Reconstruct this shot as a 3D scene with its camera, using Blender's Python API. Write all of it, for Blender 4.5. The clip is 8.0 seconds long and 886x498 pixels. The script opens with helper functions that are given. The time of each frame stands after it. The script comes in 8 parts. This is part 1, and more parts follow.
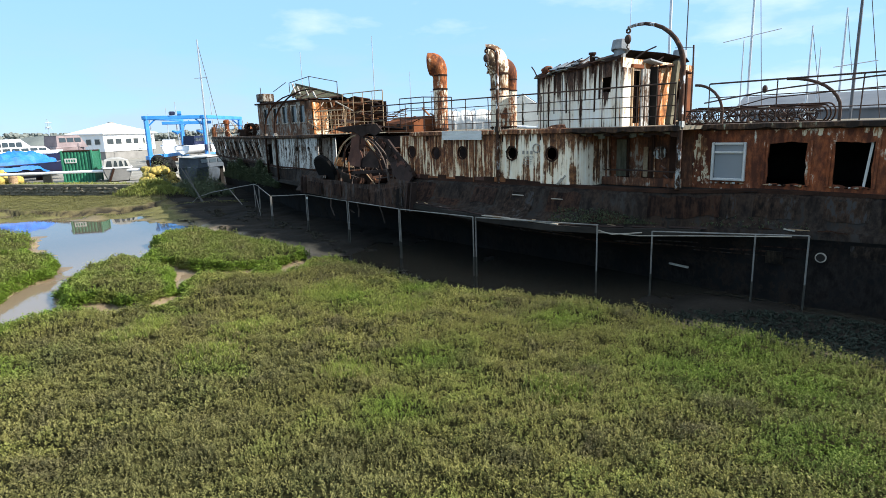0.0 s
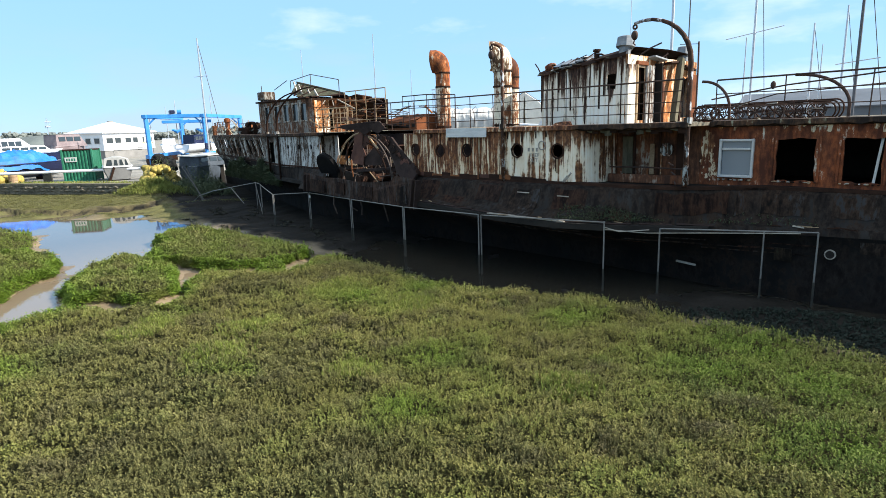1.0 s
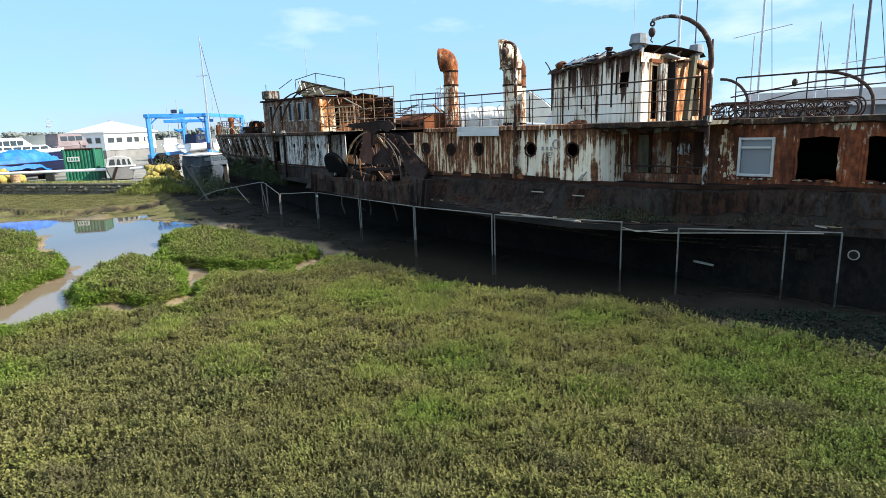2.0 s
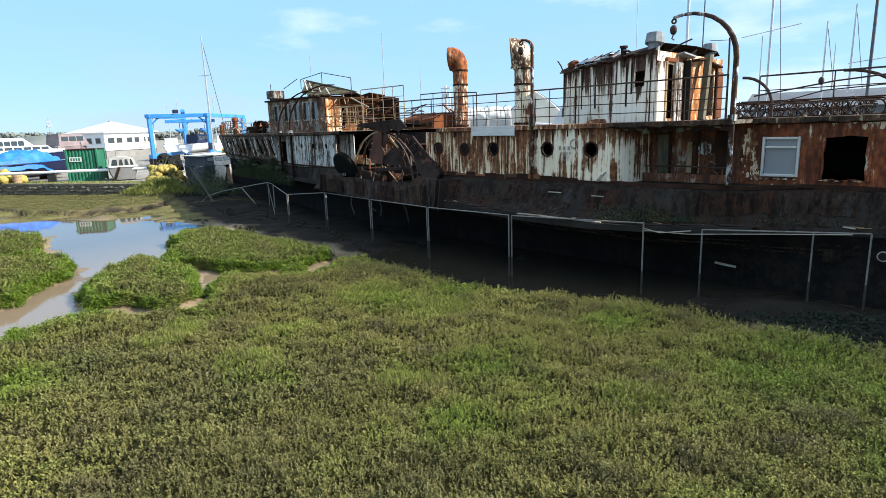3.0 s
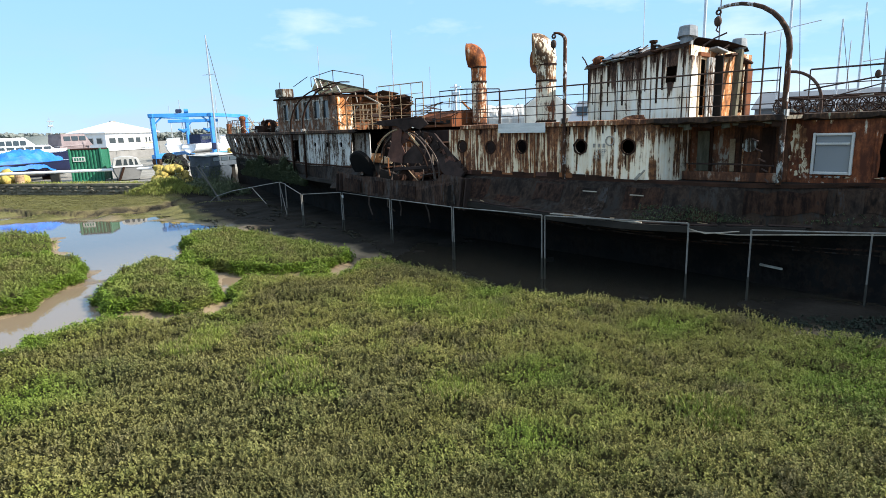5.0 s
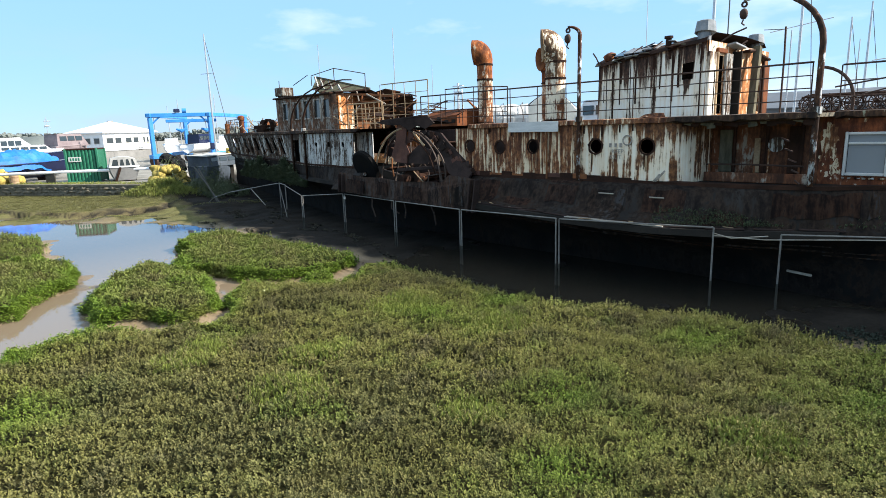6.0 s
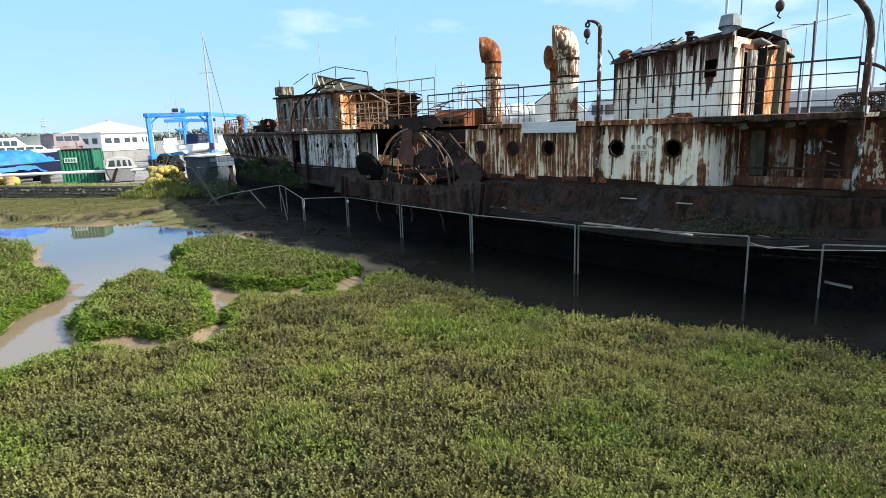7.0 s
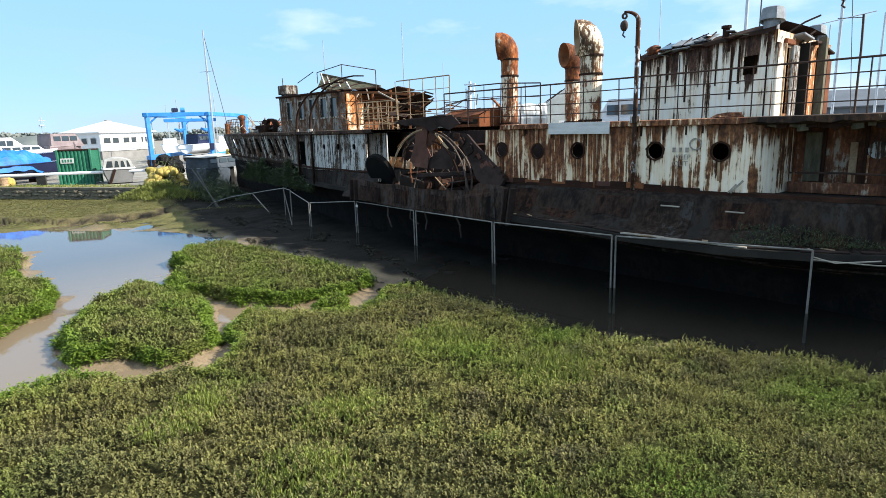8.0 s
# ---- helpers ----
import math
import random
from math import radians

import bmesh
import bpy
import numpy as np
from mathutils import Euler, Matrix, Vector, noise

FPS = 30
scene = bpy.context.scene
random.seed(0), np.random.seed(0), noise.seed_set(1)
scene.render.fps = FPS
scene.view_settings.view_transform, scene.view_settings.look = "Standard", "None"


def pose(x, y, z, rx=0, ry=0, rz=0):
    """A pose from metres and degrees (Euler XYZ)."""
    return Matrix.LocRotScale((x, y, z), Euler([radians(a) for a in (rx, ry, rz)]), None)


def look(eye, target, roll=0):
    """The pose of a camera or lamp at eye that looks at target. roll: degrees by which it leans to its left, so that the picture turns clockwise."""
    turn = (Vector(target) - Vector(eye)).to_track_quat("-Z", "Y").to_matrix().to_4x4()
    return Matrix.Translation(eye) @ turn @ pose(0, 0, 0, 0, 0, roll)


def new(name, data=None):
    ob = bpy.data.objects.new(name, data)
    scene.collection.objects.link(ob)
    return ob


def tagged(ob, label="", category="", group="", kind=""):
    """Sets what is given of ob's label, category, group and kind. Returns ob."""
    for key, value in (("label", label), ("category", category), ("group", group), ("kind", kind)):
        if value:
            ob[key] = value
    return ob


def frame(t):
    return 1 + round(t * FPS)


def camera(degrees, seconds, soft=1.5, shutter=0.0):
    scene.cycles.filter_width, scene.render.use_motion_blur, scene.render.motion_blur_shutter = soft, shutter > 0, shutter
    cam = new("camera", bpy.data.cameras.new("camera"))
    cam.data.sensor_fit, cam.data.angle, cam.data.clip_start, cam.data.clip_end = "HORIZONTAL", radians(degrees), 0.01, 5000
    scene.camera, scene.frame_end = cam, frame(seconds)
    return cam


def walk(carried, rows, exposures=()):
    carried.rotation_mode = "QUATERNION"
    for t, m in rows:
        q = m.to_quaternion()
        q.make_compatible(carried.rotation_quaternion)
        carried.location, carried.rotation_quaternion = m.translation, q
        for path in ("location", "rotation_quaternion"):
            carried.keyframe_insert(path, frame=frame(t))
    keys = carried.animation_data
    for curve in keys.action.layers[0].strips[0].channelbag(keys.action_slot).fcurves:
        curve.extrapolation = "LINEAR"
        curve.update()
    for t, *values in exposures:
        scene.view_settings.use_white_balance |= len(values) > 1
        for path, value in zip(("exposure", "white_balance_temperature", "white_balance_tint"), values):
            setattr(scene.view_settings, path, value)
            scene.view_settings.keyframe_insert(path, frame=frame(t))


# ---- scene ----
# ---- camera and walk ----
cam = camera(74.5, 8.0, soft=0.85)
PATH = [
    (0, (-1.423, -0.206, 3.656), (-0.059, 1.2, 3.249), -1.8),
    (0.5, (-1.425, -0.153, 3.623), (-0.06, 1.251, 3.216), -1.9),
    (1, (-1.482, -0.032, 3.62), (-0.118, 1.371, 3.209), -1.9),
    (1.5, (-1.528, 0.15, 3.605), (-0.165, 1.553, 3.193), -1.9),
    (3, (-1.746, 0.892, 3.587), (-0.377, 2.292, 3.176), -1.9),
    (3.5, (-1.819, 1.15, 3.568), (-0.45, 2.548, 3.158), -1.9),
    (4, (-1.901, 1.4, 3.565), (-0.529, 2.797, 3.155), -1.9),
    (4.5, (-1.944, 1.634, 3.538), (-0.573, 3.031, 3.129), -1.9),
    (6, (-1.532, 2.623, 3.475), (-0.158, 4.017, 3.067), -1.9),
    (6.5, (-1.306, 3.018, 3.481), (0.069, 4.413, 3.074), -1.8),
    (7, (-1.057, 3.473, 3.505), (0.317, 4.867, 3.096), -1.9),
    (7.5, (-0.786, 4.015, 3.507), (0.588, 5.409, 3.099), -1.9),
    (8, (-0.571, 4.682, 3.526), (0.804, 6.076, 3.118), -1.8),
]
walk(cam, [(t, look(eye, target, roll)) for t, eye, target, roll in PATH])

# ---- sky, sun, exposure ----
SUN_EL, SUN_AZ = radians(33.5), radians(142)  # azimuth clockwise from +y
world = bpy.data.worlds.new("sky")
scene.world = world
world.use_nodes = True
wt = world.node_tree
wt.nodes.clear()
sky = wt.nodes.new("ShaderNodeTexSky")
sky.sky_type, sky.sun_disc, sky.sun_elevation, sky.sun_rotation = "NISHITA", False, SUN_EL, SUN_AZ
sky.air_density, sky.dust_density, sky.ozone_density = 1.0, 0.05, 2.5
w_co = wt.nodes.new("ShaderNodeTexCoord")
w_map = wt.nodes.new("ShaderNodeMapping")
w_map.inputs["Scale"].default_value, w_map.inputs["Location"].default_value = (1.0, 1.0, 3.2), (3.7, 1.4, 0.6)
w_no = wt.nodes.new("ShaderNodeTexNoise")
w_no.inputs["Scale"].default_value, w_no.inputs["Detail"].default_value, w_no.inputs["Roughness"].default_value = 2.2, 7, 0.55
w_ra = wt.nodes.new("ShaderNodeValToRGB")
w_ra.color_ramp.elements[0].position, w_ra.color_ramp.elements[1].position = 0.53, 0.78
w_ra.color_ramp.elements[1].color = (0.85, 0.85, 0.85, 1)
w_mix = wt.nodes.new("ShaderNodeMixRGB")
w_mix.inputs[2].default_value = (8.2, 8.2, 8.0, 1)
w_hs = wt.nodes.new("ShaderNodeHueSaturation")
w_hs.inputs["Saturation"].default_value = 1.1
w_blue = wt.nodes.new("ShaderNodeMixRGB")
w_blue.inputs[0].default_value = 0.82
w_blue.inputs[2].default_value = (2.45, 4.55, 7.1, 1)
w_sep = wt.nodes.new("ShaderNodeSeparateXYZ")  # the broken cloud thickens overhead, out of view, added to whiten the shade
w_up = wt.nodes.new("ShaderNodeMapRange")
w_up.inputs["From Min"].default_value, w_up.inputs["From Max"].default_value, w_up.inputs["To Max"].default_value = 0.24, 0.75, 0.17
w_up.inputs["To Min"].default_value = -0.035
w_sum = wt.nodes.new("ShaderNodeMath")
w_low = wt.nodes.new("ShaderNodeMapRange")  # a thin grey bank low over the horizon
w_low.inputs["From Min"].default_value, w_low.inputs["From Max"].default_value, w_low.inputs["To Min"].default_value, w_low.inputs["To Max"].default_value = 0.02, 0.17, 0.45, 0.0
w_map2 = wt.nodes.new("ShaderNodeMapping")
w_map2.inputs["Scale"].default_value, w_map2.inputs["Location"].default_value = (1.0, 1.0, 3.6), (8.3, 2.6, 1.9)
w_no2 = wt.nodes.new("ShaderNodeTexNoise")
w_no2.inputs["Scale"].default_value, w_no2.inputs["Detail"].default_value, w_no2.inputs["Roughness"].default_value = 5.0, 6, 0.55
w_ra2 = wt.nodes.new("ShaderNodeValToRGB")
w_ra2.color_ramp.elements[0].position, w_ra2.color_ramp.elements[1].position = 0.46, 0.62
w_mul = wt.nodes.new("ShaderNodeMath")
w_mul.operation = "MULTIPLY"
w_grey = wt.nodes.new("ShaderNodeMixRGB")
w_grey.inputs[2].default_value = (3.6, 4.4, 5.5, 1)
w_bg = wt.nodes.new("ShaderNodeBackground")
w_bg.inputs["Strength"].default_value = 0.09
w_out = wt.nodes.new("ShaderNodeOutputWorld")
for a, b in ((w_co.outputs["Generated"], w_map.inputs["Vector"]), (w_map.outputs[0], w_no.inputs["Vector"]), (w_co.outputs["Generated"], w_sep.inputs[0]), (w_sep.outputs["Z"], w_up.inputs[0]), (w_no.outputs["Fac"], w_sum.inputs[0]), (w_up.outputs[0], w_sum.inputs[1]), (w_sum.outputs[0], w_ra.inputs[0]),
             (w_ra.outputs[0], w_mix.inputs[0]), (sky.outputs[0], w_hs.inputs["Color"]), (w_hs.outputs[0], w_blue.inputs[1]), (w_blue.outputs[0], w_mix.inputs[1]), (w_co.outputs["Generated"], w_map2.inputs["Vector"]), (w_map2.outputs[0], w_no2.inputs["Vector"]), (w_no2.outputs["Fac"], w_ra2.inputs[0]), (w_sep.outputs["Z"], w_low.inputs[0]),
             (w_ra2.outputs[0], w_mul.inputs[0]), (w_low.outputs[0], w_mul.inputs[1]), (w_mul.outputs[0], w_grey.inputs[0]), (w_mix.outputs[0], w_grey.inputs[1]), (w_grey.outputs[0], w_bg.inputs[0]), (w_bg.outputs[0], w_out.inputs[0])):
    wt.links.new(a, b)
sun = new("sun", bpy.data.lights.new("sun", "SUN"))
sun.data.energy, sun.data.angle, sun.data.color = 5.0, radians(0.55), (1.0, 0.95, 0.87)
sun_dir = Vector((math.cos(SUN_EL) * math.sin(SUN_AZ), math.cos(SUN_EL) * math.cos(SUN_AZ), math.sin(SUN_EL)))
sun.matrix_basis = look(sun_dir * 80, (0, 0, 0))
scene.view_settings.exposure = 0.98


# ---- materials ----
def shader(name, rough=0.8, metal=0.0):
    """A new material: its tree, its Principled node, and a function that adds nodes with set inputs and links."""
    m = bpy.data.materials.new(name)
    m.use_nodes = True
    nt = m.node_tree
    b = nt.nodes["Principled BSDF"]
    b.inputs["Roughness"].default_value, b.inputs["Metallic"].default_value = rough, metal

    def add(kind, inputs=None, **attrs):
        n = nt.nodes.new("ShaderNode" + kind)
        for k, v in attrs.items():
            setattr(n, k, v)
        for k, v in (inputs or {}).items():
            if isinstance(v, bpy.types.NodeSocket):
                nt.links.new(v, n.inputs[k])
            else:
                n.inputs[k].default_value = v
        return n

    return m, nt, b, add


def ramp(add, fac, *stops):
    n = add("ValToRGB", {0: fac})
    e = n.color_ramp.elements
    while len(e) < len(stops):
        e.new(0.5)
    for el, (p, c) in zip(e, stops):
        el.position = p
        el.color = (*c, 1) if len(c) == 3 else c
    return n.outputs[0]


def noisy(add, scale, stretch=(1, 1, 1), detail=6, rough=0.6, shift=(0, 0, 0)):
    co = add("TexCoord").outputs["Object"]
    mp = add("Mapping", {"Vector": co, "Scale": stretch, "Location": shift}).outputs[0]
    return add("TexNoise", {"Vector": mp, "Scale": scale, "Detail": detail, "Roughness": rough}).outputs["Fac"]


def relief(nt, add, b, fac, strength=0.3, depth=0.02):
    n = add("Bump", {"Height": fac, "Strength": strength, "Distance": depth})
    nt.links.new(n.outputs[0], b.inputs["Normal"])


def plain(name, lo, hi, scale=3.0, rough=0.7, metal=0.0, stretch=(1, 1, 1), bump=0.25, fine=30.0):
    """Two tones by large patches, broken by grain."""
    m, nt, b, add = shader(name, rough, metal)
    big, small = noisy(add, scale, stretch), noisy(add, fine, stretch, 4)
    f = add("Math", {0: big, 1: add("Math", {0: small, 1: 0.35}, operation="MULTIPLY").outputs[0]}, operation="ADD").outputs[0]
    nt.links.new(ramp(add, f, (0.42, lo), (0.85, hi)), b.inputs["Base Color"])
    relief(nt, add, b, small, bump, 0.01)
    b.inputs["Specular IOR Level"].default_value = 0.12 if rough > 0.8 else 0.4
    return m


def weathered(name, paint, shade, rust_a, rust_b, amount, streak=0.30, scale=2.6, rough=0.75, mix=(0.34, 0.24, 0.42)):
    """Old paint on steel with rust runs: paint in two tones, long vertical runs, blotches and pits."""
    m, nt, b, add = shader(name, rough)
    runs = noisy(add, scale, (1.6, 1.6, streak), 7, 0.62)
    blot = noisy(add, 0.9, (1, 1, 0.8), 6, 0.65, (3, 1, 7))
    pit = noisy(add, 9.0, (1, 1, 0.55), 5, 0.7)
    tone = noisy(add, 1.7, (1, 1, 0.4), 4, 0.5, (9, 2, 4))
    drip = noisy(add, scale * 3.2, (1.5, 1.5, streak * 0.45), 5, 0.6, (5, 8, 1))
    s = add("Math", {0: runs, 1: mix[0]}, operation="MULTIPLY").outputs[0]
    s = add("Math", {0: drip, 1: mix[1], 2: s}, operation="MULTIPLY_ADD").outputs[0]
    s = add("Math", {0: blot, 1: mix[2], 2: s}, operation="MULTIPLY_ADD").outputs[0]
    s = add("Math", {0: pit, 1: 0.26, 2: s}, operation="MULTIPLY_ADD").outputs[0]
    cut = 0.76 - amount * 0.36
    fac = ramp(add, s, (cut - 0.012, (0, 0, 0)), (cut + 0.026, (1, 1, 1)))
    dark = ramp(add, s, (cut + 0.03, (0, 0, 0)), (cut + 0.15, (1, 1, 1)))
    cp = add("MixRGB", {0: ramp(add, tone, (0.35, (0, 0, 0)), (0.7, (1, 1, 1))), 1: (*paint, 1), 2: (*shade, 1)}).outputs[0]
    cr = add("MixRGB", {0: ramp(add, pit, (0.35, (0, 0, 0)), (0.62, (1, 1, 1))), 1: (*rust_a, 1), 2: (*rust_b, 1)}).outputs[0]
    warm = ramp(add, noisy(add, 1.3, (1, 1, 0.5), 4, 0.6, (7, 3, 2)), (0.45, (0, 0, 0)), (0.62, (0.6, 0.6, 0.6)))
    cr = add("MixRGB", {0: warm, 1: cr, 2: (min(1, rust_a[0] * 1.25), rust_a[1] * 1.02, rust_a[2] * 0.85, 1)}).outputs[0]
    cr = add("MixRGB", {0: dark, 1: cr, 2: (rust_b[0] * 0.55, rust_b[1] * 0.55, rust_b[2] * 0.6, 1)}).outputs[0]
    nt.links.new(add("MixRGB", {0: fac, 1: cp, 2: cr}).outputs[0], b.inputs["Base Color"])
    nt.links.new(ramp(add, fac, (0, (rough - 0.2,) * 3), (1, (0.92,) * 3)), b.inputs["Roughness"])
    hgt = add("Math", {0: pit, 1: add("Math", {0: fac, 1: -0.6}, operation="MULTIPLY").outputs[0]}, operation="ADD").outputs[0]
    relief(nt, add, b, hgt, 0.18 if rough > 0.9 else 0.5, 0.012)
    b.inputs["Specular IOR Level"].default_value = 0.12 if rough > 0.9 else 0.25
    return m


def streaked(name, paint, shade, rust_a, rust_b, edge, slope, reach, amount, ports=(), bare=0.3, rough=0.7, fine=9.0):
    """White paint with rust that runs down from an upper edge (height edge at y 0 of the ship, rising by slope aft) and from under ports (y, z, reach)."""
    m, nt, b, add = shader(name, rough)
    ma = lambda op, x, y, z=0.0, clamp=False: add("Math", {0: x, 1: y, 2: z}, operation=op, use_clamp=clamp).outputs[0]
    xyz = add("SeparateXYZ", {0: add("TexCoord").outputs["Object"]}).outputs
    drop = ma("MAXIMUM", ma("SUBTRACT", ma("MULTIPLY_ADD", xyz[1], -slope, edge), xyz[2]), 0.0)  # metres below the edge
    wide, thin = noisy(add, 2.6, (1, 1, 0.10), 4, 0.55, (2, 5, 1)), noisy(add, fine, (1, 1, 0.05), 5, 0.6, (7, 1, 3))
    pit, blot = noisy(add, 14.0, (1, 1, 0.6), 5, 0.7), noisy(add, 1.5, (1, 1, 0.7), 6, 0.65, (3, 8, 2))
    grain = ma("MULTIPLY_ADD", thin, 0.62, ma("MULTIPLY", wide, 0.38))
    run = ma("SUBTRACT", ma("MULTIPLY_ADD", pit, 0.10, grain), ma("MULTIPLY", ma("DIVIDE", drop, reach), 0.22))
    s = ma("ADD", run, amount)
    for y, z, far in ports:
        under = ma("SUBTRACT", z, xyz[2])
        side = ma("ABSOLUTE", ma("SUBTRACT", xyz[1], y), 0.0)
        w = ma("SUBTRACT", 1.0, ma("DIVIDE", side, 0.26), 0.0, True)
        f = ma("MULTIPLY", w, ma("SUBTRACT", 1.0, ma("DIVIDE", under, far), 0.0, True))
        f = ma("MULTIPLY", f, ma("MULTIPLY", ma("ADD", under, 0.22), 5.0, 0.0, True))
        s = ma("MULTIPLY_ADD", f, 0.22, s)
    patch = ma("MULTIPLY_ADD", pit, 0.22, blot)
    s2 = ma("ADD", ma("MULTIPLY_ADD", thin, 0.55, ma("MULTIPLY", patch, 0.45)), bare - 0.3)
    runs = ramp(add, s, (0.535, (0, 0, 0)), (0.60, (1, 1, 1)))
    bald = ramp(add, s2, (0.585, (0, 0, 0)), (0.62, (1, 1, 1)))
    fac = ma("MAXIMUM", runs, bald)
    halo = ramp(add, ma("MAXIMUM", s, ma("SUBTRACT", s2, 0.02)), (0.46, (0, 0, 0)), (0.57, (0.55, 0.55, 0.55)))
    deep = ramp(add, ma("MAXIMUM", s, s2), (0.62, (0, 0, 0)), (0.76, (1, 1, 1)))
    tone = noisy(add, 1.1, (1, 1, 0.35), 4, 0.5, (9, 2, 4))
    cp = add("MixRGB", {0: ramp(add, tone, (0.35, (0, 0, 0)), (0.68, (1, 1, 1))), 1: (*paint, 1), 2: (*shade, 1)}).outputs[0]
    cp = add("MixRGB", {0: halo, 1: cp, 2: (paint[0] * 0.80, paint[1] * 0.62, paint[2] * 0.42, 1)}).outputs[0]
    cr = add("MixRGB", {0: ramp(add, pit, (0.38, (0, 0, 0)), (0.62, (1, 1, 1))), 1: (*rust_a, 1), 2: (*rust_b, 1)}).outputs[0]
    cr = add("MixRGB", {0: deep, 1: cr, 2: (rust_b[0] * 0.5, rust_b[1] * 0.5, rust_b[2] * 0.55, 1)}).outputs[0]
    nt.links.new(add("MixRGB", {0: fac, 1: cp, 2: cr}).outputs[0], b.inputs["Base Color"])
    nt.links.new(ramp(add, fac, (0, (rough - 0.12,) * 3), (1, (0.92,) * 3)), b.inputs["Roughness"])
    relief(nt, add, b, ma("MULTIPLY_ADD", fac, -0.6, pit), 0.5, 0.012)
    b.inputs["Specular IOR Level"].default_value = 0.25
    return m


M_WHITE = streaked("white_paint_rusting", (0.88, 0.80, 0.66), (0.80, 0.72, 0.58), (0.27, 0.115, 0.045), (0.09, 0.042, 0.024), 3.98, 0.0, 0.75, 0.125, ((-7.76, 3.37, 0.8), (-6.37, 3.37, 0.8)), 0.33)
M_COWL = weathered("flaking_white_trunk", (0.88, 0.77, 0.58), (0.76, 0.65, 0.48), (0.24, 0.13, 0.06), (0.09, 0.055, 0.035), 0.47, 0.22, 4.0, 0.75, (0.26, 0.32, 0.42))
M_TRUNK = weathered("cream_trunk_rusting", (0.84, 0.72, 0.53), (0.70, 0.59, 0.44), (0.30, 0.12, 0.048), (0.10, 0.042, 0.024), 0.40, 0.2, 4.2, 0.75, (0.26, 0.30, 0.44))
M_WHITE2 = streaked("white_paint_rusted_through", (0.84, 0.72, 0.53), (0.70, 0.59, 0.44), (0.30, 0.12, 0.048), (0.10, 0.042, 0.024), 3.98, 0.0, 2.0, 0.105, ((-4.4, 3.37, 0.9), (-3.2, 3.35, 0.9), (-2.0, 3.38, 0.9)), 0.365, 0.7, 13.0)
M_HOUSE = streaked("white_paint_streaked", (0.88, 0.83, 0.73), (0.78, 0.72, 0.62), (0.12, 0.062, 0.038), (0.04, 0.024, 0.018), 5.76, 0.06, 1.5, 0.095, ((-6.73, 5.15, 0.8),), 0.29, 0.7, 8.0)
M_GREY = weathered("grey_paint_rusting", (0.56, 0.55, 0.51), (0.31, 0.32, 0.30), (0.11, 0.07, 0.045), (0.04, 0.03, 0.022), 0.38, 0.06, 4.4, 0.75, (0.34, 0.42, 0.24))
M_RUSTW = weathered("rusty_plate_with_paint", (0.66, 0.58, 0.46), (0.44, 0.36, 0.26), (0.27, 0.085, 0.032), (0.14, 0.046, 0.023), 0.585, 0.30, 2.6, 0.75, (0.26, 0.20, 0.54))
M_BOW = weathered("dirty_bow_paint", (0.34, 0.335, 0.30), (0.19, 0.19, 0.16), (0.095, 0.060, 0.040), (0.045, 0.032, 0.023), 0.50, 0.14, 3.0)
M_ROOFM = plain("mossy_roof_boards", (0.05, 0.045, 0.028), (0.16, 0.14, 0.095), 2.0, 0.95, stretch=(1, 4, 1))
M_MOSSY = plain("dark_mossy_boards", (0.03, 0.03, 0.018), (0.10, 0.095, 0.06), 2.4, 0.95, stretch=(1, 3, 1))
M_ORANGE = weathered("orange_rust_plate", (0.70, 0.62, 0.48), (0.42, 0.22, 0.09), (0.42, 0.14, 0.04), (0.16, 0.055, 0.025), 0.66)
M_BLACK = weathered("black_hull_paint", (0.017, 0.0155, 0.0142), (0.036, 0.032, 0.0285), (0.036, 0.027, 0.021), (0.016, 0.0125, 0.0105), 0.5, 0.10, 1.8, 0.98, (0.46, 0.32, 0.22))
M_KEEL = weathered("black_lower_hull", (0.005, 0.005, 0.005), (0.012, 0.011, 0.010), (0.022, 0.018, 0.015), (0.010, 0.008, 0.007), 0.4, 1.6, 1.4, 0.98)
M_RUST = plain("bare_rust", (0.075, 0.034, 0.02), (0.26, 0.10, 0.04), 2.2, 0.9)
M_BROWN = plain("dark_brown_rust", (0.012, 0.008, 0.006), (0.046, 0.022, 0.014), 2.0, 0.95)
M_RAIL = plain("rail_iron", (0.018, 0.014, 0.012), (0.075, 0.036, 0.022), 5.0, 0.8)
M_DECK = plain("deck_planking", (0.07, 0.06, 0.045), (0.22, 0.19, 0.14), 1.5, 0.9, stretch=(6, 0.5, 1))
M_WOODW = plain("bleached_wood", (0.16, 0.13, 0.10), (0.42, 0.38, 0.32), 2.0, 0.85, stretch=(6, 0.6, 6))
M_FENCE = plain("galvanised_tube", (0.12, 0.11, 0.098), (0.25, 0.235, 0.21), 4.0, 0.6, 0.3, bump=0.1)
M_DAVIT = weathered("davit_paint", (0.70, 0.72, 0.72), (0.5, 0.5, 0.5), (0.13, 0.06, 0.032), (0.04, 0.025, 0.018), 0.53, 1.0, 2.6)
M_PVC = plain("white_plastic", (0.46, 0.45, 0.42), (0.64, 0.62, 0.58), 2.0, 0.4, bump=0.05)
M_EDGE = weathered("lichened_deck_edge", (0.34, 0.33, 0.22), (0.17, 0.16, 0.10), (0.10, 0.055, 0.03), (0.03, 0.02, 0.014), 0.62, 0.5, 3.4)
M_TAN = plain("pale_tan_rust", (0.17, 0.10, 0.055), (0.46, 0.33, 0.20), 2.4, 0.85)
M_CASING = plain("bright_orange_rust", (0.07, 0.026, 0.013), (0.19, 0.064, 0.025), 1.6, 0.85)
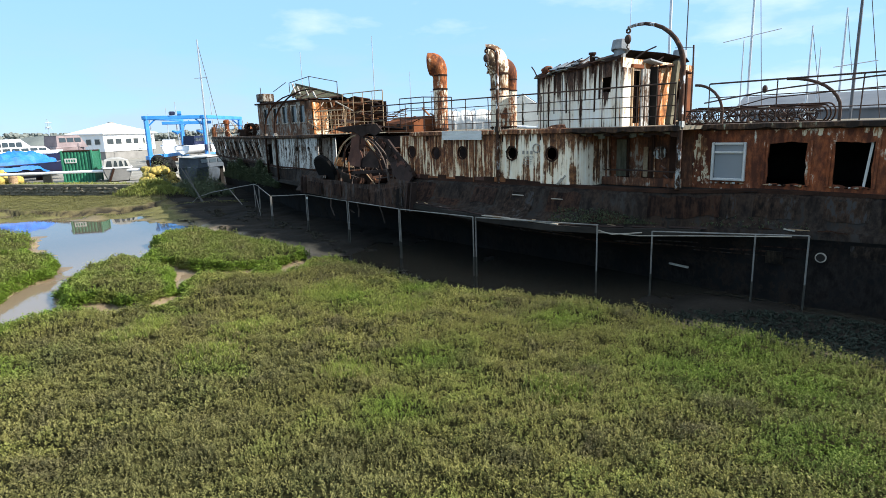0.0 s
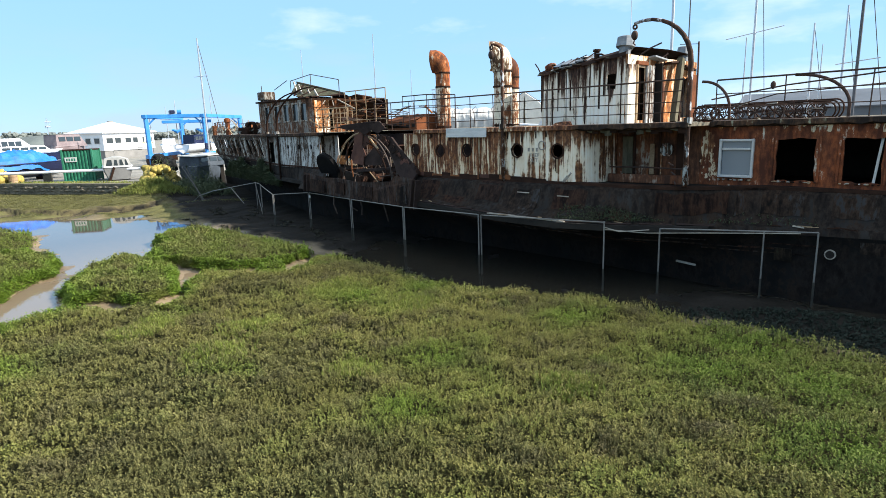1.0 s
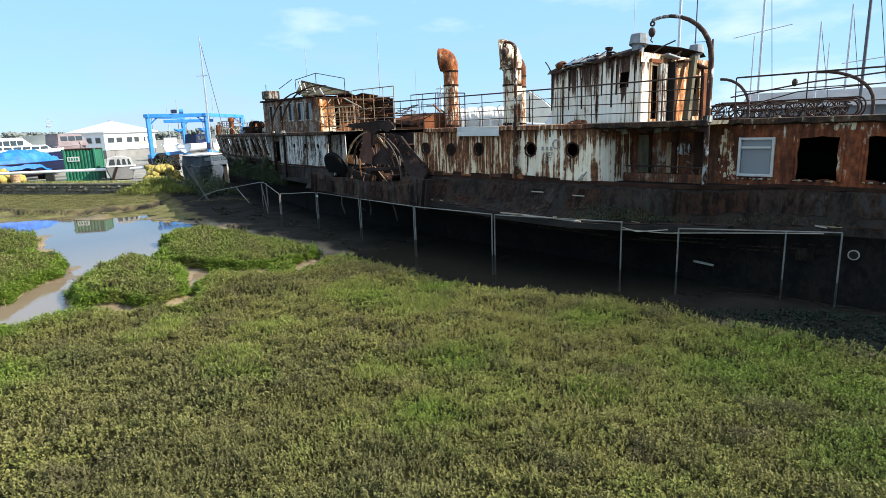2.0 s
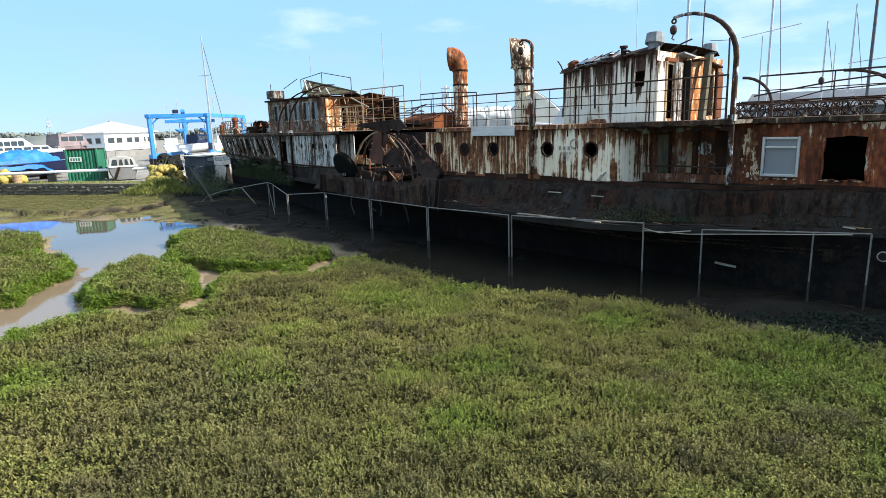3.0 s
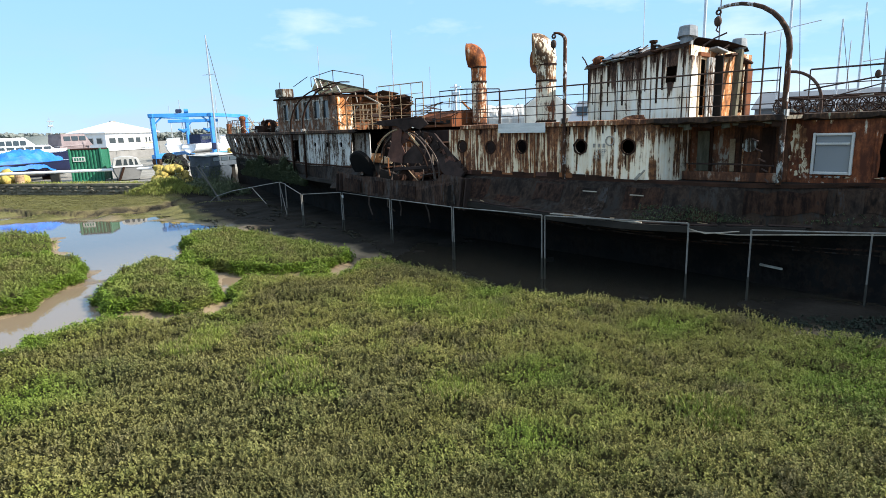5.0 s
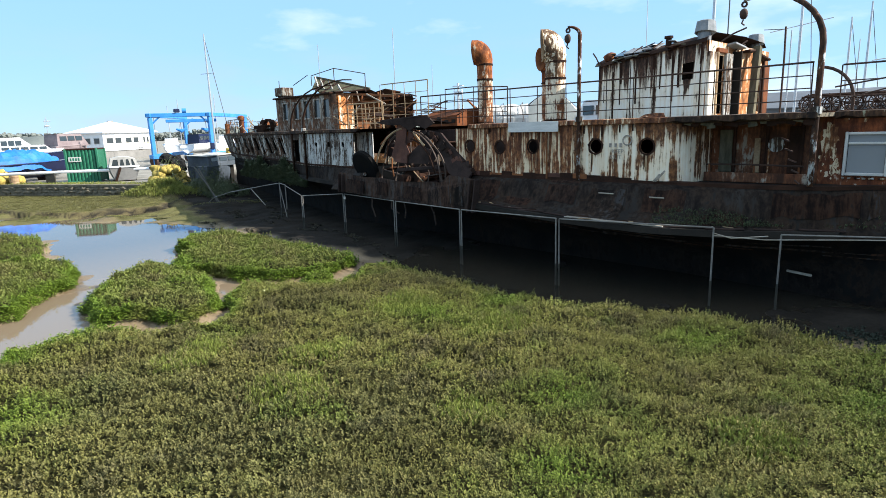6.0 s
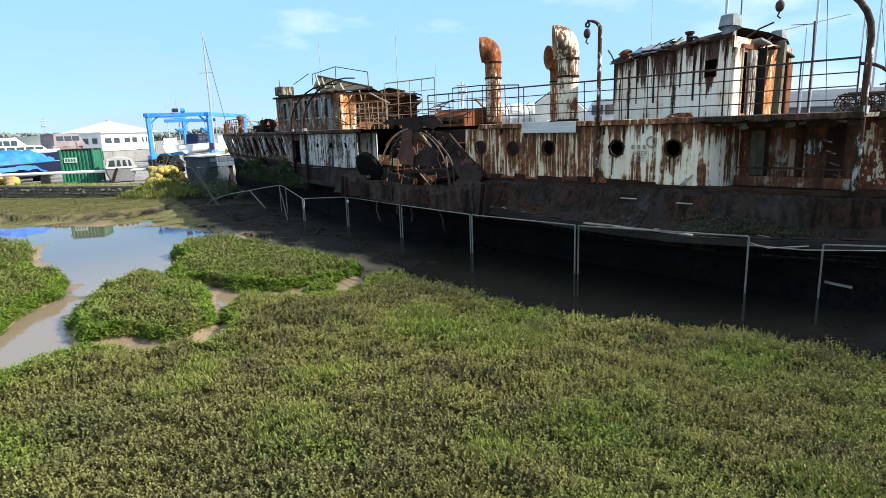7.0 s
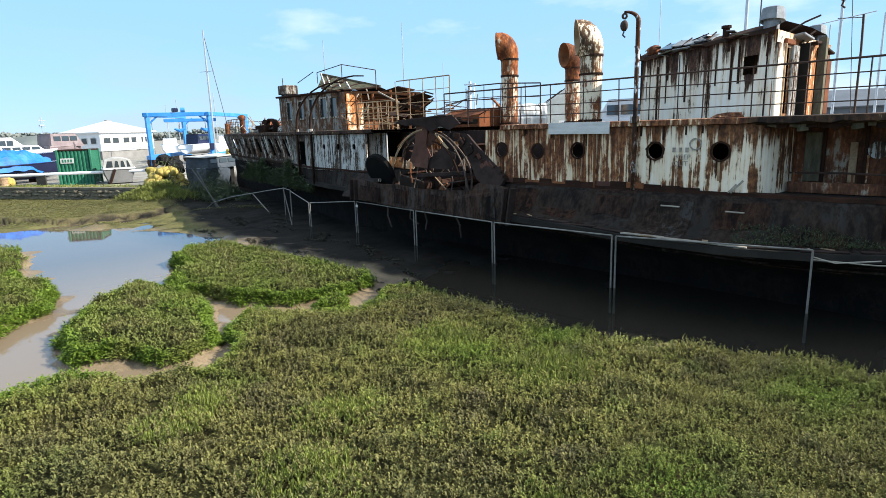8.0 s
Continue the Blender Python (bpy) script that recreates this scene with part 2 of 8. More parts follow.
M_END = weathered("peeling_cream_on_orange", (0.84, 0.72, 0.54), (0.66, 0.48, 0.30), (0.52, 0.22, 0.07), (0.20, 0.08, 0.03), 0.46, 0.14, 3.0)
M_TIN = plain("dull_tin", (0.12, 0.13, 0.14), (0.27, 0.28, 0.285), 4.0, 0.6, 0.3, bump=0.2)
M_POST = weathered("flaking_window_posts", (0.42, 0.39, 0.33), (0.28, 0.26, 0.22), (0.13, 0.08, 0.05), (0.055, 0.036, 0.025), 0.40, 0.2, 4.0)
# rust-wall paint toned down for the shade inside the recess
M_RECESS = weathered("shaded_recess_plate", (0.40, 0.34, 0.26), (0.25, 0.20, 0.15), (0.20, 0.08, 0.038), (0.10, 0.045, 0.025), 0.60, 0.2, 3.0, 0.9)
M_RIM = plain("dull_wheel_iron", (0.035, 0.028, 0.025), (0.14, 0.105, 0.085), 4.0, 0.85)
# near-black; also stands in for the darkness behind openings
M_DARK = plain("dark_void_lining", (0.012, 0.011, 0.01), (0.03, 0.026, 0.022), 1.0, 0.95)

M_VOID = plain("flat_black_iron", (0.004, 0.004, 0.004), (0.010, 0.009, 0.008), 2.0, 1.0)
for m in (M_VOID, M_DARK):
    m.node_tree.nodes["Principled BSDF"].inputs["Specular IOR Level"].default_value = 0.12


def glass(name, tint, rough):
    m, nt, b, add = shader(name, rough)
    b.inputs["Base Color"].default_value = (*tint, 1)
    b.inputs["Specular IOR Level"].default_value = 0.8
    return m


# pale base colour stands in for the reflection in the glass
M_PANE = glass("pale_window_pane", (0.20, 0.225, 0.245), 0.22)
M_DIM = glass("dark_window_pane", (0.035, 0.045, 0.05), 0.1)


# ---- mesh building ----
class Shape:
    """Vertices and faces in world metres, given to an object whose origin lies at the given place."""

    def __init__(self, origin=(0, 0, 0)):
        self.v, self.f, self.o = [], [], Vector(origin)

    def poly(self, pts):
        k = len(self.v)
        self.v += [Vector(p) for p in pts]
        self.f.append(tuple(range(k, k + len(pts))))

    def grid(self, rows, close=False):
        """Rows of points of one length, joined by quads."""
        k, n = len(self.v), len(rows[0])
        for r in rows:
            self.v += [Vector(p) for p in r]
        for i in range(len(rows) - 1):
            for j in range(n if close else n - 1):
                a, b = k + i * n + j, k + i * n + (j + 1) % n
                self.f.append((a, b, b + n, a + n))
        return self

    def box(self, c, size, m=None, chamfer=0.0):
        """A box round c; m turns it; chamfer takes its edges off."""
        hx, hy, hz = (s / 2 for s in size)
        m = m or Matrix.Identity(4)
        c = Vector(c)
        e = min(chamfer, hx * 0.6, hy * 0.6, hz * 0.6)
        if e <= 0:
            p = [c + m @ Vector((sx * hx, sy * hy, sz * hz)) for sz in (-1, 1) for sy in (-1, 1) for sx in (-1, 1)]
            k = len(self.v)
            self.v += p
            self.f += [tuple(k + i for i in q) for q in ((0, 2, 3, 1), (4, 5, 7, 6), (0, 1, 5, 4), (2, 6, 7, 3), (0, 4, 6, 2), (1, 3, 7, 5))]
            return self
        ring = lambda a, b, z: [c + m @ Vector(q) for q in ((a - e, -b, z), (a, -b + e, z), (a, b - e, z), (a - e, b, z), (-a + e, b, z), (-a, b - e, z), (-a, -b + e, z), (-a + e, -b, z))]
        rows = [ring(hx - e, hy - e, -hz), ring(hx, hy, -hz + e), ring(hx, hy, hz - e), ring(hx - e, hy - e, hz)]
        k = len(self.v)
        self.grid(rows, True)
        self.f += [tuple(k + i for i in range(7, -1, -1)), tuple(k + 24 + i for i in range(8))]
        return self

    def tube(self, pts, r, n=6, cap=True):
        """A round bar along pts; r: one radius, or one for each point."""
        pts = [Vector(p) for p in pts]
        rs = r if isinstance(r, (list, tuple)) else [r] * len(pts)
        rows, side = [], None
        for i, p in enumerate(pts):
            d = (pts[min(i + 1, len(pts) - 1)] - pts[max(i - 1, 0)]).normalized()
            if side is None:
                side = d.orthogonal().normalized()
            side = (side - d * side.dot(d)).normalized()
            up = d.cross(side)
            rows.append([p + (side * math.cos(a) + up * math.sin(a)) * rs[i] for a in (2 * math.pi * j / n for j in range(n))])
        k = len(self.v)
        self.grid(rows, True)
        if cap:
            self.f += [tuple(k + i for i in range(n - 1, -1, -1)), tuple(k + (len(rows) - 1) * n + i for i in range(n))]
        return self

    def ring(self, c, axis, r0, r1, depth, n=20):
        """A flat ring with depth along axis."""
        c, axis = Vector(c), Vector(axis).normalized()
        s = axis.orthogonal().normalized()
        u = axis.cross(s)
        rows = []
        for r, d in ((r0, 0), (r1, 0), (r1, depth), (r0, depth), (r0, 0)):
            rows.append([c + axis * d + (s * math.cos(a) + u * math.sin(a)) * r for a in (2 * math.pi * j / n for j in range(n))])
        return self.grid(rows, True)

    def blob(self, c, size, n=8, rows=6, rough=0.15, seed=0.0):
        c = Vector(c)
        g = []
        for i in range(rows + 1):
            t = math.pi * i / rows
            g.append([])
            for j in range(n):
                a = 2 * math.pi * j / n
                d = Vector((math.sin(t) * math.cos(a), math.sin(t) * math.sin(a), math.cos(t)))
                q = 1 + rough * noise.noise(d * 1.7 + Vector((seed, seed * 0.7, 0)))
                g[-1].append(c + Vector((d.x * size[0], d.y * size[1], d.z * size[2])) * q)
        return self.grid(g, True)

    def mesh(self, name, smooth=False):
        me = bpy.data.meshes.new(name)
        me.from_pydata([tuple(p - self.o) for p in self.v], [], self.f)
        me.validate()
        if smooth:
            me.polygons.foreach_set("use_smooth", [True] * len(me.polygons))
        return me


def part(name, s, material, parent, label="", smooth=False):
    ob = new(name, s.mesh(name, smooth))
    ob.data.materials.append(material)
    ob.parent = parent
    return tagged(ob, label) if label else ob


def thing(name, at, label, category, group="", kind=""):
    ob = new(name)
    ob.location = at
    ob.empty_display_size = 0.3
    return tagged(ob, label, category, group, kind)


def solid(name, s, material, label, category="", kind="structure", smooth=False):
    ob = new(name, s.mesh(name, smooth))
    ob.location = s.o
    ob.data.materials.append(material)
    return tagged(ob, label, category, "", kind)


def along(keys, y):
    """The value at y on the line through keys (y, value), eased between them."""
    ys, vs = zip(*keys)
    return float(np.interp(y, ys, vs))


def steps(a, b, d):
    n = max(1, round(abs(b - a) / d))
    return [a + (b - a) * i / n for i in range(n + 1)]


def panel(s, place, u0, u1, z0, z1, holes, thick, du=0.6, dz=0.35):
    """A sheet with openings. place(u, z, d) gives the point at d behind the face; holes: (u0, u1, z0, z1, round or ragged)."""
    us, zs = set(steps(u0, u1, du)), set(steps(z0, z1, dz))
    for h in holes:
        us = {u for u in us if not h[0] < u < h[1]} | {h[0], h[1]}
        zs |= {h[2], h[3]}
    us, zs = sorted(us), sorted(zs)
    us = [u for i, u in enumerate(us) if i == 0 or u - us[i - 1] > 1e-4]
    zs = [z for i, z in enumerate(zs) if i == 0 or z - zs[i - 1] > 1e-4]
    for h in holes:
        a, b, c, d, form = h
        n = 20
        cu, cz, ru, rz = (a + b) / 2, (c + d) / 2, (b - a) / 2, (d - c) / 2
        inner, outer = [], []
        for i in range(n):
            t = 2 * math.pi * (i + 0.5) / n
            x, y = math.cos(t), math.sin(t)
            q = 1 / max(abs(x), abs(y))
            outer.append((cu + ru * x * q, cz + rz * y * q))
            if form == "round":
                inner.append((cu + ru * 0.92 * x, cz + rz * 0.92 * y))
            else:
                w = 0.94 - (0.12 * random.random() if form == "ragged" else 0)
                inner.append((cu + ru * x * q * w, cz + rz * y * q * w))
        for i, (x, y) in enumerate(outer):
            j = (i + 1) % n
            s.poly([place(*outer[i], 0), place(*outer[j], 0), place(*inner[j], 0), place(*inner[i], 0)])
            s.poly([place(*inner[i], 0), place(*inner[j], 0), place(*inner[j], thick), place(*inner[i], thick)])
            if abs(outer[i][0] - outer[j][0]) > 1e-5 and abs(outer[i][1] - outer[j][1]) > 1e-5:
                k = (a if outer[i][0] < cu else b, c if outer[i][1] < cz else d)
                s.poly([place(*outer[i], 0), place(*k, 0), place(*outer[j], 0)])
    for i in range(len(us) - 1):
        for j in range(len(zs) - 1):
            mu, mz = (us[i] + us[i + 1]) / 2, (zs[j] + zs[j + 1]) / 2
            if any(h[0] < mu < h[1] and h[2] < mz < h[3] for h in holes):
                continue
            q = [(us[i], zs[j]), (us[i + 1], zs[j]), (us[i + 1], zs[j + 1]), (us[i], zs[j + 1])]
            s.poly([place(*p, 0) for p in q])
    for a, b in ((z0, z0), (z1, z1)):
        for i in range(len(us) - 1):
            s.poly([place(us[i], a, 0), place(us[i + 1], a, 0), place(us[i + 1], a, thick), place(us[i], a, thick)])
    for u in (u0, u1):
        s.poly([place(u, z0, 0), place(u, z1, 0), place(u, z1, thick), place(u, z0, thick)])
    return s


# ---- ground, water ----
WATER = -0.5
# right-hand edge stops at the ship's shadow line, short of the shaded plants
MAIN = [(9.85, -12), (9.75, 1.0), (9.75, 3.4), (9.75, 5.5), (9.7, 7.0), (9.4, 8.3), (8.8, 9.6), (8.6, 11.0), (8.6, 13.0), (8.7, 14.4), (8.1, 15.5), (7.3, 14.9), (6.6, 14.6), (5.9, 15.0), (5.4, 15.6), (5.1, 16.2), (4.6, 16.05), (4.1, 15.6),
        (3.9, 14.9), (3.5, 14.2), (2.9, 13.9), (2.4, 14.05), (1.9, 14.55), (1.4, 15.25), (0.9, 15.4), (0.4, 15.4), (0.0, 15.3), (-0.3, 14.8), (-0.8, 14.6), (-2.5, 14.9), (-14, 16), (-14, -12)]
ISLES = [
    [(1.55, 16.7), (1.75, 18.2), (2.25, 19.0), (2.8, 19.9), (3.75, 20.8), (4.2, 20.9), (4.6, 19.8), (4.6, 18.0), (4.3, 16.9), (3.9, 15.8), (3.6, 15.1), (3.0, 14.9), (2.5, 15.2), (2.35, 15.9), (2.1, 16.2), (1.6, 16.3)],
    [(4.9, 20.7), (5.7, 21.7), (6.2, 23.9), (7.0, 24.8), (8.1, 24.3), (8.5, 22.2), (8.7, 18.4), (8.6, 16.5), (7.6, 16.1), (6.5, 16.4), (5.8, 16.8), (5.65, 17.4), (5.2, 18.1), (5.05, 19.0), (4.8, 19.7)],
    [(-6, 20.0), (0.4, 18.5), (0.8, 19.2), (1.3, 19.9), (1.9, 20.6), (2.3, 21.4), (2.6, 22.9), (2.4, 23.3), (1.7, 24.1), (-6, 25.8)],
    [(-6, 26.3), (1.7, 24.8), (2.2, 25.2), (2.9, 28.1), (3.0, 30.0), (2.6, 31.5), (-6, 33.0)],
    [(6.2, 15.4), (6.7, 15.25), (6.8, 15.6), (6.4, 15.75)],
]
QUAY_LINE = [(-50, 162), (5.8, 55.8), (10.1, 47.6), (11.9, 44.4), (13.6, 43.2)]
QUAY = QUAY_LINE + [(15.2, 45.5), (15.6, 52.5), (26, 58), (30, 44), (27.5, -60)]


def inside_by(poly, x, y):
    """How far points lie inside a closed line (negative outside)."""
    p = np.array(poly, float)
    q = np.roll(p, -1, 0)
    d2, odd = np.full(x.shape, 1e9), np.zeros(x.shape, bool)
    for (ax, ay), (bx, by) in zip(p, q):
        ex, ey = bx - ax, by - ay
        t = np.clip(((x - ax) * ex + (y - ay) * ey) / (ex * ex + ey * ey), 0, 1)
        d2 = np.minimum(d2, (x - ax - t * ex) ** 2 + (y - ay - t * ey) ** 2)
        if ay != by:
            odd ^= ((ay > y) != (by > y)) & (x < ax + (y - ay) * ex / ey)
    return np.where(odd, 1, -1) * np.sqrt(d2)


def waves(x, y, size, seed, octaves=4):
    """Smooth noise of about -1 to 1, by sums of turned sines."""
    r = np.random.RandomState(seed)
    out = np.zeros(x.shape)
    for o in range(octaves):
        for _ in range(5):
            a, ph, k = r.rand() * 6.283, r.rand() * 6.283, 6.283 / size * 2 ** o * (0.7 + 0.6 * r.rand())
            out += np.sin((x * math.cos(a) + y * math.sin(a)) * k + ph) / 2 ** o / 4
    return out


def marsh_depth(x, y):
    wob = 0.15 * waves(x, y, 1.6, 5, 3) + 0.01
    d = inside_by(MAIN, x, y)
    for isle in ISLES:
        d = np.maximum(d, inside_by(isle, x, y))
    return d + wob


YARD = QUAY + [(3000, -60), (3000, 3000), (-3000, 3000), (-3000, 400)]


def mound(x, y):
    """The grassy bank between the quay and the bow."""
    return 0.75 * np.exp(-((x - 12.1 - 0.3 * (42.0 - y)) / 1.05) ** 2 - ((y - 42.0) / 2.0) ** 2) * (1 + 0.35 * waves(x, y, 2.2, 71, 2))


def upper_flat(x, y):
    """How far a place lies on the higher, grown-over flat before the quay."""
    edge = np.interp(x, [-8, 0, 3.5, 4.5, 5.8, 7.7, 9.6, 11, 13, 15], [52, 47, 43.3, 39.7, 37.0, 36.9, 35.7, 37.2, 40.5, 47])
    return y - edge - 0.6 * waves(x, y, 2.6, 91, 3)


def height(x, y):
    d = marsh_depth(x, y)
    mud = -0.57 + 0.035 * waves(x, y, 1.4, 2) + 0.05 * waves(x, y, 5.0, 8, 2)
    mud = mud + 0.13 * np.exp(-np.abs(np.minimum(d, 0)) / 0.45)
    # mud bank beside the bow half of the hull, and the flats before the quay
    mud = mud + 0.16 * np.clip((y - 15) / 3, 0, 1) * np.clip((x - 8.6) / 1.2, 0, 1)
    mud = mud + 0.15 * np.clip((7.0 - y) / 2.5, 0, 1) * np.clip((x - 9.2) / 0.6, 0, 1) * np.clip((13.0 - x) / 1.0, 0, 1)
    shore = y - np.interp(x, [-5, 3.1, 5.1, 6.8, 8.2, 9.0, 10, 30], [38, 35.2, 34.6, 32.8, 30.0, 27.5, 25, 20])
    mud = mud + np.clip(shore / 2.5, 0, 1) * (0.09 + 0.13 * waves(x * 0.3, y * 1.1, 3.4, 11, 3)) * np.clip((16 - x) / 4, 0, 1)
    uf = upper_flat(x, y)
    k = np.clip(uf / 0.35 + 0.5, 0, 1) * np.clip((15.0 - x) / 2, 0, 1)
    mud = mud * (1 - k) + k * (-0.20 - 0.2 * np.clip(uf / 14, 0, 1) + 0.025 * waves(x, y, 1.3, 13, 3))
    soil = -0.36 + (0.07 + 0.11 * np.clip(d / 0.7, 0, 1)) * np.clip((y - 13.0) / 1.5, 0, 1) + 0.055 * waves(x, y, 1.1, 3, 3) + 0.05 * waves(x, y, 3.7, 9, 2)
    e = np.clip(d / 0.16 + 0.25, 0, 1)
    e = e * e * (3 - 2 * e)
    h = mud * (1 - e) + np.maximum(soil, mud) * e
    q = inside_by(YARD, x, y)
    k = np.clip(q / 0.3, 0, 1)
    h = h + mound(x, y) * (q < 0.4)
    return np.where((q > 0), h * (1 - k) + (0.3 + 0.03 * waves(x, y, 9, 4, 2)) * k, h)


def spread(lo, hi, d, far):
    a = list(np.arange(lo, hi + 1e-6, d))
    g, out, x = d, [], hi
    while x < far:
        g *= 1.35
        x += g
        out.append(x)
    g, back, x = d, [], lo
    while x > -far:
        g *= 1.35
        x -= g
        back.append(x)
    return np.array(back[::-1] + a + out)


def joined(a, b, c, d, fine, mid, far):
    """Grid lines: fine from a to b, coarser to c at one end, then ever wider."""
    core = np.concatenate([np.arange(d, a, mid), np.arange(a, b, fine), np.arange(b, c + 1e-6, mid)])
    out = spread(core[0], core[-1], mid, far)
    return np.concatenate([out[out < core[0] - 1e-6], core, out[out > core[-1] + 1e-6]])


gx, gy = joined(-3, 13, 20, -7, 0.13, 0.32, 3500), joined(0, 36, 64, -3, 0.13, 0.28, 3500)
GX, GY = np.meshgrid(gx, gy)
GZ = height(GX, GY)
n_x, n_y = len(gx), len(gy)
idx = np.arange(n_x * n_y).reshape(n_y, n_x)
quads = np.stack([idx[:-1, :-1], idx[:-1, 1:], idx[1:, 1:], idx[1:, :-1]], -1).reshape(-1, 4)


def fast_mesh(name, verts, faces):
    """A mesh from arrays of places and of faces with one number of corners."""
    me = bpy.data.meshes.new(name)
    verts, faces = np.asarray(verts, np.float32), np.asarray(faces, np.int32)
    k = faces.shape[1]
    me.vertices.add(len(verts))
    me.vertices.foreach_set("co", verts.ravel())
    me.loops.add(faces.size)
    me.loops.foreach_set("vertex_index", faces.ravel())
    me.polygons.add(len(faces))
    me.polygons.foreach_set("loop_start", np.arange(0, faces.size, k, dtype=np.int32))
    me.polygons.foreach_set("loop_total", np.full(len(faces), k, np.int32))
    me.update()
    return me


def mark(me, name, values):
    me.attributes.new(name, "FLOAT", "POINT").data.foreach_set("value", np.asarray(values, np.float32))


def ground_material():
    """Wet brown mud, darkened for the ship's shade, greener flats, and near-black soil under the plants, by kind."""
    m, nt, b, add = shader("marsh_ground", 0.7)
    kind = add("Attribute", attribute_name="soil").outputs["Fac"]
    yard = add("Attribute", attribute_name="yard").outputs["Fac"]
    flats = add("Attribute", attribute_name="flats").outputs["Fac"]
    big, fine = noisy(add, 0.7, detail=8, rough=0.65), noisy(add, 14.0, detail=6, rough=0.7)
    mix = add("Math", {0: big, 1: 0.6, 2: add("Math", {0: fine, 1: 0.4}, operation="MULTIPLY").outputs[0]}, operation="MULTIPLY_ADD").outputs[0]
    mud = ramp(add, mix, (0.35, (0.095, 0.068, 0.04)), (0.62, (0.24, 0.175, 0.10)))
    algae = ramp(add, mix, (0.38, (0.045, 0.042, 0.016)), (0.5, (0.108, 0.100, 0.042)), (0.64, (0.172, 0.160, 0.060)))
    # soil kept near-black to deepen the shaded gaps between leaves
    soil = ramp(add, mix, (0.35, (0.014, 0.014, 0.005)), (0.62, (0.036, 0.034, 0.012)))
    lot = ramp(add, mix, (0.35, (0.16, 0.15, 0.13)), (0.62, (0.33, 0.31, 0.27)))
    # darkened mud: the ship's shade put into the colour
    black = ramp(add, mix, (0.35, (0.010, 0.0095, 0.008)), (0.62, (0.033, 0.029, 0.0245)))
    mud = add("MixRGB", {0: add("Attribute", attribute_name="mud_shade").outputs["Fac"], 1: mud, 2: black}).outputs[0]
    c = add("MixRGB", {0: add("Math", {0: flats, 1: add("Attribute", attribute_name="mud_shade").outputs["Fac"]}, operation="SUBTRACT", use_clamp=True).outputs[0], 1: mud, 2: algae}).outputs[0]
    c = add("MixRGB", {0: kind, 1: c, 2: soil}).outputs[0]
    c = add("MixRGB", {0: yard, 1: c, 2: lot}).outputs[0]
    nt.links.new(c, b.inputs["Base Color"])
    dry = add("Math", {0: flats, 1: add("Attribute", attribute_name="mud_shade").outputs["Fac"]}, operation="MAXIMUM").outputs[0]
    dry = add("Math", {0: dry, 1: kind}, operation="MAXIMUM").outputs[0]
    wet = ramp(add, big, (0.3, (0.35,) * 3), (0.65, (0.75,) * 3))
    nt.links.new(add("MixRGB", {0: dry, 1: wet, 2: (0.92, 0.92, 0.92, 1)}).outputs[0], b.inputs["Roughness"])
    nt.links.new(ramp(add, dry, (0.0, (0.5,) * 3), (1.0, (0.06,) * 3)), b.inputs["Specular IOR Level"])
    relief(nt, add, b, fine, 0.6, 0.03)
    return m


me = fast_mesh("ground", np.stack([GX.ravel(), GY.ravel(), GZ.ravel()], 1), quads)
md = marsh_depth(GX, GY)
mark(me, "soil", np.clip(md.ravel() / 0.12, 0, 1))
# mud is darkened inside the ship's shadow line
mud_shade_x = np.interp(GY, [-20, 0, 3.5, 6, 8, 12, 16, 24, 30, 38, 60], [9.9, 9.9, 9.8, 9.8, 9.6, 8.7, 9.1, 9.0, 9.3, 11.2, 15])
# dark band along the ledge, coloured for the shade of its undercut
undercut_shade = np.exp(-((upper_flat(GX, GY) + 0.05) / 0.36) ** 2) * (GX < 13) * (GY > 34)
mark(me, "mud_shade", np.maximum(np.clip((GX - mud_shade_x + 0.35 * waves(GX, GY, 1.5, 61, 3)) / 0.7, 0, 1), undercut_shade).ravel())
mark(me, "yard", np.clip(inside_by(YARD, GX, GY).ravel() / 0.2, 0, 1))
shore_y = np.interp(GX, [-5, 3.1, 5.1, 6.8, 8.2, 9.0, 10, 30], [38, 35.2, 34.6, 32.8, 30.0, 27.5, 25, 20])
mark(me, "flats", np.clip((GY - shore_y - 0.3 + 0.8 * waves(GX, GY, 3, 21, 3)).ravel() / 2, 0, 1))
me.polygons.foreach_set("use_smooth", np.ones(len(me.polygons), bool))
ground = new("ground", me)
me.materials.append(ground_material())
tagged(ground, "wet brown tidal mud, marsh soil and boatyard gravel", "ground", "", "structure")


def water_material():
    m, nt, b, add = shader("still_muddy_water", 0.03)
    silt_unshaded = add("Attribute", attribute_name="silt_unshaded").outputs["Fac"]
    # silty tan in the creek; darkened near the ship for its shade
    nt.links.new(ramp(add, silt_unshaded, (0.0, (0.030, 0.026, 0.020)), (1.0, (0.20, 0.15, 0.10))), b.inputs["Base Color"])
    b.inputs["IOR"].default_value = 1.33
    b.inputs["Specular IOR Level"].default_value = 0.6
    rip = noisy(add, 6.0, (1, 1, 1), 3)
    relief(nt, add, b, rip, 0.02, 0.01)
    return m


wx, wy = np.arange(-12, 26.1, 0.5), np.arange(-12, 54.1, 0.5)
WX, WY = np.meshgrid(wx, wy)
k = np.arange(WX.size).reshape(WX.shape)
me = fast_mesh("water", np.stack([WX.ravel(), WY.ravel(), np.full(WX.size, WATER)], 1), np.stack([k[:-1, :-1], k[:-1, 1:], k[1:, 1:], k[1:, :-1]], -1).reshape(-1, 4))
mark(me, "silt_unshaded", (np.clip((8.6 - WX) / 2, 0, 1) * (0.4 + 0.6 * np.clip((27 - WY) / 6, 0, 1))).ravel())
me.materials.append(water_material())
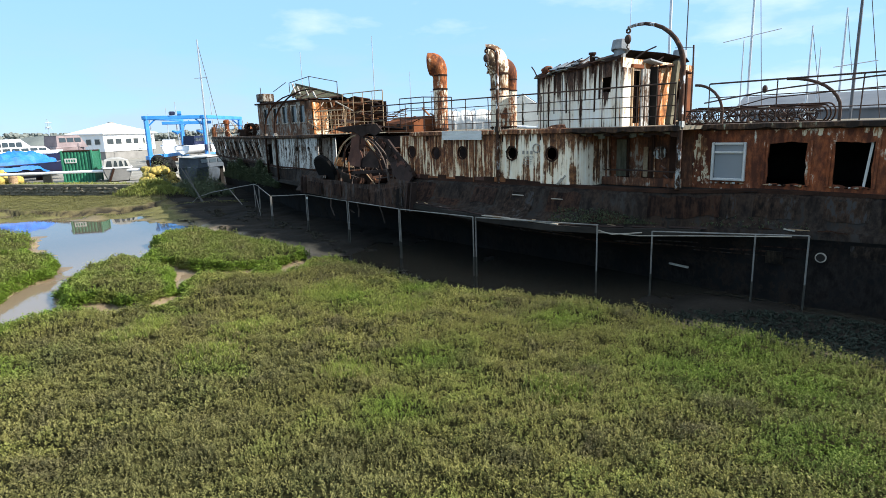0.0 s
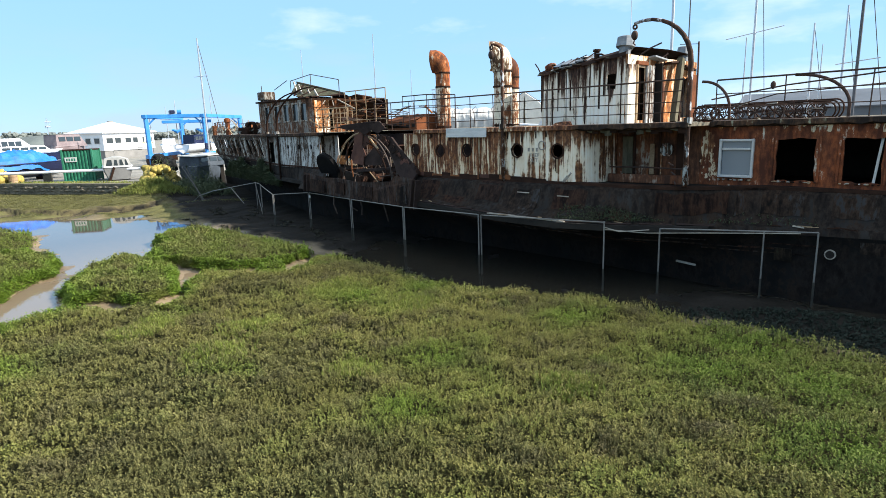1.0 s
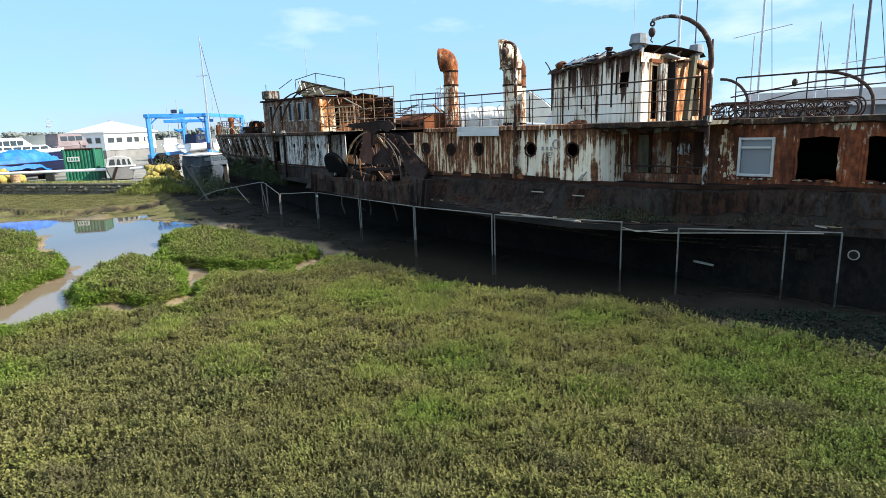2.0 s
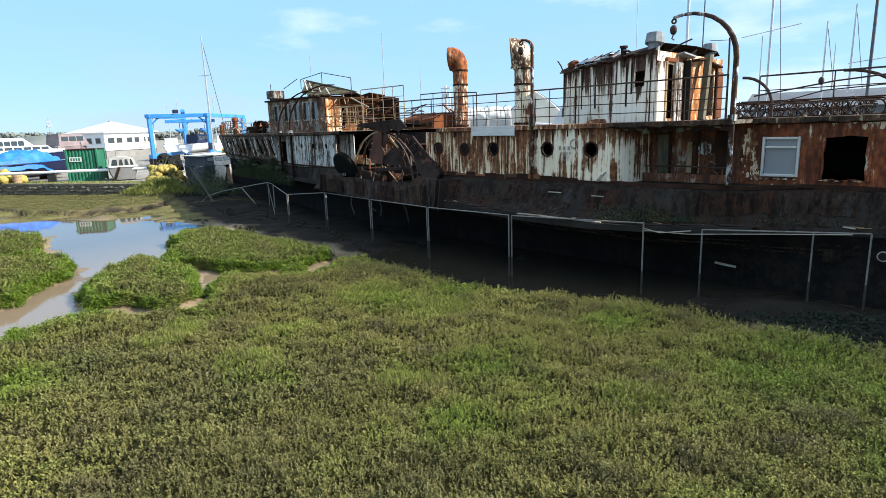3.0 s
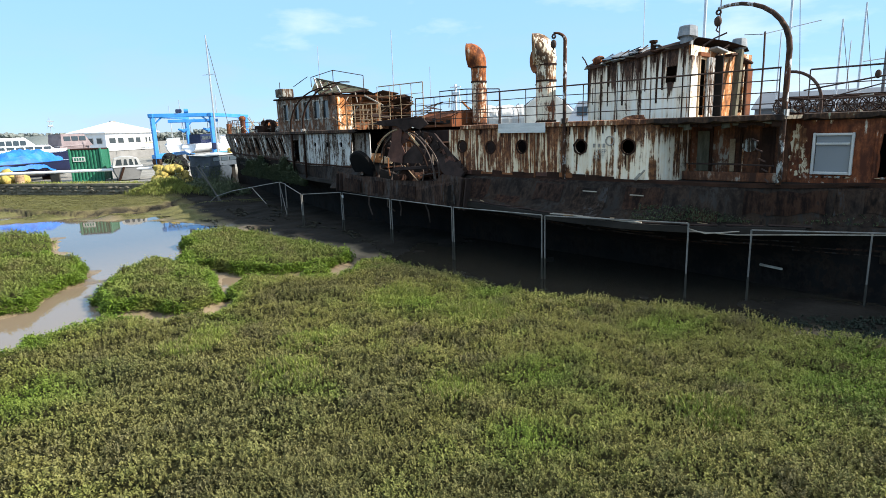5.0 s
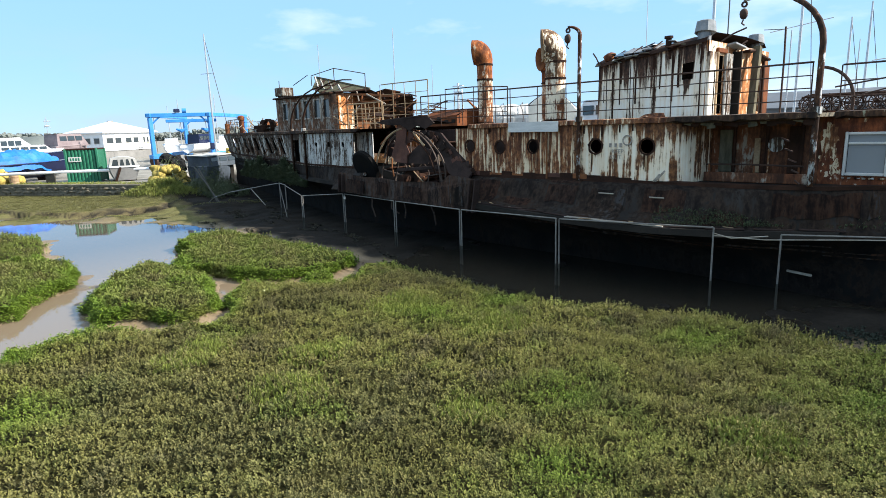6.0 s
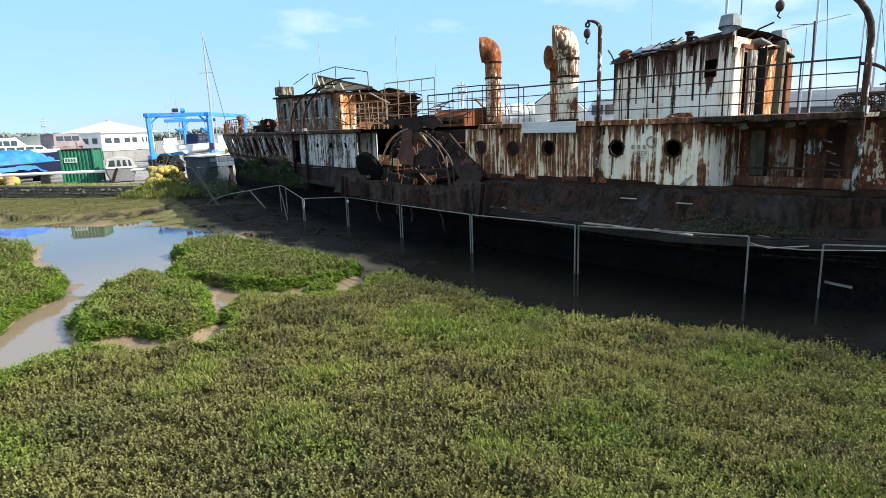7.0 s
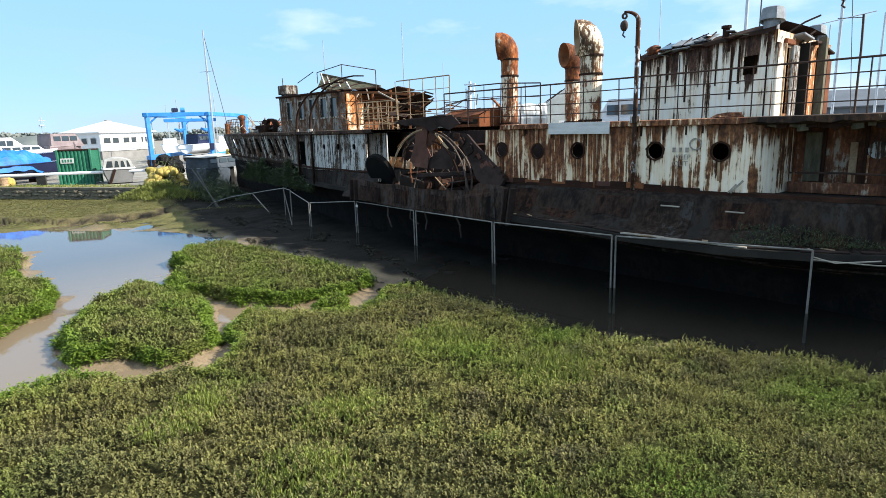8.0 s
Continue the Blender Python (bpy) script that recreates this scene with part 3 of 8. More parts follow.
tagged(new("water", me), "still muddy tidal water in a creek and pool", "water", "", "structure")


# ---- the paddle steamer ----
MID = 19.6  # centre line
SHIP = (MID, 17.0, WATER)
ship = thing("paddle_steamer", SHIP, "derelict rusting paddle steamer, black hull, peeling white upperworks, in mud", "ship")
DECK = 3.42
HULL_TOP = [(-16, 18.6), (-14, 16.2), (-10, 14.3), (-4, 13.5), (3.0, 13.38), (4.6, 13.2), (5.7, 12.25), (7.0, 12.0), (14, 11.98), (19, 12.4), (22, 12.7), (25.5, 12.75), (29.3, 13.75), (33, 14.45), (36.5, 15.15), (40, 16.1), (43, 17.3), (45.3, 18.5), (47.0, 19.55)]
HULL_BELT = [(-16, 18.9), (-14, 16.6), (-10, 14.2), (-4, 13.1), (1.5, 12.98), (3.1, 12.86), (4.2, 12.66), (6.0, 12.0), (7.0, 11.35), (8.5, 10.85), (10.5, 10.82), (13.9, 11.1), (17, 11.3), (21.4, 12.2), (25, 12.65), (29, 13.7), (36, 15.5), (40, 16.6), (44, 18.5), (46.5, 19.55)]
HULL_FOOT = [(-16, 19.2), (-14, 17.2), (-10, 14.9), (-4, 13.2), (1.5, 13.0), (4.0, 12.98), (8.5, 13.4), (14, 13.5), (20, 13.6), (25, 13.9), (29, 14.9), (36, 16.7), (40, 17.9), (44, 19.1), (45.8, 19.55)]
BELT_Z = [(-16, 1.3), (1, 1.15), (6, 1.05), (10, 1.08), (14, 1.2), (21, 1.32), (30, 1.5), (40, 1.6), (47, 1.8)]
TOP_Z = [(-16, 2.1), (2, 1.98), (8, 2.0), (14, 2.0), (15.5, 2.0), (15.9, 1.3), (19.9, 1.3), (20.3, 2.0), (22, 2.02), (30, 2.1), (40, 2.3), (47, 2.5)]


def dent(y, z, k=0.03):
    return k * noise.noise(Vector((y * 0.7, z * 1.3, 4.2))) + k * 0.5 * noise.noise(Vector((y * 2.3, z * 2.9, 1.2)))


hull_y = steps(-16, 47, 0.45)


def hull_side(sign, below=False):
    """The plating from the main-deck edge over the belt down into the mud; sign -1: port, 1: starboard."""
    s = Shape(SHIP)
    rows = []
    for y in hull_y:
        xt, xs, xf = along(HULL_TOP, y), along(HULL_BELT, y), along(HULL_FOOT, y)
        zt, zs = along(TOP_Z, y), along(BELT_Z, y)
        if sign > 0:
            xs, xf = min(xs + 0.0, MID), xf
        line = [(xt, zt), (xt * 0.8 + xs * 0.2, zt - 0.10), (xt * 0.58 + xs * 0.42, zs + 0.30), (xt * 0.35 + xs * 0.65, zs + 0.14), (xs + 0.05, zs + 0.06), (xs + 0.04, zs - 0.06),
                (xs * 0.75 + xf * 0.25 + 0.1, zs - 0.22), (xs * 0.4 + xf * 0.6 + 0.1, zs - 0.55), (xf, 0.1), (xf + 0.1, -0.9)]
        rows.append([(MID + sign * (MID - x) + dent(y, z), y, z) for x, z in (line[5:] if below else line[:6])])
    s.grid(rows)
    return s


plating = part("hull_plating", hull_side(-1), M_BLACK, ship, "black painted hull plating with rust and grey dirt", True)
part("hull_plating", hull_side(1), M_BLACK, ship, "", True)
# same black hull below the belt, toned darker for the overhang's shade
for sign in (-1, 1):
    part("lower_hull", hull_side(sign, True), M_KEEL, ship, "black lower hull plating, darkened for the shade under the belt", True)


def belt():
    """The heavy timber rubbing belt at the edge of the sponson."""
    s = Shape(SHIP)
    rows = []
    for y in steps(5.2, 46, 0.35):
        x, z = along(HULL_BELT, y), along(BELT_Z, y)
        w = 0.02 * noise.noise(Vector((y * 2, 0, 3)))
        rows.append([(x + 0.03, y, z + 0.09 + w), (x - 0.09, y, z + 0.07), (x - 0.11 + w, y, z - 0.07), (x + 0.03, y, z - 0.10)])
    return s.grid(rows, True)


part("rubbing_belt", belt(), M_DARK, plating, "dark timber rubbing belt")

# main deck edge strip under the upper walls
s = Shape(SHIP)
rows = []
for y in steps(-4, 45, 0.5):
    x, z = along(HULL_TOP, y), along(TOP_Z, y)
    rows.append([(x - 0.05, y, z + 0.045), (x - 0.06, y, z - 0.03), (x + 0.1, y, z - 0.05), (x + 0.1, y, z + 0.06)])
part("deck_edge_bar", s.grid(rows, True), M_BROWN, plating, "rusty brown flat bar")

# floors inside
s = Shape(SHIP)
s.grid([[(along(HULL_TOP, y) + 0.02, y, along(TOP_Z, y)), (2 * MID - along(HULL_TOP, y) - 0.02, y, along(TOP_Z, y))] for y in steps(-16, 47, 1.0)])
# floor colour carries the darkness of the interior
part("main_deck", s, M_DARK, ship, "main deck inside the shell, coloured near-black for the dark interior")

# upper walls
def flat(x):
    return lambda u, z, d: (x + d + 0.4 * dent(u, z), u, z)


def curve(keys):
    return lambda u, z, d: (along(keys, u) + d + 0.4 * dent(u, z), u, z)


R = 0.19
PORTS = [(9.24, 2.87), (10.63, 2.87), (12.6, 2.87), (13.8, 2.85), (15.0, 2.88)]
s = Shape(SHIP)
panel(s, flat(12.0), 8.75, 11.3, 2.0, DECK, [(y - R, y + R, z - R, z + R, "round") for y, z in PORTS[:2]], 0.05)
s2 = Shape(SHIP)
panel(s2, flat(11.985), 11.3, 15.6, 2.0, DECK - 0.004, [(y - R, y + R, z - R, z + R, "round") for y, z in PORTS[2:]], 0.05)
part("side_wall", s2, M_WHITE2, ship, "cream painted steel side, largely rusted through")
for i in range(7):  # rounded after corner into the recess
    a, b = math.pi / 2 * i / 7, math.pi / 2 * (i + 1) / 7
    p = [(13.4 - 1.4 * math.cos(t), 8.75 - 0.5 * math.sin(t)) for t in (a, b)]
    for z0, z1 in ((2.0, 2.7), (2.7, DECK)):
        s.poly([(*p[0], z0), (*p[1], z0), (*p[1], z1), (*p[0], z1)])
white_wall = part("side_wall", s, M_WHITE, ship, "white painted steel side with portholes and brown rust runs")
for y, z in PORTS:
    rim = []
    for k in range(29):  # torn, rusted edge of the hole
        a = 2 * math.pi * (k % 28) / 28
        q = noise.noise(Vector((y * 3 + 4 * math.cos(a), 4 * math.sin(a), z)))
        e = 1.07 + 0.16 * abs(q) + (0.10 if k % 28 % 4 == 1 and 10 < y < 12 else 0.0)
        rim.append([(11.968 if y > 11.3 else 11.982, y + R * f * math.cos(a), z + R * f * math.sin(a)) for f in (0.9 + 0.06 * q, e)])
    part("porthole_rim", Shape(SHIP).grid([[(x + d, v, w) for (x, v, w), d in zip(row + row[::-1], (0, 0, 0.02, 0.02))] for row in rim], True), M_BROWN, white_wall)

WINS = [(2.2, 3.0, 2.10, 3.16, "ragged"), (3.4, 4.3, 2.10, 3.16, "ragged"), (4.7, 5.5, 2.2, 3.1, "square")]
s = Shape(SHIP)
panel(s, flat(13.4), -12.0, 5.95, 1.98, DECK + 0.12, WINS, 0.06)
rust_wall = part("side_wall", s, M_RUSTW, ship, "rust-brown steel side wall with flaking cream paint")
part("recess_wall", panel(Shape(SHIP), flat(13.42), 5.95, 8.25, 1.98, DECK + 0.02, [], 0.06), M_RECESS, ship, "steel wall of the side recess, coloured dark for the overhang's shade")
panel_s = Shape(SHIP)
panel(panel_s, lambda u, z, d: (2 * MID - 13.4 + d, u, z), -12.0, 14.5, 1.98, DECK, [(6.2, 7.4, 2.2, 3.1, "square"), (9.0, 10.2, 2.2, 3.1, "square")], 0.06, 1.0)
part("side_wall", panel_s, M_RUSTW, ship)

BOW_X = [(20.9, 12.62), (25.4, 12.72), (29.3, 13.7), (33, 14.4), (36.5, 15.1), (40, 16.05), (43, 17.2), (45.3, 18.4), (46.8, 19.5)]
s = Shape(SHIP)
panel(s, curve(BOW_X), 21.9, 25.6, 2.0, DECK, [(22.55, 22.8, 2.8, 3.05, "round"), (23.6, 23.85, 2.8, 3.05, "round"), (24.6, 24.85, 2.8, 3.05, "round")], 0.05, 0.4)
part("side_wall", s, M_GREY, ship, "grey-white corrugated-looking steel side with three portholes")
s = Shape(SHIP)
gaps = [(26.6, 27.5, 2.05, 3.2, "ragged")] + [(28.9 + 1.02 * i + 0.12 * math.sin(i * 2.3), 29.62 + 1.02 * i + 0.1 * math.sin(i * 3.1), 2.35 + 0.16 * (i % 3 == 1), 3.30, "ragged") for i in range(10)]
panel(s, lambda u, z, d: (along(BOW_X, u) + d + 0.4 * dent(u, z), u + 0.7 * (z - 2.8) * min(1, max(0, (u - 28) / 2)) * min(1, max(0, (46.4 - u) / 3)), z), 25.6, 46.4, 2.0, DECK, gaps, 0.06, 0.5)
gap_posts = [(28.62 + 1.02 * i + 0.1 * math.sin(i * 2.7), 0.055 + 0.025 * (i % 2)) for i in range(11)]
bow_wall = part("bow_wall", s, M_BOW, ship, "dirty grey forward side with tall broken openings")
s = Shape(SHIP)
panel(s, lambda u, z, d: (2 * MID - along(BOW_X, u) - d, u, z), 21, 46.6, 2.0, DECK, [], 0.06, 1.0)
part("bow_wall", s, M_GREY, ship)
for u, w in gap_posts:  # pale slanted frames between the openings
    a, b = (along(BOW_X, u - 0.34) - 0.03, u - 0.34, 2.32), (along(BOW_X, u + 0.38) - 0.03, u + 0.38, 3.36)
    part("frame_post", Shape(SHIP).tube([a, b], w, 4), M_POST, bow_wall)
    c = (along(BOW_X, u + 0.45) - 0.01, u + 0.18, 2.4)
    part("frame_post", Shape(SHIP).tube([c, (c[0] + 0.05, u + 0.82, 3.3)], 0.026, 4), M_POST, bow_wall)

# upper deck with the overhang above the recess
s = Shape(SHIP)
DECK_X = [(-12, 14.6), (-6, 13.4), (5.7, 13.3), (5.75, 12.1), (8.7, 11.97), (15.0, 11.95)]
DECK_X2 = [(21.4, 12.5), (25.4, 12.62), (29.3, 13.6), (33, 14.3), (36.5, 15.0), (40, 15.95), (43, 17.1), (45.3, 18.3), (46.9, 19.5)]
for keys, a, b in ((DECK_X, -12, 15.0), (DECK_X2, 21.4, 46.9)):
    rows = []
    ys = sorted(set(steps(a, b, 0.5)) | ({5.7, 5.75} if a < 0 else set()))
    for y in ys:
        x = along(keys, y)
        rows.append([(x, y, DECK + 0.02), (x, y, DECK + 0.10), (2 * MID - x, y, DECK + 0.10), (2 * MID - x, y, DECK + 0.02)])
    s.grid(rows, True)
s.grid([[(x, y, z) for x in (14.6, 2 * MID - 14.6)] for y, z in ((15.0, DECK + 0.10), (21.4, DECK + 0.10))])
upper_deck = part("upper_deck", s, M_DECK, ship, "weathered plank upper deck with mossy rusted edge")

# deckhouse
HX1, HY0, HY1, HZ = 21.7, 9.62, 13.85, 5.45
s = Shape(SHIP)


def hx(y):
    """The house side is not parallel to the keel."""
    return 16.35 + 0.30 * (y - HY0)


def rising(u, z, d):
    """Wall face whose top climbs towards the after end."""
    return (hx(u) + d + 0.4 * dent(u, z), u, z + max(0, z - 5.3) / 0.15 * 0.06 * (HY1 - u))


panel(s, rising, HY0, HY1, DECK + 0.1, HZ, [(10.05, 10.5, 4.62, 5.16, "ragged")], 0.05, 0.45)
house = part("deckhouse_wall", s, M_HOUSE, ship, "white deckhouse wall streaked with dark rust")
part("deckhouse_wall", panel(Shape(SHIP), lambda u, z, d: (HX1 - d, u, z), HY0, HY1, DECK + 0.1, HZ, [], 0.05, 1.0), M_HOUSE, ship)
s = Shape(SHIP)
panel(s, lambda u, z, d: (u, HY0 + d, z), 16.36, HX1, DECK + 0.1, HZ + 0.24, [(17.0, 17.65, DECK + 0.14, 5.38, "square"), (18.45, 18.75, DECK + 0.14, 5.2, "ragged"), (20.35, 21.05, DECK + 0.14, 5.2, "ragged")], 0.05, 0.5)
part("deckhouse_wall", s, M_END, ship, "rust-streaked white end wall with open doorways")
part("deckhouse_wall", panel(Shape(SHIP), lambda u, z, d: (u, HY1 - d, z), hx(HY1), HX1, DECK + 0.1, HZ, [], 0.05, 1.0), M_HOUSE, ship)
# door jambs, boards and posts of the deckhouse end
for x, w, m in ((16.98, 0.10, M_TAN), (17.68, 0.12, M_GREY), (18.0, 0.34, M_GREY), (18.38, 0.13, M_RUST), (18.85, 0.15, M_ORANGE), (20.25, 0.12, M_BROWN), (21.12, 0.1, M_BROWN)):
    part("door_jamb", Shape(SHIP).box((x, HY0 - 0.03, (DECK + HZ) / 2), (w, 0.09, HZ - DECK - 0.1), chamfer=0.015), m, house)
part("end_board", Shape(SHIP).box((21.42, HY0 - 0.04, 4.4), (0.5, 0.07, 1.65), chamfer=0.015), M_CASING, house, "orange rusted end board")
part("door_leaf", Shape(SHIP).box((17.42, HY0 + 0.45, 4.4), (0.05, 0.7, 1.75), pose(0, 0, 0, 0, 0, 20), 0.01), M_BROWN, house, "dark door leaf standing open")
part("door_lintel", Shape(SHIP).box((17.32, HY0 - 0.03, 5.45), (0.75, 0.1, 0.14), chamfer=0.02), M_CASING, house, "orange rusted lintel")
part("corner_post", Shape(SHIP).box((16.62, HY0 - 0.015, (DECK + HZ) / 2), (0.5, 0.09, HZ - DECK - 0.12), chamfer=0.02), M_HOUSE, house)
part("leaning_plank", Shape(SHIP).tube([(18.9, HY0 - 0.45, DECK + 0.1), (19.75, HY0 - 0.25, HZ + 0.25)], 0.14, 4), M_ROOFM, house, "grey-brown leaning plank")
for x, z, w in ((18.2, 5.62, 0.9), (19.4, 5.55, 1.1), (20.6, 5.42, 0.9)):
    part("torn_eave", Shape(SHIP).box((x, HY0 - 0.1, z), (w, 0.35, 0.07), pose(0, 0, 0, random.uniform(-12, 4), random.uniform(-5, 8), random.uniform(-6, 6)), 0.015), M_BROWN if x > 18.5 else M_TIN, house)
random.seed(43)
for i in range(13):
    y = HY0 + 0.28 + i * 0.325 + random.uniform(-0.08, 0.08)
    if 10.0 < y < 10.55:
        continue
    top = HZ - 0.04 - random.uniform(0, 0.5) * (i % 3 == 1)
    low = DECK + 0.12 + random.choice((0.0, 0.0, 0.5, 0.9))
    part("wall_seam", Shape(SHIP).box((hx(y) - 0.012, y, (low + top) / 2), (0.02, random.choice((0.02, 0.035, 0.06)), top - low)), M_BROWN, house)
# roof: a low curved sheet with an uneven eave, skylight panes, stove pipe
s = Shape(SHIP)
rows = []
for i, y in enumerate(steps(HY0 + 0.02, HY1 + 0.15, 0.35)):
    sag = 0.05 * noise.noise(Vector((y * 1.3, 0, 9))) + 0.06 * (HY1 - y)
    H0 = hx(y)
    rows.append([(H0 - 0.1 + 0.03 * noise.noise(Vector((y * 4, 2, 0))), y, HZ - 0.06 + sag + 0.02 * noise.noise(Vector((y * 6, 1, 0)))), (H0 - 0.02, y, HZ + 0.06 + sag), (H0 + 0.55, y, HZ + 0.24 + sag), (MID - 0.3, y, HZ + 0.30 + sag), (HX1 - 0.5, y, HZ + 0.24 + sag), (HX1 - 0.25, y, HZ + 0.1 + sag)])
roof = part("deckhouse_roof", s.grid(rows), M_BROWN, ship, "sagging rusty roof sheet")
for y0, y1, m in ((11.5, 12.0, M_TIN), (12.05, 12.75, M_TIN), (12.8, 13.2, M_DIM)):
    part("skylight_pane", Shape(SHIP).box((hx((y0 + y1) / 2) + 0.34, (y0 + y1) / 2, HZ + 0.24 + 0.06 * (HY1 - (y0 + y1) / 2)), (0.62, y1 - y0, 0.03), pose(0, 0, 0, 0, -19, 0)), m, roof)
# unseen backing added so the house window looks dark inside
part("dark_backing", Shape(SHIP).box((18.3, 11.5, 4.5), (0.06, 4.3, 1.95)), M_DARK, house)
part("stove_pipe", Shape(SHIP).tube([(hx(11.1) + 0.2, 11.1, HZ + 0.1), (hx(11.1) + 0.2, 11.1, HZ + 0.5), (hx(11.1) + 0.2, 11.1, HZ + 0.51), (hx(11.1) + 0.2, 11.1, HZ + 0.58)], [0.09, 0.09, 0.13, 0.13], 10), M_BROWN, roof)


random.seed(66)
for i in range(34):  # torn boards, slates and glazing bars along the eave and on the roof
    y = random.uniform(HY0 + 0.1, HY1)
    x = hx(y) + random.choice((-0.08, 0.02, 0.25, 0.6, 1.0))
    z = HZ + 0.06 * (HY1 - y) + (0.0 if x < hx(y) + 0.1 else 0.26)
    part("roof_scrap", Shape(SHIP).box((x, y, z + random.uniform(-0.03, 0.05)), (random.uniform(0.05, 0.3), random.uniform(0.12, 0.5), 0.03), pose(0, 0, 0, random.uniform(-18, 18), random.uniform(-30, 15), random.uniform(-30, 30)), 0.006), random.choice((M_BROWN, M_BROWN, M_ROOFM, M_TIN)), roof)
for y in (11.6, 12.0, 12.4, 12.75, 13.15):
    part("glazing_bar", Shape(SHIP).tube([(hx(y) + 0.02, y, HZ + 0.13 + 0.06 * (HY1 - y)), (hx(y) + 0.68, y, HZ + 0.40 + 0.06 * (HY1 - y))], 0.022, 4), M_BROWN, roof)


def drum_vent(x, y, z, k=1.0):
    """A short round ventilator with a wide tin cap."""
    s = Shape(SHIP).tube([(x, y, z), (x, y, z + 0.25 * k), (x + 0.02, y, z + 0.27 * k), (x + 0.04, y, z + 0.30 * k), (x + 0.06, y, z + 0.58 * k), (x + 0.06, y, z + 0.62 * k)], [0.17 * k, 0.17 * k, 0.2 * k, 0.28 * k, 0.24 * k, 0.16], 9)
    return part("roof_ventilator", s, M_TIN, roof, "grey tin ventilator cap")


drum_vent(16.6, 9.85, HZ + 0.16, 1.1)
drum_vent(21.1, 9.9, HZ + 0.2, 1.0)
s = Shape(SHIP)
s.blob((hx(13.55) + 0.3, 13.55, HZ + 0.22), (0.3, 0.22, 0.2), 8, 5)
part("cowl_stub", s, M_ORANGE, roof, "orange rusted cowl stub", True)
for a, b in (((16.9, 9.5, HZ + 0.2), (17.2, 8.9, HZ + 0.55)), ((18.3, HY0, HZ), (18.6, HY0 - 0.3, HZ + 0.35)), ((18.9, HY0, HZ), (18.7, HY0 - 0.2, HZ + 0.25)), ((17.5, 13.8, HZ), (17.4, 14.0, HZ + 0.4))):
    part("bent_bar", Shape(SHIP).tube([a, ((a[0] + b[0]) / 2, (a[1] + b[1]) / 2, (a[2] + b[2]) / 2 + 0.04), b], 0.025, 5), M_RAIL, roof)


# ---- railings ----
def railing(line, h, bars, gap, label, lean=0.0, iron=M_RAIL):
    """Stanchions and bars along a line of deck-edge points; each bar and stanchion is its own part."""
    line = [Vector(p) for p in line]
    top = part("handrail", Shape(SHIP).tube([p + Vector((0, 0, h)) for p in line], 0.020, 6), iron, ship, label)
    for k in range(1, bars):
        part("rail_bar", Shape(SHIP).tube([p + Vector((0, 0, h * k / bars + 0.02 * noise.noise(p * 3 + Vector((k, 0, 0))))) for p in line], 0.012, 5), iron, top)
    for a, b in zip(line, line[1:]):
        n = max(1, round((b - a).length / gap))
        for i in range(n):
            p = a.lerp(b, i / n)
            w = Vector((lean * random.uniform(-1, 1), lean * random.uniform(-1, 1), h))
            part("stanchion", Shape(SHIP).tube([p, p + w * 0.5, p + w], 0.014, 5), iron, top)
    p = line[-1]
    part("stanchion", Shape(SHIP).tube([p, p + Vector((0, 0, h))], 0.02, 5), iron, top)
    return top


D1 = DECK + 0.1
railing([(12.12, y, D1) for y in steps(5.9, 17.3, 1.9)], 0.98, 4, 1.25, "rusty iron deck railing with four bars", 0.03)
railing([(13.55, y, D1) for y in (5.7, 4.2, 2.6, 1.0, -1.0, -4.0)], 0.98, 3, 1.6, "dark iron deck railing above the windows", 0.03)
part("cable", Shape(SHIP).tube([(13.5, 5.8, 4.05), (13.5, 4.2, 4.28), (13.5, 2.4, 4.42), (13.5, 0, 4.5)], 0.018, 5), M_RAIL, ship)
part("cable", Shape(SHIP).tube([(13.6, 5.8, 3.75), (13.6, 4.4, 4.1), (13.6, 2.4, 4.2), (13.6, 0, 4.3)], 0.014, 5), M_RAIL, ship)
# M_TAN here puts the rails' sunlit look into the iron's colour
railing([(13.9, 23.9, D1), (13.9, 22.6, D1), (13.9, 21.5, D1)], 1.05, 5, 0.62, "twisted rusty railing panel", 0.06, M_TAN)
railing([(13.8, 21.4, D1 + 0.1), (13.8, 20.0, D1 + 0.1), (13.8, 18.7, D1 + 0.1)], 1.6, 4, 0.8, "tall scaffold-like railing", 0.05, M_TAN)
railing([(14.6, 18.6, D1 + 0.1), (14.6, 17.2, D1 + 0.1), (14.6, 15.6, D1)], 1.25, 3, 0.6, "thin iron railing", 0.04)
railing([(15.8, 26.4, D1), (15.9, 25.2, D1), (15.9, 23.9, D1)], 1.2, 4, 0.34, "rusty stair and gallery railing", 0.05, M_TAN)
bow_line = [(along(DECK_X2, y) + 0.15, y, D1) for y in (36.2, 38, 40, 42, 44, 45.6, 46.7)]
railing(bow_line, 0.85, 3, 0.7, "rust-brown bow railing", 0.04)
railing([(2 * MID - x, y, z) for x, y, z in bow_line], 0.85, 3, 1.2, "rust-brown bow railing", 0.04)

# hoops for an awning on the after deck
for y0, y1 in ((6.25, 5.55), (4.15, 3.05)):
    pts = [(14.0, y0 + (y1 - y0) * math.sin(t), D1 + 0.28 + 0.72 * math.cos(t)) for t in (math.pi / 2 * i / 8 for i in range(9))]
    part("awning_hoop", Shape(SHIP).tube(pts + [(14.0, y1, D1)], 0.035, 7), M_RAIL, ship, "curved dark pipe hoop")
part("deck_pole", Shape(SHIP).tube([(18.4, 8.2, D1), (18.4, 8.2, 5.2), (18.43, 8.23, 6.05)], 0.028, 6), M_RAIL, ship, "thin dark pole standing behind the deckhouse")
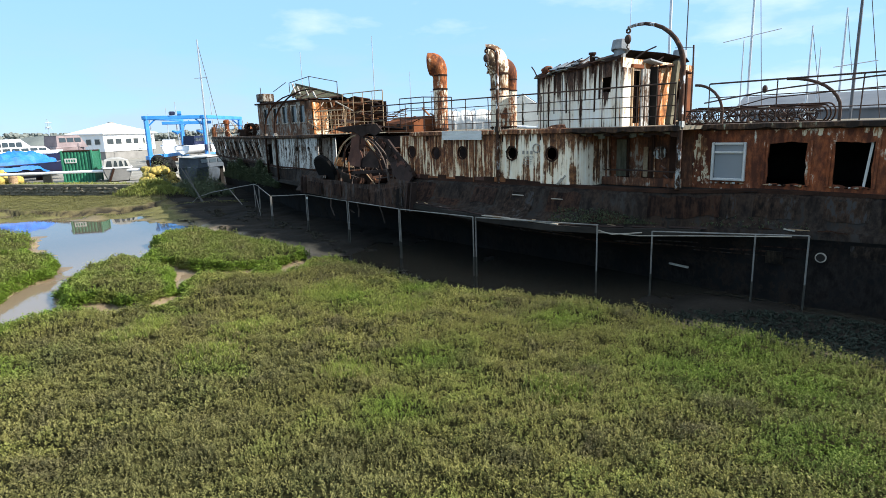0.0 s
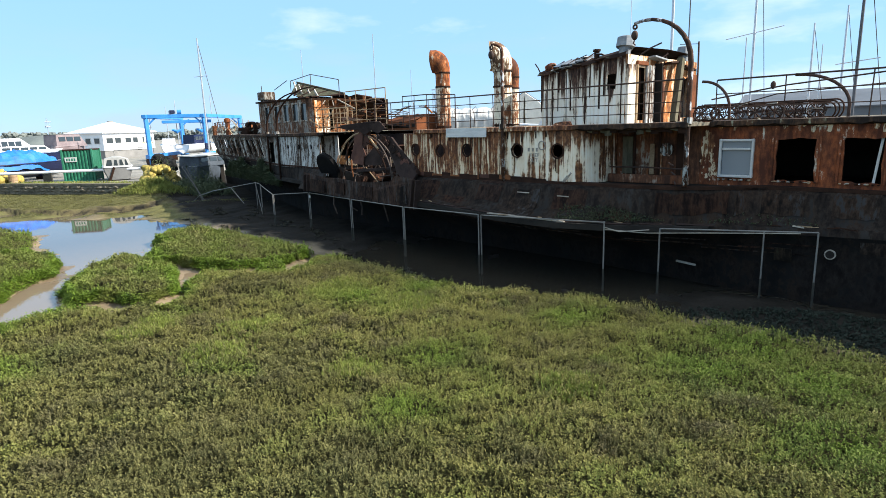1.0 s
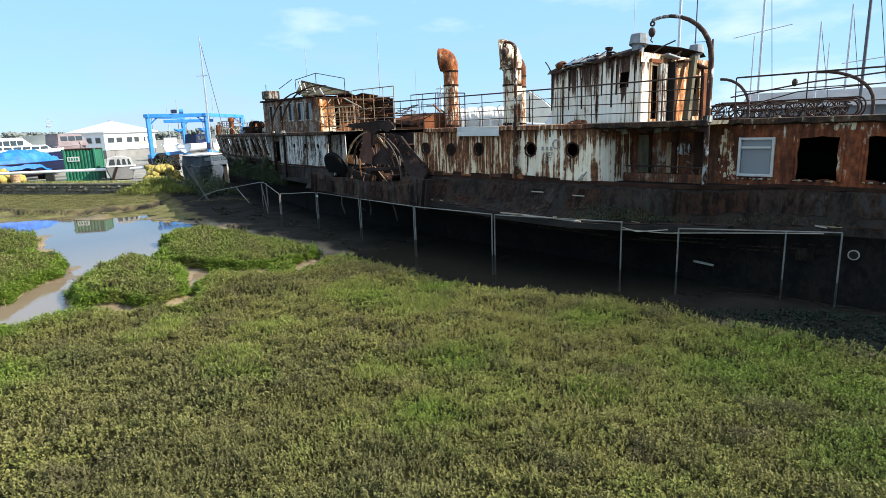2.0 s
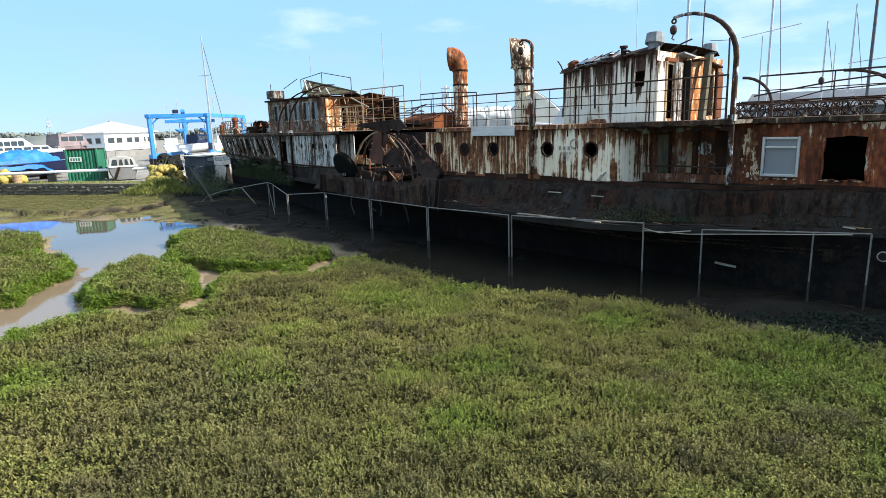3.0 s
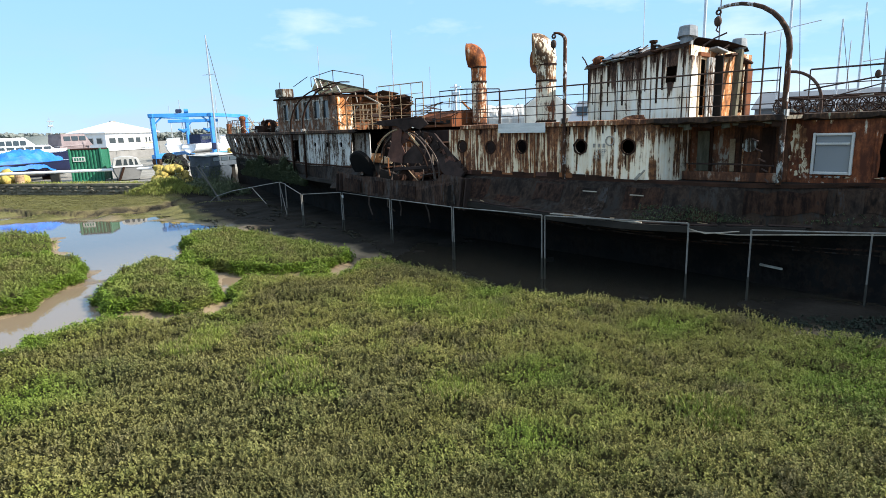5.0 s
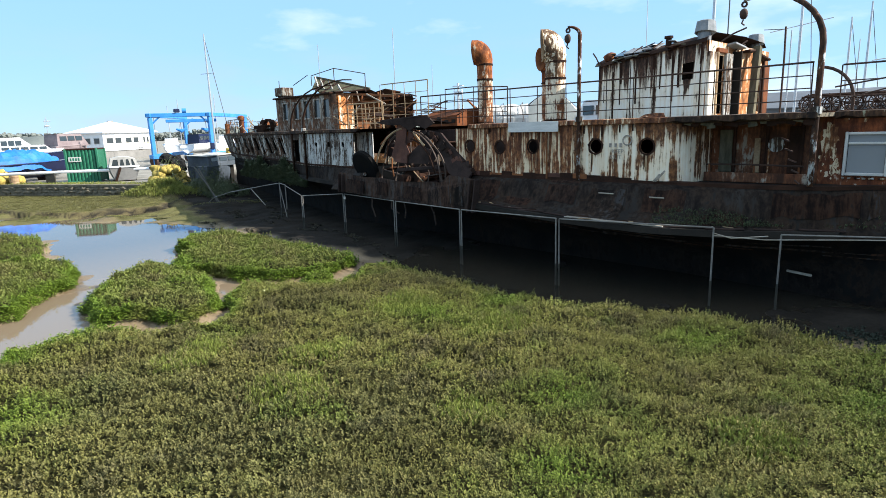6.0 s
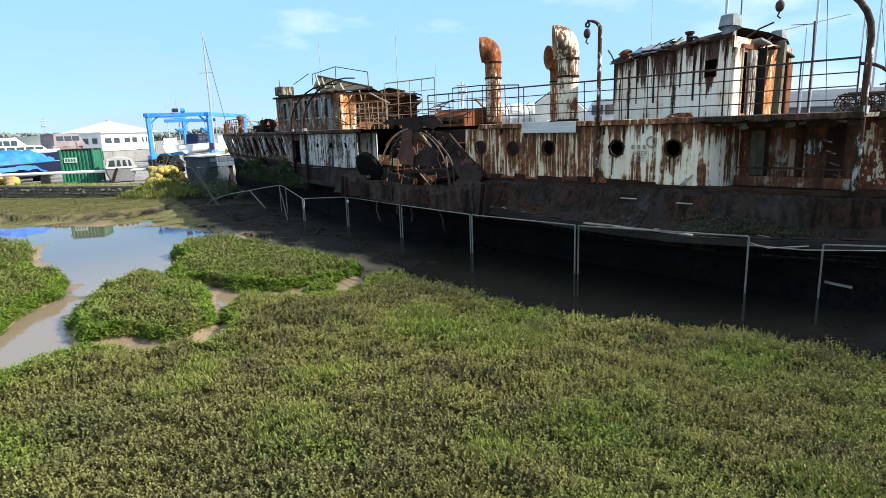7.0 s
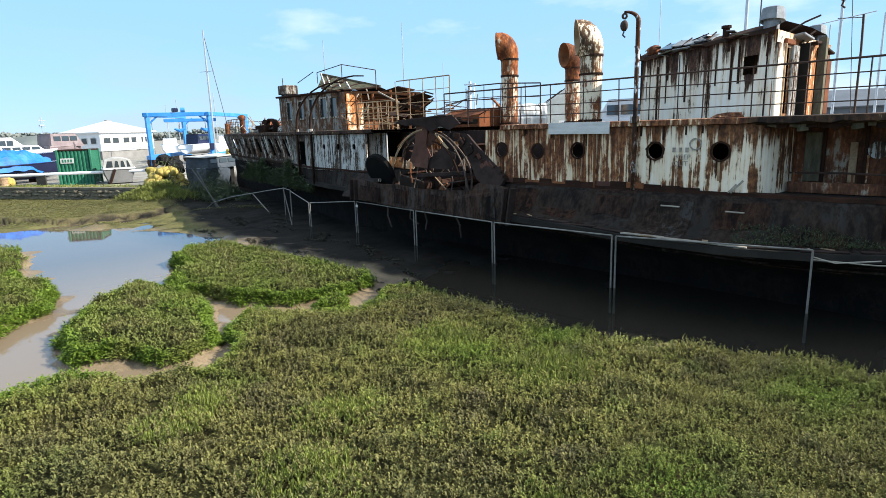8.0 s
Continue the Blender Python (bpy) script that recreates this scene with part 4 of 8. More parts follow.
part("pole_arm", Shape(SHIP).tube([(18.43, 8.25, 5.98), (18.2, 8.75, 6.0)], 0.012, 4), M_RAIL, ship)
part("pulley_block", Shape(SHIP).blob((13.5, 4.45, 4.3), (0.05, 0.06, 0.09), 8, 6, 0), M_RAIL, ship)

# stacked iron bench ends on the after deck: wheels of crossed bars between long rails
random.seed(7)
for row, (x, top) in enumerate(((14.45, 0.36), (14.8, 0.40), (15.2, 0.44))):
    ends = 6.65, 3.55
    for z in (0.03, top):
        part("bench_rail", Shape(SHIP).tube([(x, y, D1 + z + 0.015 * noise.noise(Vector((y * 2, x, z * 9)))) for y in steps(*ends, 0.5)], 0.02, 5), M_BROWN, ship)
    curl = [(x, ends[1] - 0.16 * math.sin(t), D1 + top / 2 + top / 2 * math.cos(t)) for t in (math.pi * i / 8 for i in range(9))]
    part("bench_curl", Shape(SHIP).tube(curl, 0.02, 5), M_BROWN, ship)
    for i, y in enumerate(steps(ends[0] - 0.2, ends[1] + 0.2, 0.42)):
        c, r = Vector((x + random.uniform(-0.04, 0.04), y + 0.12 * row, D1 + top * 0.52)), top * 0.46
        part("bench_wheel", Shape(SHIP).tube([c + Vector((0, r * math.cos(t), r * math.sin(t))) for t in (2 * math.pi * k / 14 for k in range(15))], 0.015, 4), random.choice((M_BROWN, M_RAIL)), ship)
        for k in range(4):
            t = math.pi * k / 4 + random.uniform(-0.15, 0.15)
            d = Vector((random.uniform(-0.03, 0.03), math.cos(t), math.sin(t))) * r * 1.15
            part("bench_bar", Shape(SHIP).tube([c - d, c + d], 0.014, 4), random.choice((M_BROWN, M_RAIL, M_RAIL)), ship)
for i in range(34):
    a = Vector((random.uniform(14.4, 15.6), random.uniform(3.7, 6.6), D1 + random.uniform(0.05, 0.36)))
    d = Vector((random.uniform(-0.2, 0.2), random.choice((-1, 1)) * random.uniform(0.2, 0.6), random.uniform(-0.12, 0.14)))
    part("loose_bar", Shape(SHIP).tube([a, a + d * 0.5 + Vector((0, 0, 0.03)), a + d], random.choice((0.012, 0.02)), 4), random.choice((M_BROWN, M_RAIL, M_WOODW)), ship)


# ---- davits ----
def davit(foot, top, reach, turn, block, label):
    """A stout bent post: upright from foot to top, then a quarter bow that reaches out; turn: the way it reaches, degrees from +y."""
    f = Vector(foot)
    d = Vector((-math.sin(radians(turn)), math.cos(radians(turn)), 0))
    pts = [f, Vector((f.x, f.y, f.z + (top - f.z) * 0.45)), Vector((f.x, f.y, top - reach * 0.75))]
    for i in range(1, 10):
        t = math.pi / 2 * i / 9 * 1.12
        pts.append(Vector((f.x, f.y, top - reach * 0.75)) + d * reach * (1 - math.cos(t)) + Vector((0, 0, reach * 0.75 * math.sin(t))))
    k = 0.048 if reach > 2 else (0.06 if reach > 1 else 0.05)
    rs = [k] * 3 + [k - 0.003 * i for i in range(9)]
    dv = part("davit", Shape(SHIP).tube(pts, rs, 9), M_BROWN if reach > 2 else M_DAVIT, ship, label, True)
    if block:
        e = pts[-1]
        part("shackle", Shape(SHIP).ring(e + Vector((0, 0, -0.08)), (1, 0, 0), 0.03, 0.07, 0.03, 10), M_RAIL, dv)
        part("pulley_block", Shape(SHIP).blob(e + Vector((0, 0, -0.28)), (0.07, 0.09, 0.12), 9, 6, 0.05), M_RAIL, dv, "dark hanging pulley block", True)
        part("hook", Shape(SHIP).tube([e + Vector((0, 0, -0.4)), e + Vector((0, 0.03, -0.47)), e + Vector((0, -0.03, -0.52))], 0.018, 5), M_RAIL, dv)
    part("collar", Shape(SHIP).tube([(f.x, f.y, D1 - 0.02), (f.x, f.y, D1 + 0.12)], 0.10, 10), M_GREY, dv, "pale clamp at deck level")
    return dv


davit((12.2, 5.8, 2.05), 6.0, 1.52, -19, True, "rusty bent boat davit with pulley block, white paint flaking")
davit((11.93, 11.1, 2.0), 5.85, 0.26, 45, True, "rusty davit post with chain at its head")
davit((12.7, 25.6, 1.4), 5.55, 2.4, 195, False, "rusty bent boat davit")
davit((13.1, 27.3, 1.4), 5.45, 2.3, 195, False, "rusty bent boat davit")
part("drain_pipe", Shape(SHIP).tube([(11.93, 12.1, 2.0), (11.93, 12.1, DECK)], 0.03, 6), M_RUST, ship)
for i in range(5):
    part("bent_rung", Shape(SHIP).tube([(12.05 + 0.1 * math.sin(i), 5.95 + 0.06 * i, 2.1 + 0.22 * i), (12.3, 6.1 + 0.08 * i, 2.15 + 0.22 * i)], 0.02, 4), M_RAIL, ship)


# ---- cowl ventilators ----
def cowl(x, y, top, r, turn, skin, mouth_skin, label):
    """An upright trunk that bends into a wide bell mouth; turn: where it looks, degrees from +y to -x."""
    d = Vector((-math.sin(radians(turn)), math.cos(radians(turn)), 0))
    base = Vector((x, y, D1))
    neck = top - r * 3.1
    rings = [(base, 0, r), (Vector((x, y, D1 + (neck - D1) * 0.45)), 0, r), (Vector((x, y, neck - 0.55)), 0, r), (Vector((x, y, neck - 0.05)), 0, r * 1.02)]
    for i in range(1, 8):
        t = i / 7
        a = radians(94) * t
        k = r * (1.02 + 0.56 * math.sin(1.9 * t))
        c = Vector((x, y, neck)) + d * (r * 0.95 * (1 - math.cos(a)) + 0.1 * t) + Vector((0, 0, r * 1.65 * math.sin(a)))
        rings.append((c, a, k))
    n, rows = 18, []
    side = d.cross(Vector((0, 0, 1)))
    for c, a, k in rings:
        up = Vector((0, 0, 1)) * math.cos(a) + d * math.sin(a)
        out = up.cross(side)
        rows.append([c + (side * math.cos(t) + out * math.sin(t)) * k for t in (2 * math.pi * j / n for j in range(n))])
    c, a, k = rings[-1]
    up = Vector((0, 0, 1)) * math.cos(a) + d * math.sin(a)
    out = up.cross(side)
    v = part("cowl_ventilator", Shape(SHIP).grid(rows[2:], True), skin, ship, label, True)
    part("trunk", Shape(SHIP).grid(rows[:3], True), M_TRUNK, v, "cream trunk with rust runs", True)
    inner = [[c + up * q + (side * math.cos(t) + out * math.sin(t)) * k * w for t in (2 * math.pi * j / n for j in range(n))] for q, w in ((0, 1.0), (0.03, 1.04), (0.03, 0.97), (-0.25, 0.8), (-0.5, 0.3))]
    part("bell_mouth", Shape(SHIP).grid(inner, True), mouth_skin, v, "", True)
    for z in (neck - 0.03, neck - 0.62, D1 + 0.05):
        part("trunk_band", Shape(SHIP).ring((x, y, z), (0, 0, 1), r * 0.98, r * 1.09, 0.07, 18), M_BROWN, v)
    return v


cowl(17.3, 18.95, 6.88, 0.31, 30, M_ORANGE, M_RUST, "tall cowl ventilator, rusted orange with pale foot")
cowl(17.15, 15.4, 6.8, 0.36, 40, M_COWL, M_TAN, "tall cowl ventilator with flaking white paint")
cowl(24.6, 20.9, 7.25, 0.36, 60, M_ORANGE, M_RUST, "tall cowl ventilator, rusted orange")

# rusty skylight casing between paddle box and ventilator
s = Shape(SHIP)
s.grid([[(16.0, y, 3.4), (16.0, y, 3.92 + 0.05 * math.sin(y * 3)), (16.7, y, 4.2), (17.6, y, 4.2), (17.6, y, 3.4)] for y in steps(19.35, 21.3, 0.35)])
for y in (19.35, 21.3):
    s.poly([(16.0, y, 3.4), (16.0, y, 3.92), (16.7, y, 4.2), (17.6, y, 4.2), (17.6, y, 3.4)])
casing = part("engine_casing", s, M_CASING, ship, "orange-brown rusty skylight casing with square holes")
# solid dark plates stand in for the shade inside the square holes
for y in (19.55, 19.95, 20.4, 20.8):
    part("hole_plate", Shape(SHIP).box((15.99, y, 3.75 + 0.08 * math.sin(y * 5)), (0.03, 0.22, 0.14), chamfer=0.01), M_DARK, casing)
for i in range(14):
    a = Vector((random.uniform(15.5, 17.5), random.uniform(18, 23.6), random.uniform(4.1, 4.5)))
    b = a + Vector((random.uniform(-0.5, 0.5), random.uniform(-1.4, 1.4), random.uniform(-0.3, 0.4)))
    part("fallen_bar", Shape(SHIP).tube([a, b], random.choice((0.02, 0.03, 0.04)), 4), random.choice((M_RAIL, M_RUST, M_WOODW)), ship)
for c, sz, r in (((15.4, 22.4, 4.35), (0.7, 1.0, 0.03), (12, 14, 15)), ((15.2, 21.6, 4.7), (0.6, 0.7, 0.03), (-10, 12, 5)), ((15.5, 23.4, 4.1), (0.6, 0.9, 0.03), (8, -12, 30))):
    part("fallen_sheet", Shape(SHIP).box(c, sz, pose(0, 0, 0, *r), 0.01), M_BROWN, ship)

# ---- bridge house ----
BX0, BX1, BY0, BY1 = 16.9, 22.3, 28.9, 35.2
BZ = 5.4
s = Shape(SHIP)
bw = [(29.55, 30.2, 4.2, 5.2, "square"), (30.45, 31.1, 4.2, 5.2, "square"), (31.5, 32.15, 4.2, 5.2, "square"), (32.6, 33.2, 4.2, 5.15, "square"), (33.8, 34.4, 4.2, 5.15, "square")]
panel(s, flat(BX0), BY0, BY1, D1, BZ, bw, 0.06, 0.5)
bridge = part("bridge_wall", s, weathered("teak_and_paint", (0.27, 0.245, 0.205), (0.16, 0.145, 0.12), (0.17, 0.085, 0.045), (0.06, 0.036, 0.024), 0.44, 0.16, 3.0), ship, "brown wood and steel bridge house with tall windows")
for a, b, c, d, _ in bw:
    part("pane", Shape(SHIP).box((BX0 + 0.05, (a + b) / 2, (c + d) / 2), (0.012, b - a, d - c)), M_DIM, bridge)
    for y in (a, b):
        part("window_post", Shape(SHIP).box((BX0 - 0.02, y, (c + d) / 2), (0.07, 0.10, d - c + 0.1), chamfer=0.01), M_POST, bridge)
    for z in (c, d):
        part("window_rail", Shape(SHIP).box((BX0 - 0.015, (a + b) / 2, z), (0.06, b - a - 0.1, 0.08), chamfer=0.01), M_POST, bridge)
part("bridge_wall", panel(Shape(SHIP), lambda u, z, d: (BX1 - d, u, z), BY0, BY1, D1, BZ, [], 0.06, 1.0), M_BROWN, ship)
part("bridge_wall", panel(Shape(SHIP), lambda u, z, d: (u, BY0 + d, z), BX0, 17.95, D1, BZ, [], 0.06, 0.4), M_END, ship, "orange rusted and white end panel")
part("bridge_wall", panel(Shape(SHIP), lambda u, z, d: (u, BY0 + 2.2 + d, z), 17.95, BX1, D1, BZ, [(19.0, 19.8, D1 + 0.05, 5.1, "ragged")], 0.06, 0.6), M_RUST, ship)
part("bridge_wall", panel(Shape(SHIP), lambda u, z, d: (u, BY1 - d, z), BX0, BX1, D1, BZ, [], 0.06, 1.0), M_BROWN, ship)
s = Shape(SHIP)
s.box((MID, (BY0 + BY1) / 2 + 0.3, BZ + 0.06), (BX1 - BX0 + 0.3, BY1 - BY0 - 0.3, 0.1), chamfer=0.03)
part("bridge_roof", s, M_BROWN, ship, "weathered flat bridge roof")
# tall box at the front, with an overhanging top
part("wheelhouse_wing", Shape(SHIP).box((17.3, 34.85, 4.6), (0.55, 0.6, 2.3), chamfer=0.03), M_BOW, ship, "grey-brown wing box at the bridge front")
part("wing_top", Shape(SHIP).box((17.3, 34.85, 5.85), (0.8, 0.85, 0.5), chamfer=0.04), M_BOW, ship, "rusty overhanging wing top")
# sunken pilothouse roof: one mossy pitch of boards that leans outboard and drops aft, on a few bare rafters
def pitch(u, v, lift=0.0):
    """A point on the roof: u 0 to 1 from its front end aft, v 0 to 1 from ridge to eave."""
    a, b = Vector((18.4, 32.9, 6.56)).lerp(Vector((18.5, 28.1, 5.6)), u), Vector((16.95, 31.3, 5.78)).lerp(Vector((16.95, 29.0, 5.50)), u)
    c = a.lerp(b, v)
    return c + Vector((0, 0, lift + 0.05 * noise.noise(Vector((u * 4, v * 3, 2))) - 0.10 * math.sin(math.pi * u) * v))


for i in range(15):
    u0, u1 = i / 15, (i + 1.06) / 15
    low = 1.0 + random.uniform(-0.10, 0.05)
    k = random.uniform(0, 0.02)
    top = [[pitch(u, low * q / 5, k) for q in range(6)] for u in (u0, u1)]
    under = [[pitch(u, low * q / 5, k - 0.05) for q in range(6)] for u in (u1, u0)]
    part("roof_board", Shape(SHIP).grid(top + under + top[:1]), (M_MOSSY, M_MOSSY, M_BROWN, M_MOSSY)[i % 4], ship)
part("ridge_board", Shape(SHIP).tube([pitch(u, 0, 0.04) for u in (0, 0.25, 0.5, 0.75, 1)], 0.06, 4), M_ROOFM, ship)
back = [[pitch(u, 0) for u in (0, 0.5, 1)], [pitch(u, 0) + Vector((2.2, 0, -0.75)) for u in (0, 0.5, 1)]]
part("roof_back", Shape(SHIP).grid(back), M_BROWN, ship)
for x, y, z0, z1 in ((17.4, 31.6, 5.4, 6.5), (17.35, 31.0, 5.4, 6.3), (17.5, 30.4, 5.4, 6.15), (17.3, 29.3, 5.3, 5.9)):
    part("leaning_post", Shape(SHIP).tube([(x, y - 0.5, z0), (x, y, z1)], 0.06, 4), M_GREY, ship)
for a, b in (((17.3, 31.8, 6.55), (17.3, 29.6, 6.75)), ((17.3, 29.6, 6.75), (17.6, 27.3, 6.3)), ((17.6, 27.3, 6.3), (17.6, 27.3, 5.4)), ((17.3, 29.6, 6.75), (17.3, 29.6, 5.9)), ((17.3, 31.8, 6.55), (17.3, 31.8, 6.0)), ((17.2, 33.6, 6.15), (17.2, 32.0, 6.6)), ((17.1, 35.0, 6.1), (17.1, 35.0, 6.5))):
    part("roof_rail", Shape(SHIP).tube([a, b], 0.022, 5), M_RAIL, ship)
# sheltered gallery behind the bridge: posts, boards, fallen sheets
for y in (24.2, 25.4, 26.7, 28.0):
    part("gallery_post", Shape(SHIP).tube([(16.9, y, D1), (16.95, y + 0.1, 5.25)], 0.05, 5), M_RUST, ship)
part("gallery_beam", Shape(SHIP).tube([(16.9, 23.9, 4.95), (16.9, 26.4, 5.2), (16.9, 28.9, 5.35)], 0.07, 4), M_RUST, ship)
for k in (0, 2, 4):
    part("gallery_bar", Shape(SHIP).tube([(16.4, 23.6, 3.75 + 0.26 * k), (16.5, 28.8, 3.8 + 0.27 * k)], 0.022, 5), M_RUST, ship)
for c, sz, r in (((17.7, 26.2, 5.2), (1.1, 1.8, 0.05), (-9, 6, 4)), ((17.2, 24.6, 4.75), (0.8, 1.6, 0.04), (-20, -8, 12)), ((16.9, 23.6, 4.4), (0.5, 1.5, 0.04), (-24, 10, -8))):
    part("fallen_sheet", Shape(SHIP).box(c, sz, pose(0, 0, 0, *r), 0.01), M_BROWN, ship)
random.seed(57)
for i in range(64):  # tangle of bars and slats on the gallery and the foredeck
    fore = i % 2
    a = Vector((random.uniform(16.2, 18.4), random.uniform(36.0, 42.0) if fore else random.uniform(22.0, 28.6), random.uniform(3.55, 4.1 if fore else 5.0)))
    d = Vector((random.uniform(-0.5, 0.5), random.uniform(-1.0, 1.0), random.uniform(-0.1, 0.6)))
    part("loose_bar", Shape(SHIP).tube([a, a + d], random.choice((0.018, 0.025, 0.035)), 4), random.choice((M_RAIL, M_TAN, M_WOODW, M_RUST)), ship)
part("crumpled_sheet", Shape(SHIP).blob((17.2, 37.0, 3.72), (0.7, 1.0, 0.22), 10, 6, 0.9, 2.2), M_GREY, ship, "crumpled grey sheet on the foredeck")
# foredeck gear
part("bollard_post", Shape(SHIP).tube([(16.9, 39.9, D1), (16.9, 39.9, 4.35), (16.9, 39.9, 4.4), (16.9, 39.9, 4.6), (16.9, 39.9, 4.68)], [0.17, 0.16, 0.22, 0.22, 0.1], 12), M_ORANGE, ship, "orange-rusted foredeck post")
part("bollard_post", Shape(SHIP).tube([(16.6, 41.4, D1), (16.6, 41.4, 4.2)], 0.15, 10), M_RUST, ship)
w = part("windlass", Shape(SHIP).tube([(17.6, 38.2, 3.9), (18.8, 38.2, 3.9)], 0.32, 14), M_RUST, ship, "rusty anchor windlass drum")
for x in (17.5, 18.2, 18.9):
    part("windlass_flange", Shape(SHIP).tube([(x, 38.2, 3.9), (x + 0.06, 38.2, 3.9)], 0.45, 16), M_BROWN, w)
part("hatch_cover", Shape(SHIP).box((17.0, 36.9, 3.75), (1.2, 0.9, 0.45), pose(0, 0, 0, 0, 0, 12), 0.05), M_BROWN, ship)
part("curved_guard", Shape(SHIP).ring((16.7, 36.2, 3.85), (1, 0, 0), 0.42, 0.5, 0.25, 18), M_BROWN, ship)

# ---- paddle box wreck ----
PC = Vector((12.9, 18.0, 1.75))
wheel = part("paddle_wheel", Shape(SHIP).tube([PC + Vector((-1.2, 0, 0)), PC + Vector((2.5, 0, 0))], 0.16, 12), M_BROWN, ship, "broken rusty paddle wheel with bent spokes")
for x in (12.2,):
    for r0, w in ((1.66, 0.034), (0.85, 0.022)):
        arc = [(x + 0.06 * math.sin(a * 5), PC.y + r0 * math.cos(a), PC.z + r0 * math.sin(a)) for a in (radians(-12 + 200 * i / 24) for i in range(25))]
        part("wheel_rim", Shape(SHIP).tube(arc, w, 5), M_RIM, wheel)
    part("wheel_hub", Shape(SHIP).ring((x - 0.05, PC.y, PC.z), (1, 0, 0), 0.1, 0.36, 0.16, 16), M_BROWN, wheel)
    for i in range(9):
        a = 2 * math.pi * i / 9 + 0.2
        b = a + random.uniform(-0.07, 0.07)
        if math.sin(a) < -0.35:
            continue
        part("spoke", Shape(SHIP).tube([(x + 0.03, PC.y + 0.3 * math.cos(a), PC.z + 0.3 * math.sin(a)), (x + 0.03 + random.uniform(-0.05, 0.05), PC.y + 1.62 * math.cos(b), PC.z + 1.62 * math.sin(b))], 0.024, 4), M_RIM, wheel)
for i in range(12):
    a = 2 * math.pi * i / 12 + 0.2
    if i in (2, 3) or math.sin(a) < 0:
        continue
    part("float_board", Shape(SHIP).box((12.95, PC.y + 1.5 * math.cos(a), PC.z + 1.5 * math.sin(a)), (1.2, 0.06, 0.34), pose(0, 0, 0, math.degrees(a) + random.uniform(60, 100), 0, random.uniform(-4, 4)), 0.01), M_BROWN, wheel)


M_REDB = plain("red_brown_plate", (0.052, 0.029, 0.023), (0.135, 0.064, 0.047), 1.8, 0.9)
M_NEARBLACK = plain("near_black_plate", (0.015, 0.0115, 0.0105), (0.050, 0.033, 0.028), 2.0, 0.96)

M_SCAB = weathered("grey_scabbed_plate", (0.034, 0.032, 0.031), (0.055, 0.052, 0.050), (0.044, 0.030, 0.022), (0.014, 0.011, 0.009), 0.54, 0.12, 2.4, 0.98, (0.46, 0.32, 0.22))
M_MOSS = weathered("mossy_plate", (0.017, 0.020, 0.011), (0.032, 0.038, 0.018), (0.034, 0.024, 0.016), (0.012, 0.010, 0.007), 0.56, 0.2, 2.4, 0.98, (0.46, 0.32, 0.22))
M_REDLEAD = weathered("red_lead_stain", (0.016, 0.012, 0.010), (0.026, 0.018, 0.014), (0.050, 0.028, 0.019), (0.016, 0.010, 0.008), 0.56, 0.12, 2.4, 0.98, (0.46, 0.32, 0.22))
M_GRIME = weathered("grimy_sponson_plate", (0.060, 0.051, 0.046), (0.040, 0.035, 0.032), (0.070, 0.044, 0.033), (0.022, 0.017, 0.0145), 0.5, 0.2, 2.6, 0.95, (0.46, 0.32, 0.22))
M_BOARD = plain("pale_painted_board", (0.45, 0.45, 0.43), (0.68, 0.67, 0.64), 3.0, 0.7, stretch=(1, 0.5, 3))


def plate(name, pts, thick, material, label=""):
    """A bent steel sheet: a polygon with thickness."""
    pts = [Vector(p) for p in pts]
    nrm = (pts[1] - pts[0]).cross(pts[2] - pts[0]).normalized() * thick
    s = Shape(SHIP)
    s.poly(pts)
    s.poly([p + nrm for p in reversed(pts)])
    for a, b in zip(pts, pts[1:] + pts[:1]):
        s.poly([a, a + nrm, b + nrm, b])
    return part(name, s, material, ship, label)


plate("sponson_plate", [(11.2, 21.0, 1.25), (11.0, 18.0, 1.15), (10.98, 14.15, 1.05), (11.0, 14.0, 1.93), (11.05, 14.5, 1.98), (11.06, 15.05, 2.0), (11.05, 15.35, 1.77), (11.05, 17.3, 1.72), (11.1, 18.4, 1.80), (11.12, 19.3, 1.78), (11.2, 20.95, 1.92)], 0.06, M_GRIME, "long grimy dark plate along the sponson")
plate("sponson_plate", [(12.1, 22.0, 2.0), (11.3, 21.65, 1.25), (11.2, 20.2, 1.3), (11.9, 20.0, 2.0)], 0.05, M_BLACK)
for y in (14.0, 14.2):
    plate("upright_flange", [(10.86, y, 1.02), (11.1, y, 1.02), (11.12, y - 0.12, 1.97), (10.9, y - 0.12, 1.97)], 0.05, M_NEARBLACK)
for y in (20.62, 20.85):
    plate("upright_flange", [(11.02, y, 1.24), (11.2, y, 1.24), (11.22, y, 1.9), (11.06, y, 1.9)], 0.04, M_NEARBLACK)
for y0, y1, z0, z1 in ((14.4, 15.0, 1.2, 1.75), (16.2, 17.1, 1.25, 1.62), (17.9, 18.5, 1.3, 1.7), (19.2, 20.3, 1.3, 1.72)):
    plate("doubler_plate", [(10.985, y1, z0), (10.965, y0, z0 - 0.03), (11.015, y0 + 0.05, z1), (11.03, y1 - 0.08, z1 + 0.04)], 0.02, random.choice((M_SCAB, M_REDLEAD)))
plate("fallen_box_side", [(12.0, 16.9, 3.42), (12.0, 16.3, 3.32), (11.95, 15.9, 3.0), (11.93, 15.4, 2.62), (11.85, 14.75, 2.15), (11.5, 14.9, 1.7), (11.7, 15.7, 2.08), (11.9, 16.1, 2.5), (11.97, 16.45, 2.9)], 0.10, M_NEARBLACK, "dark twisted paddle-box side plate")
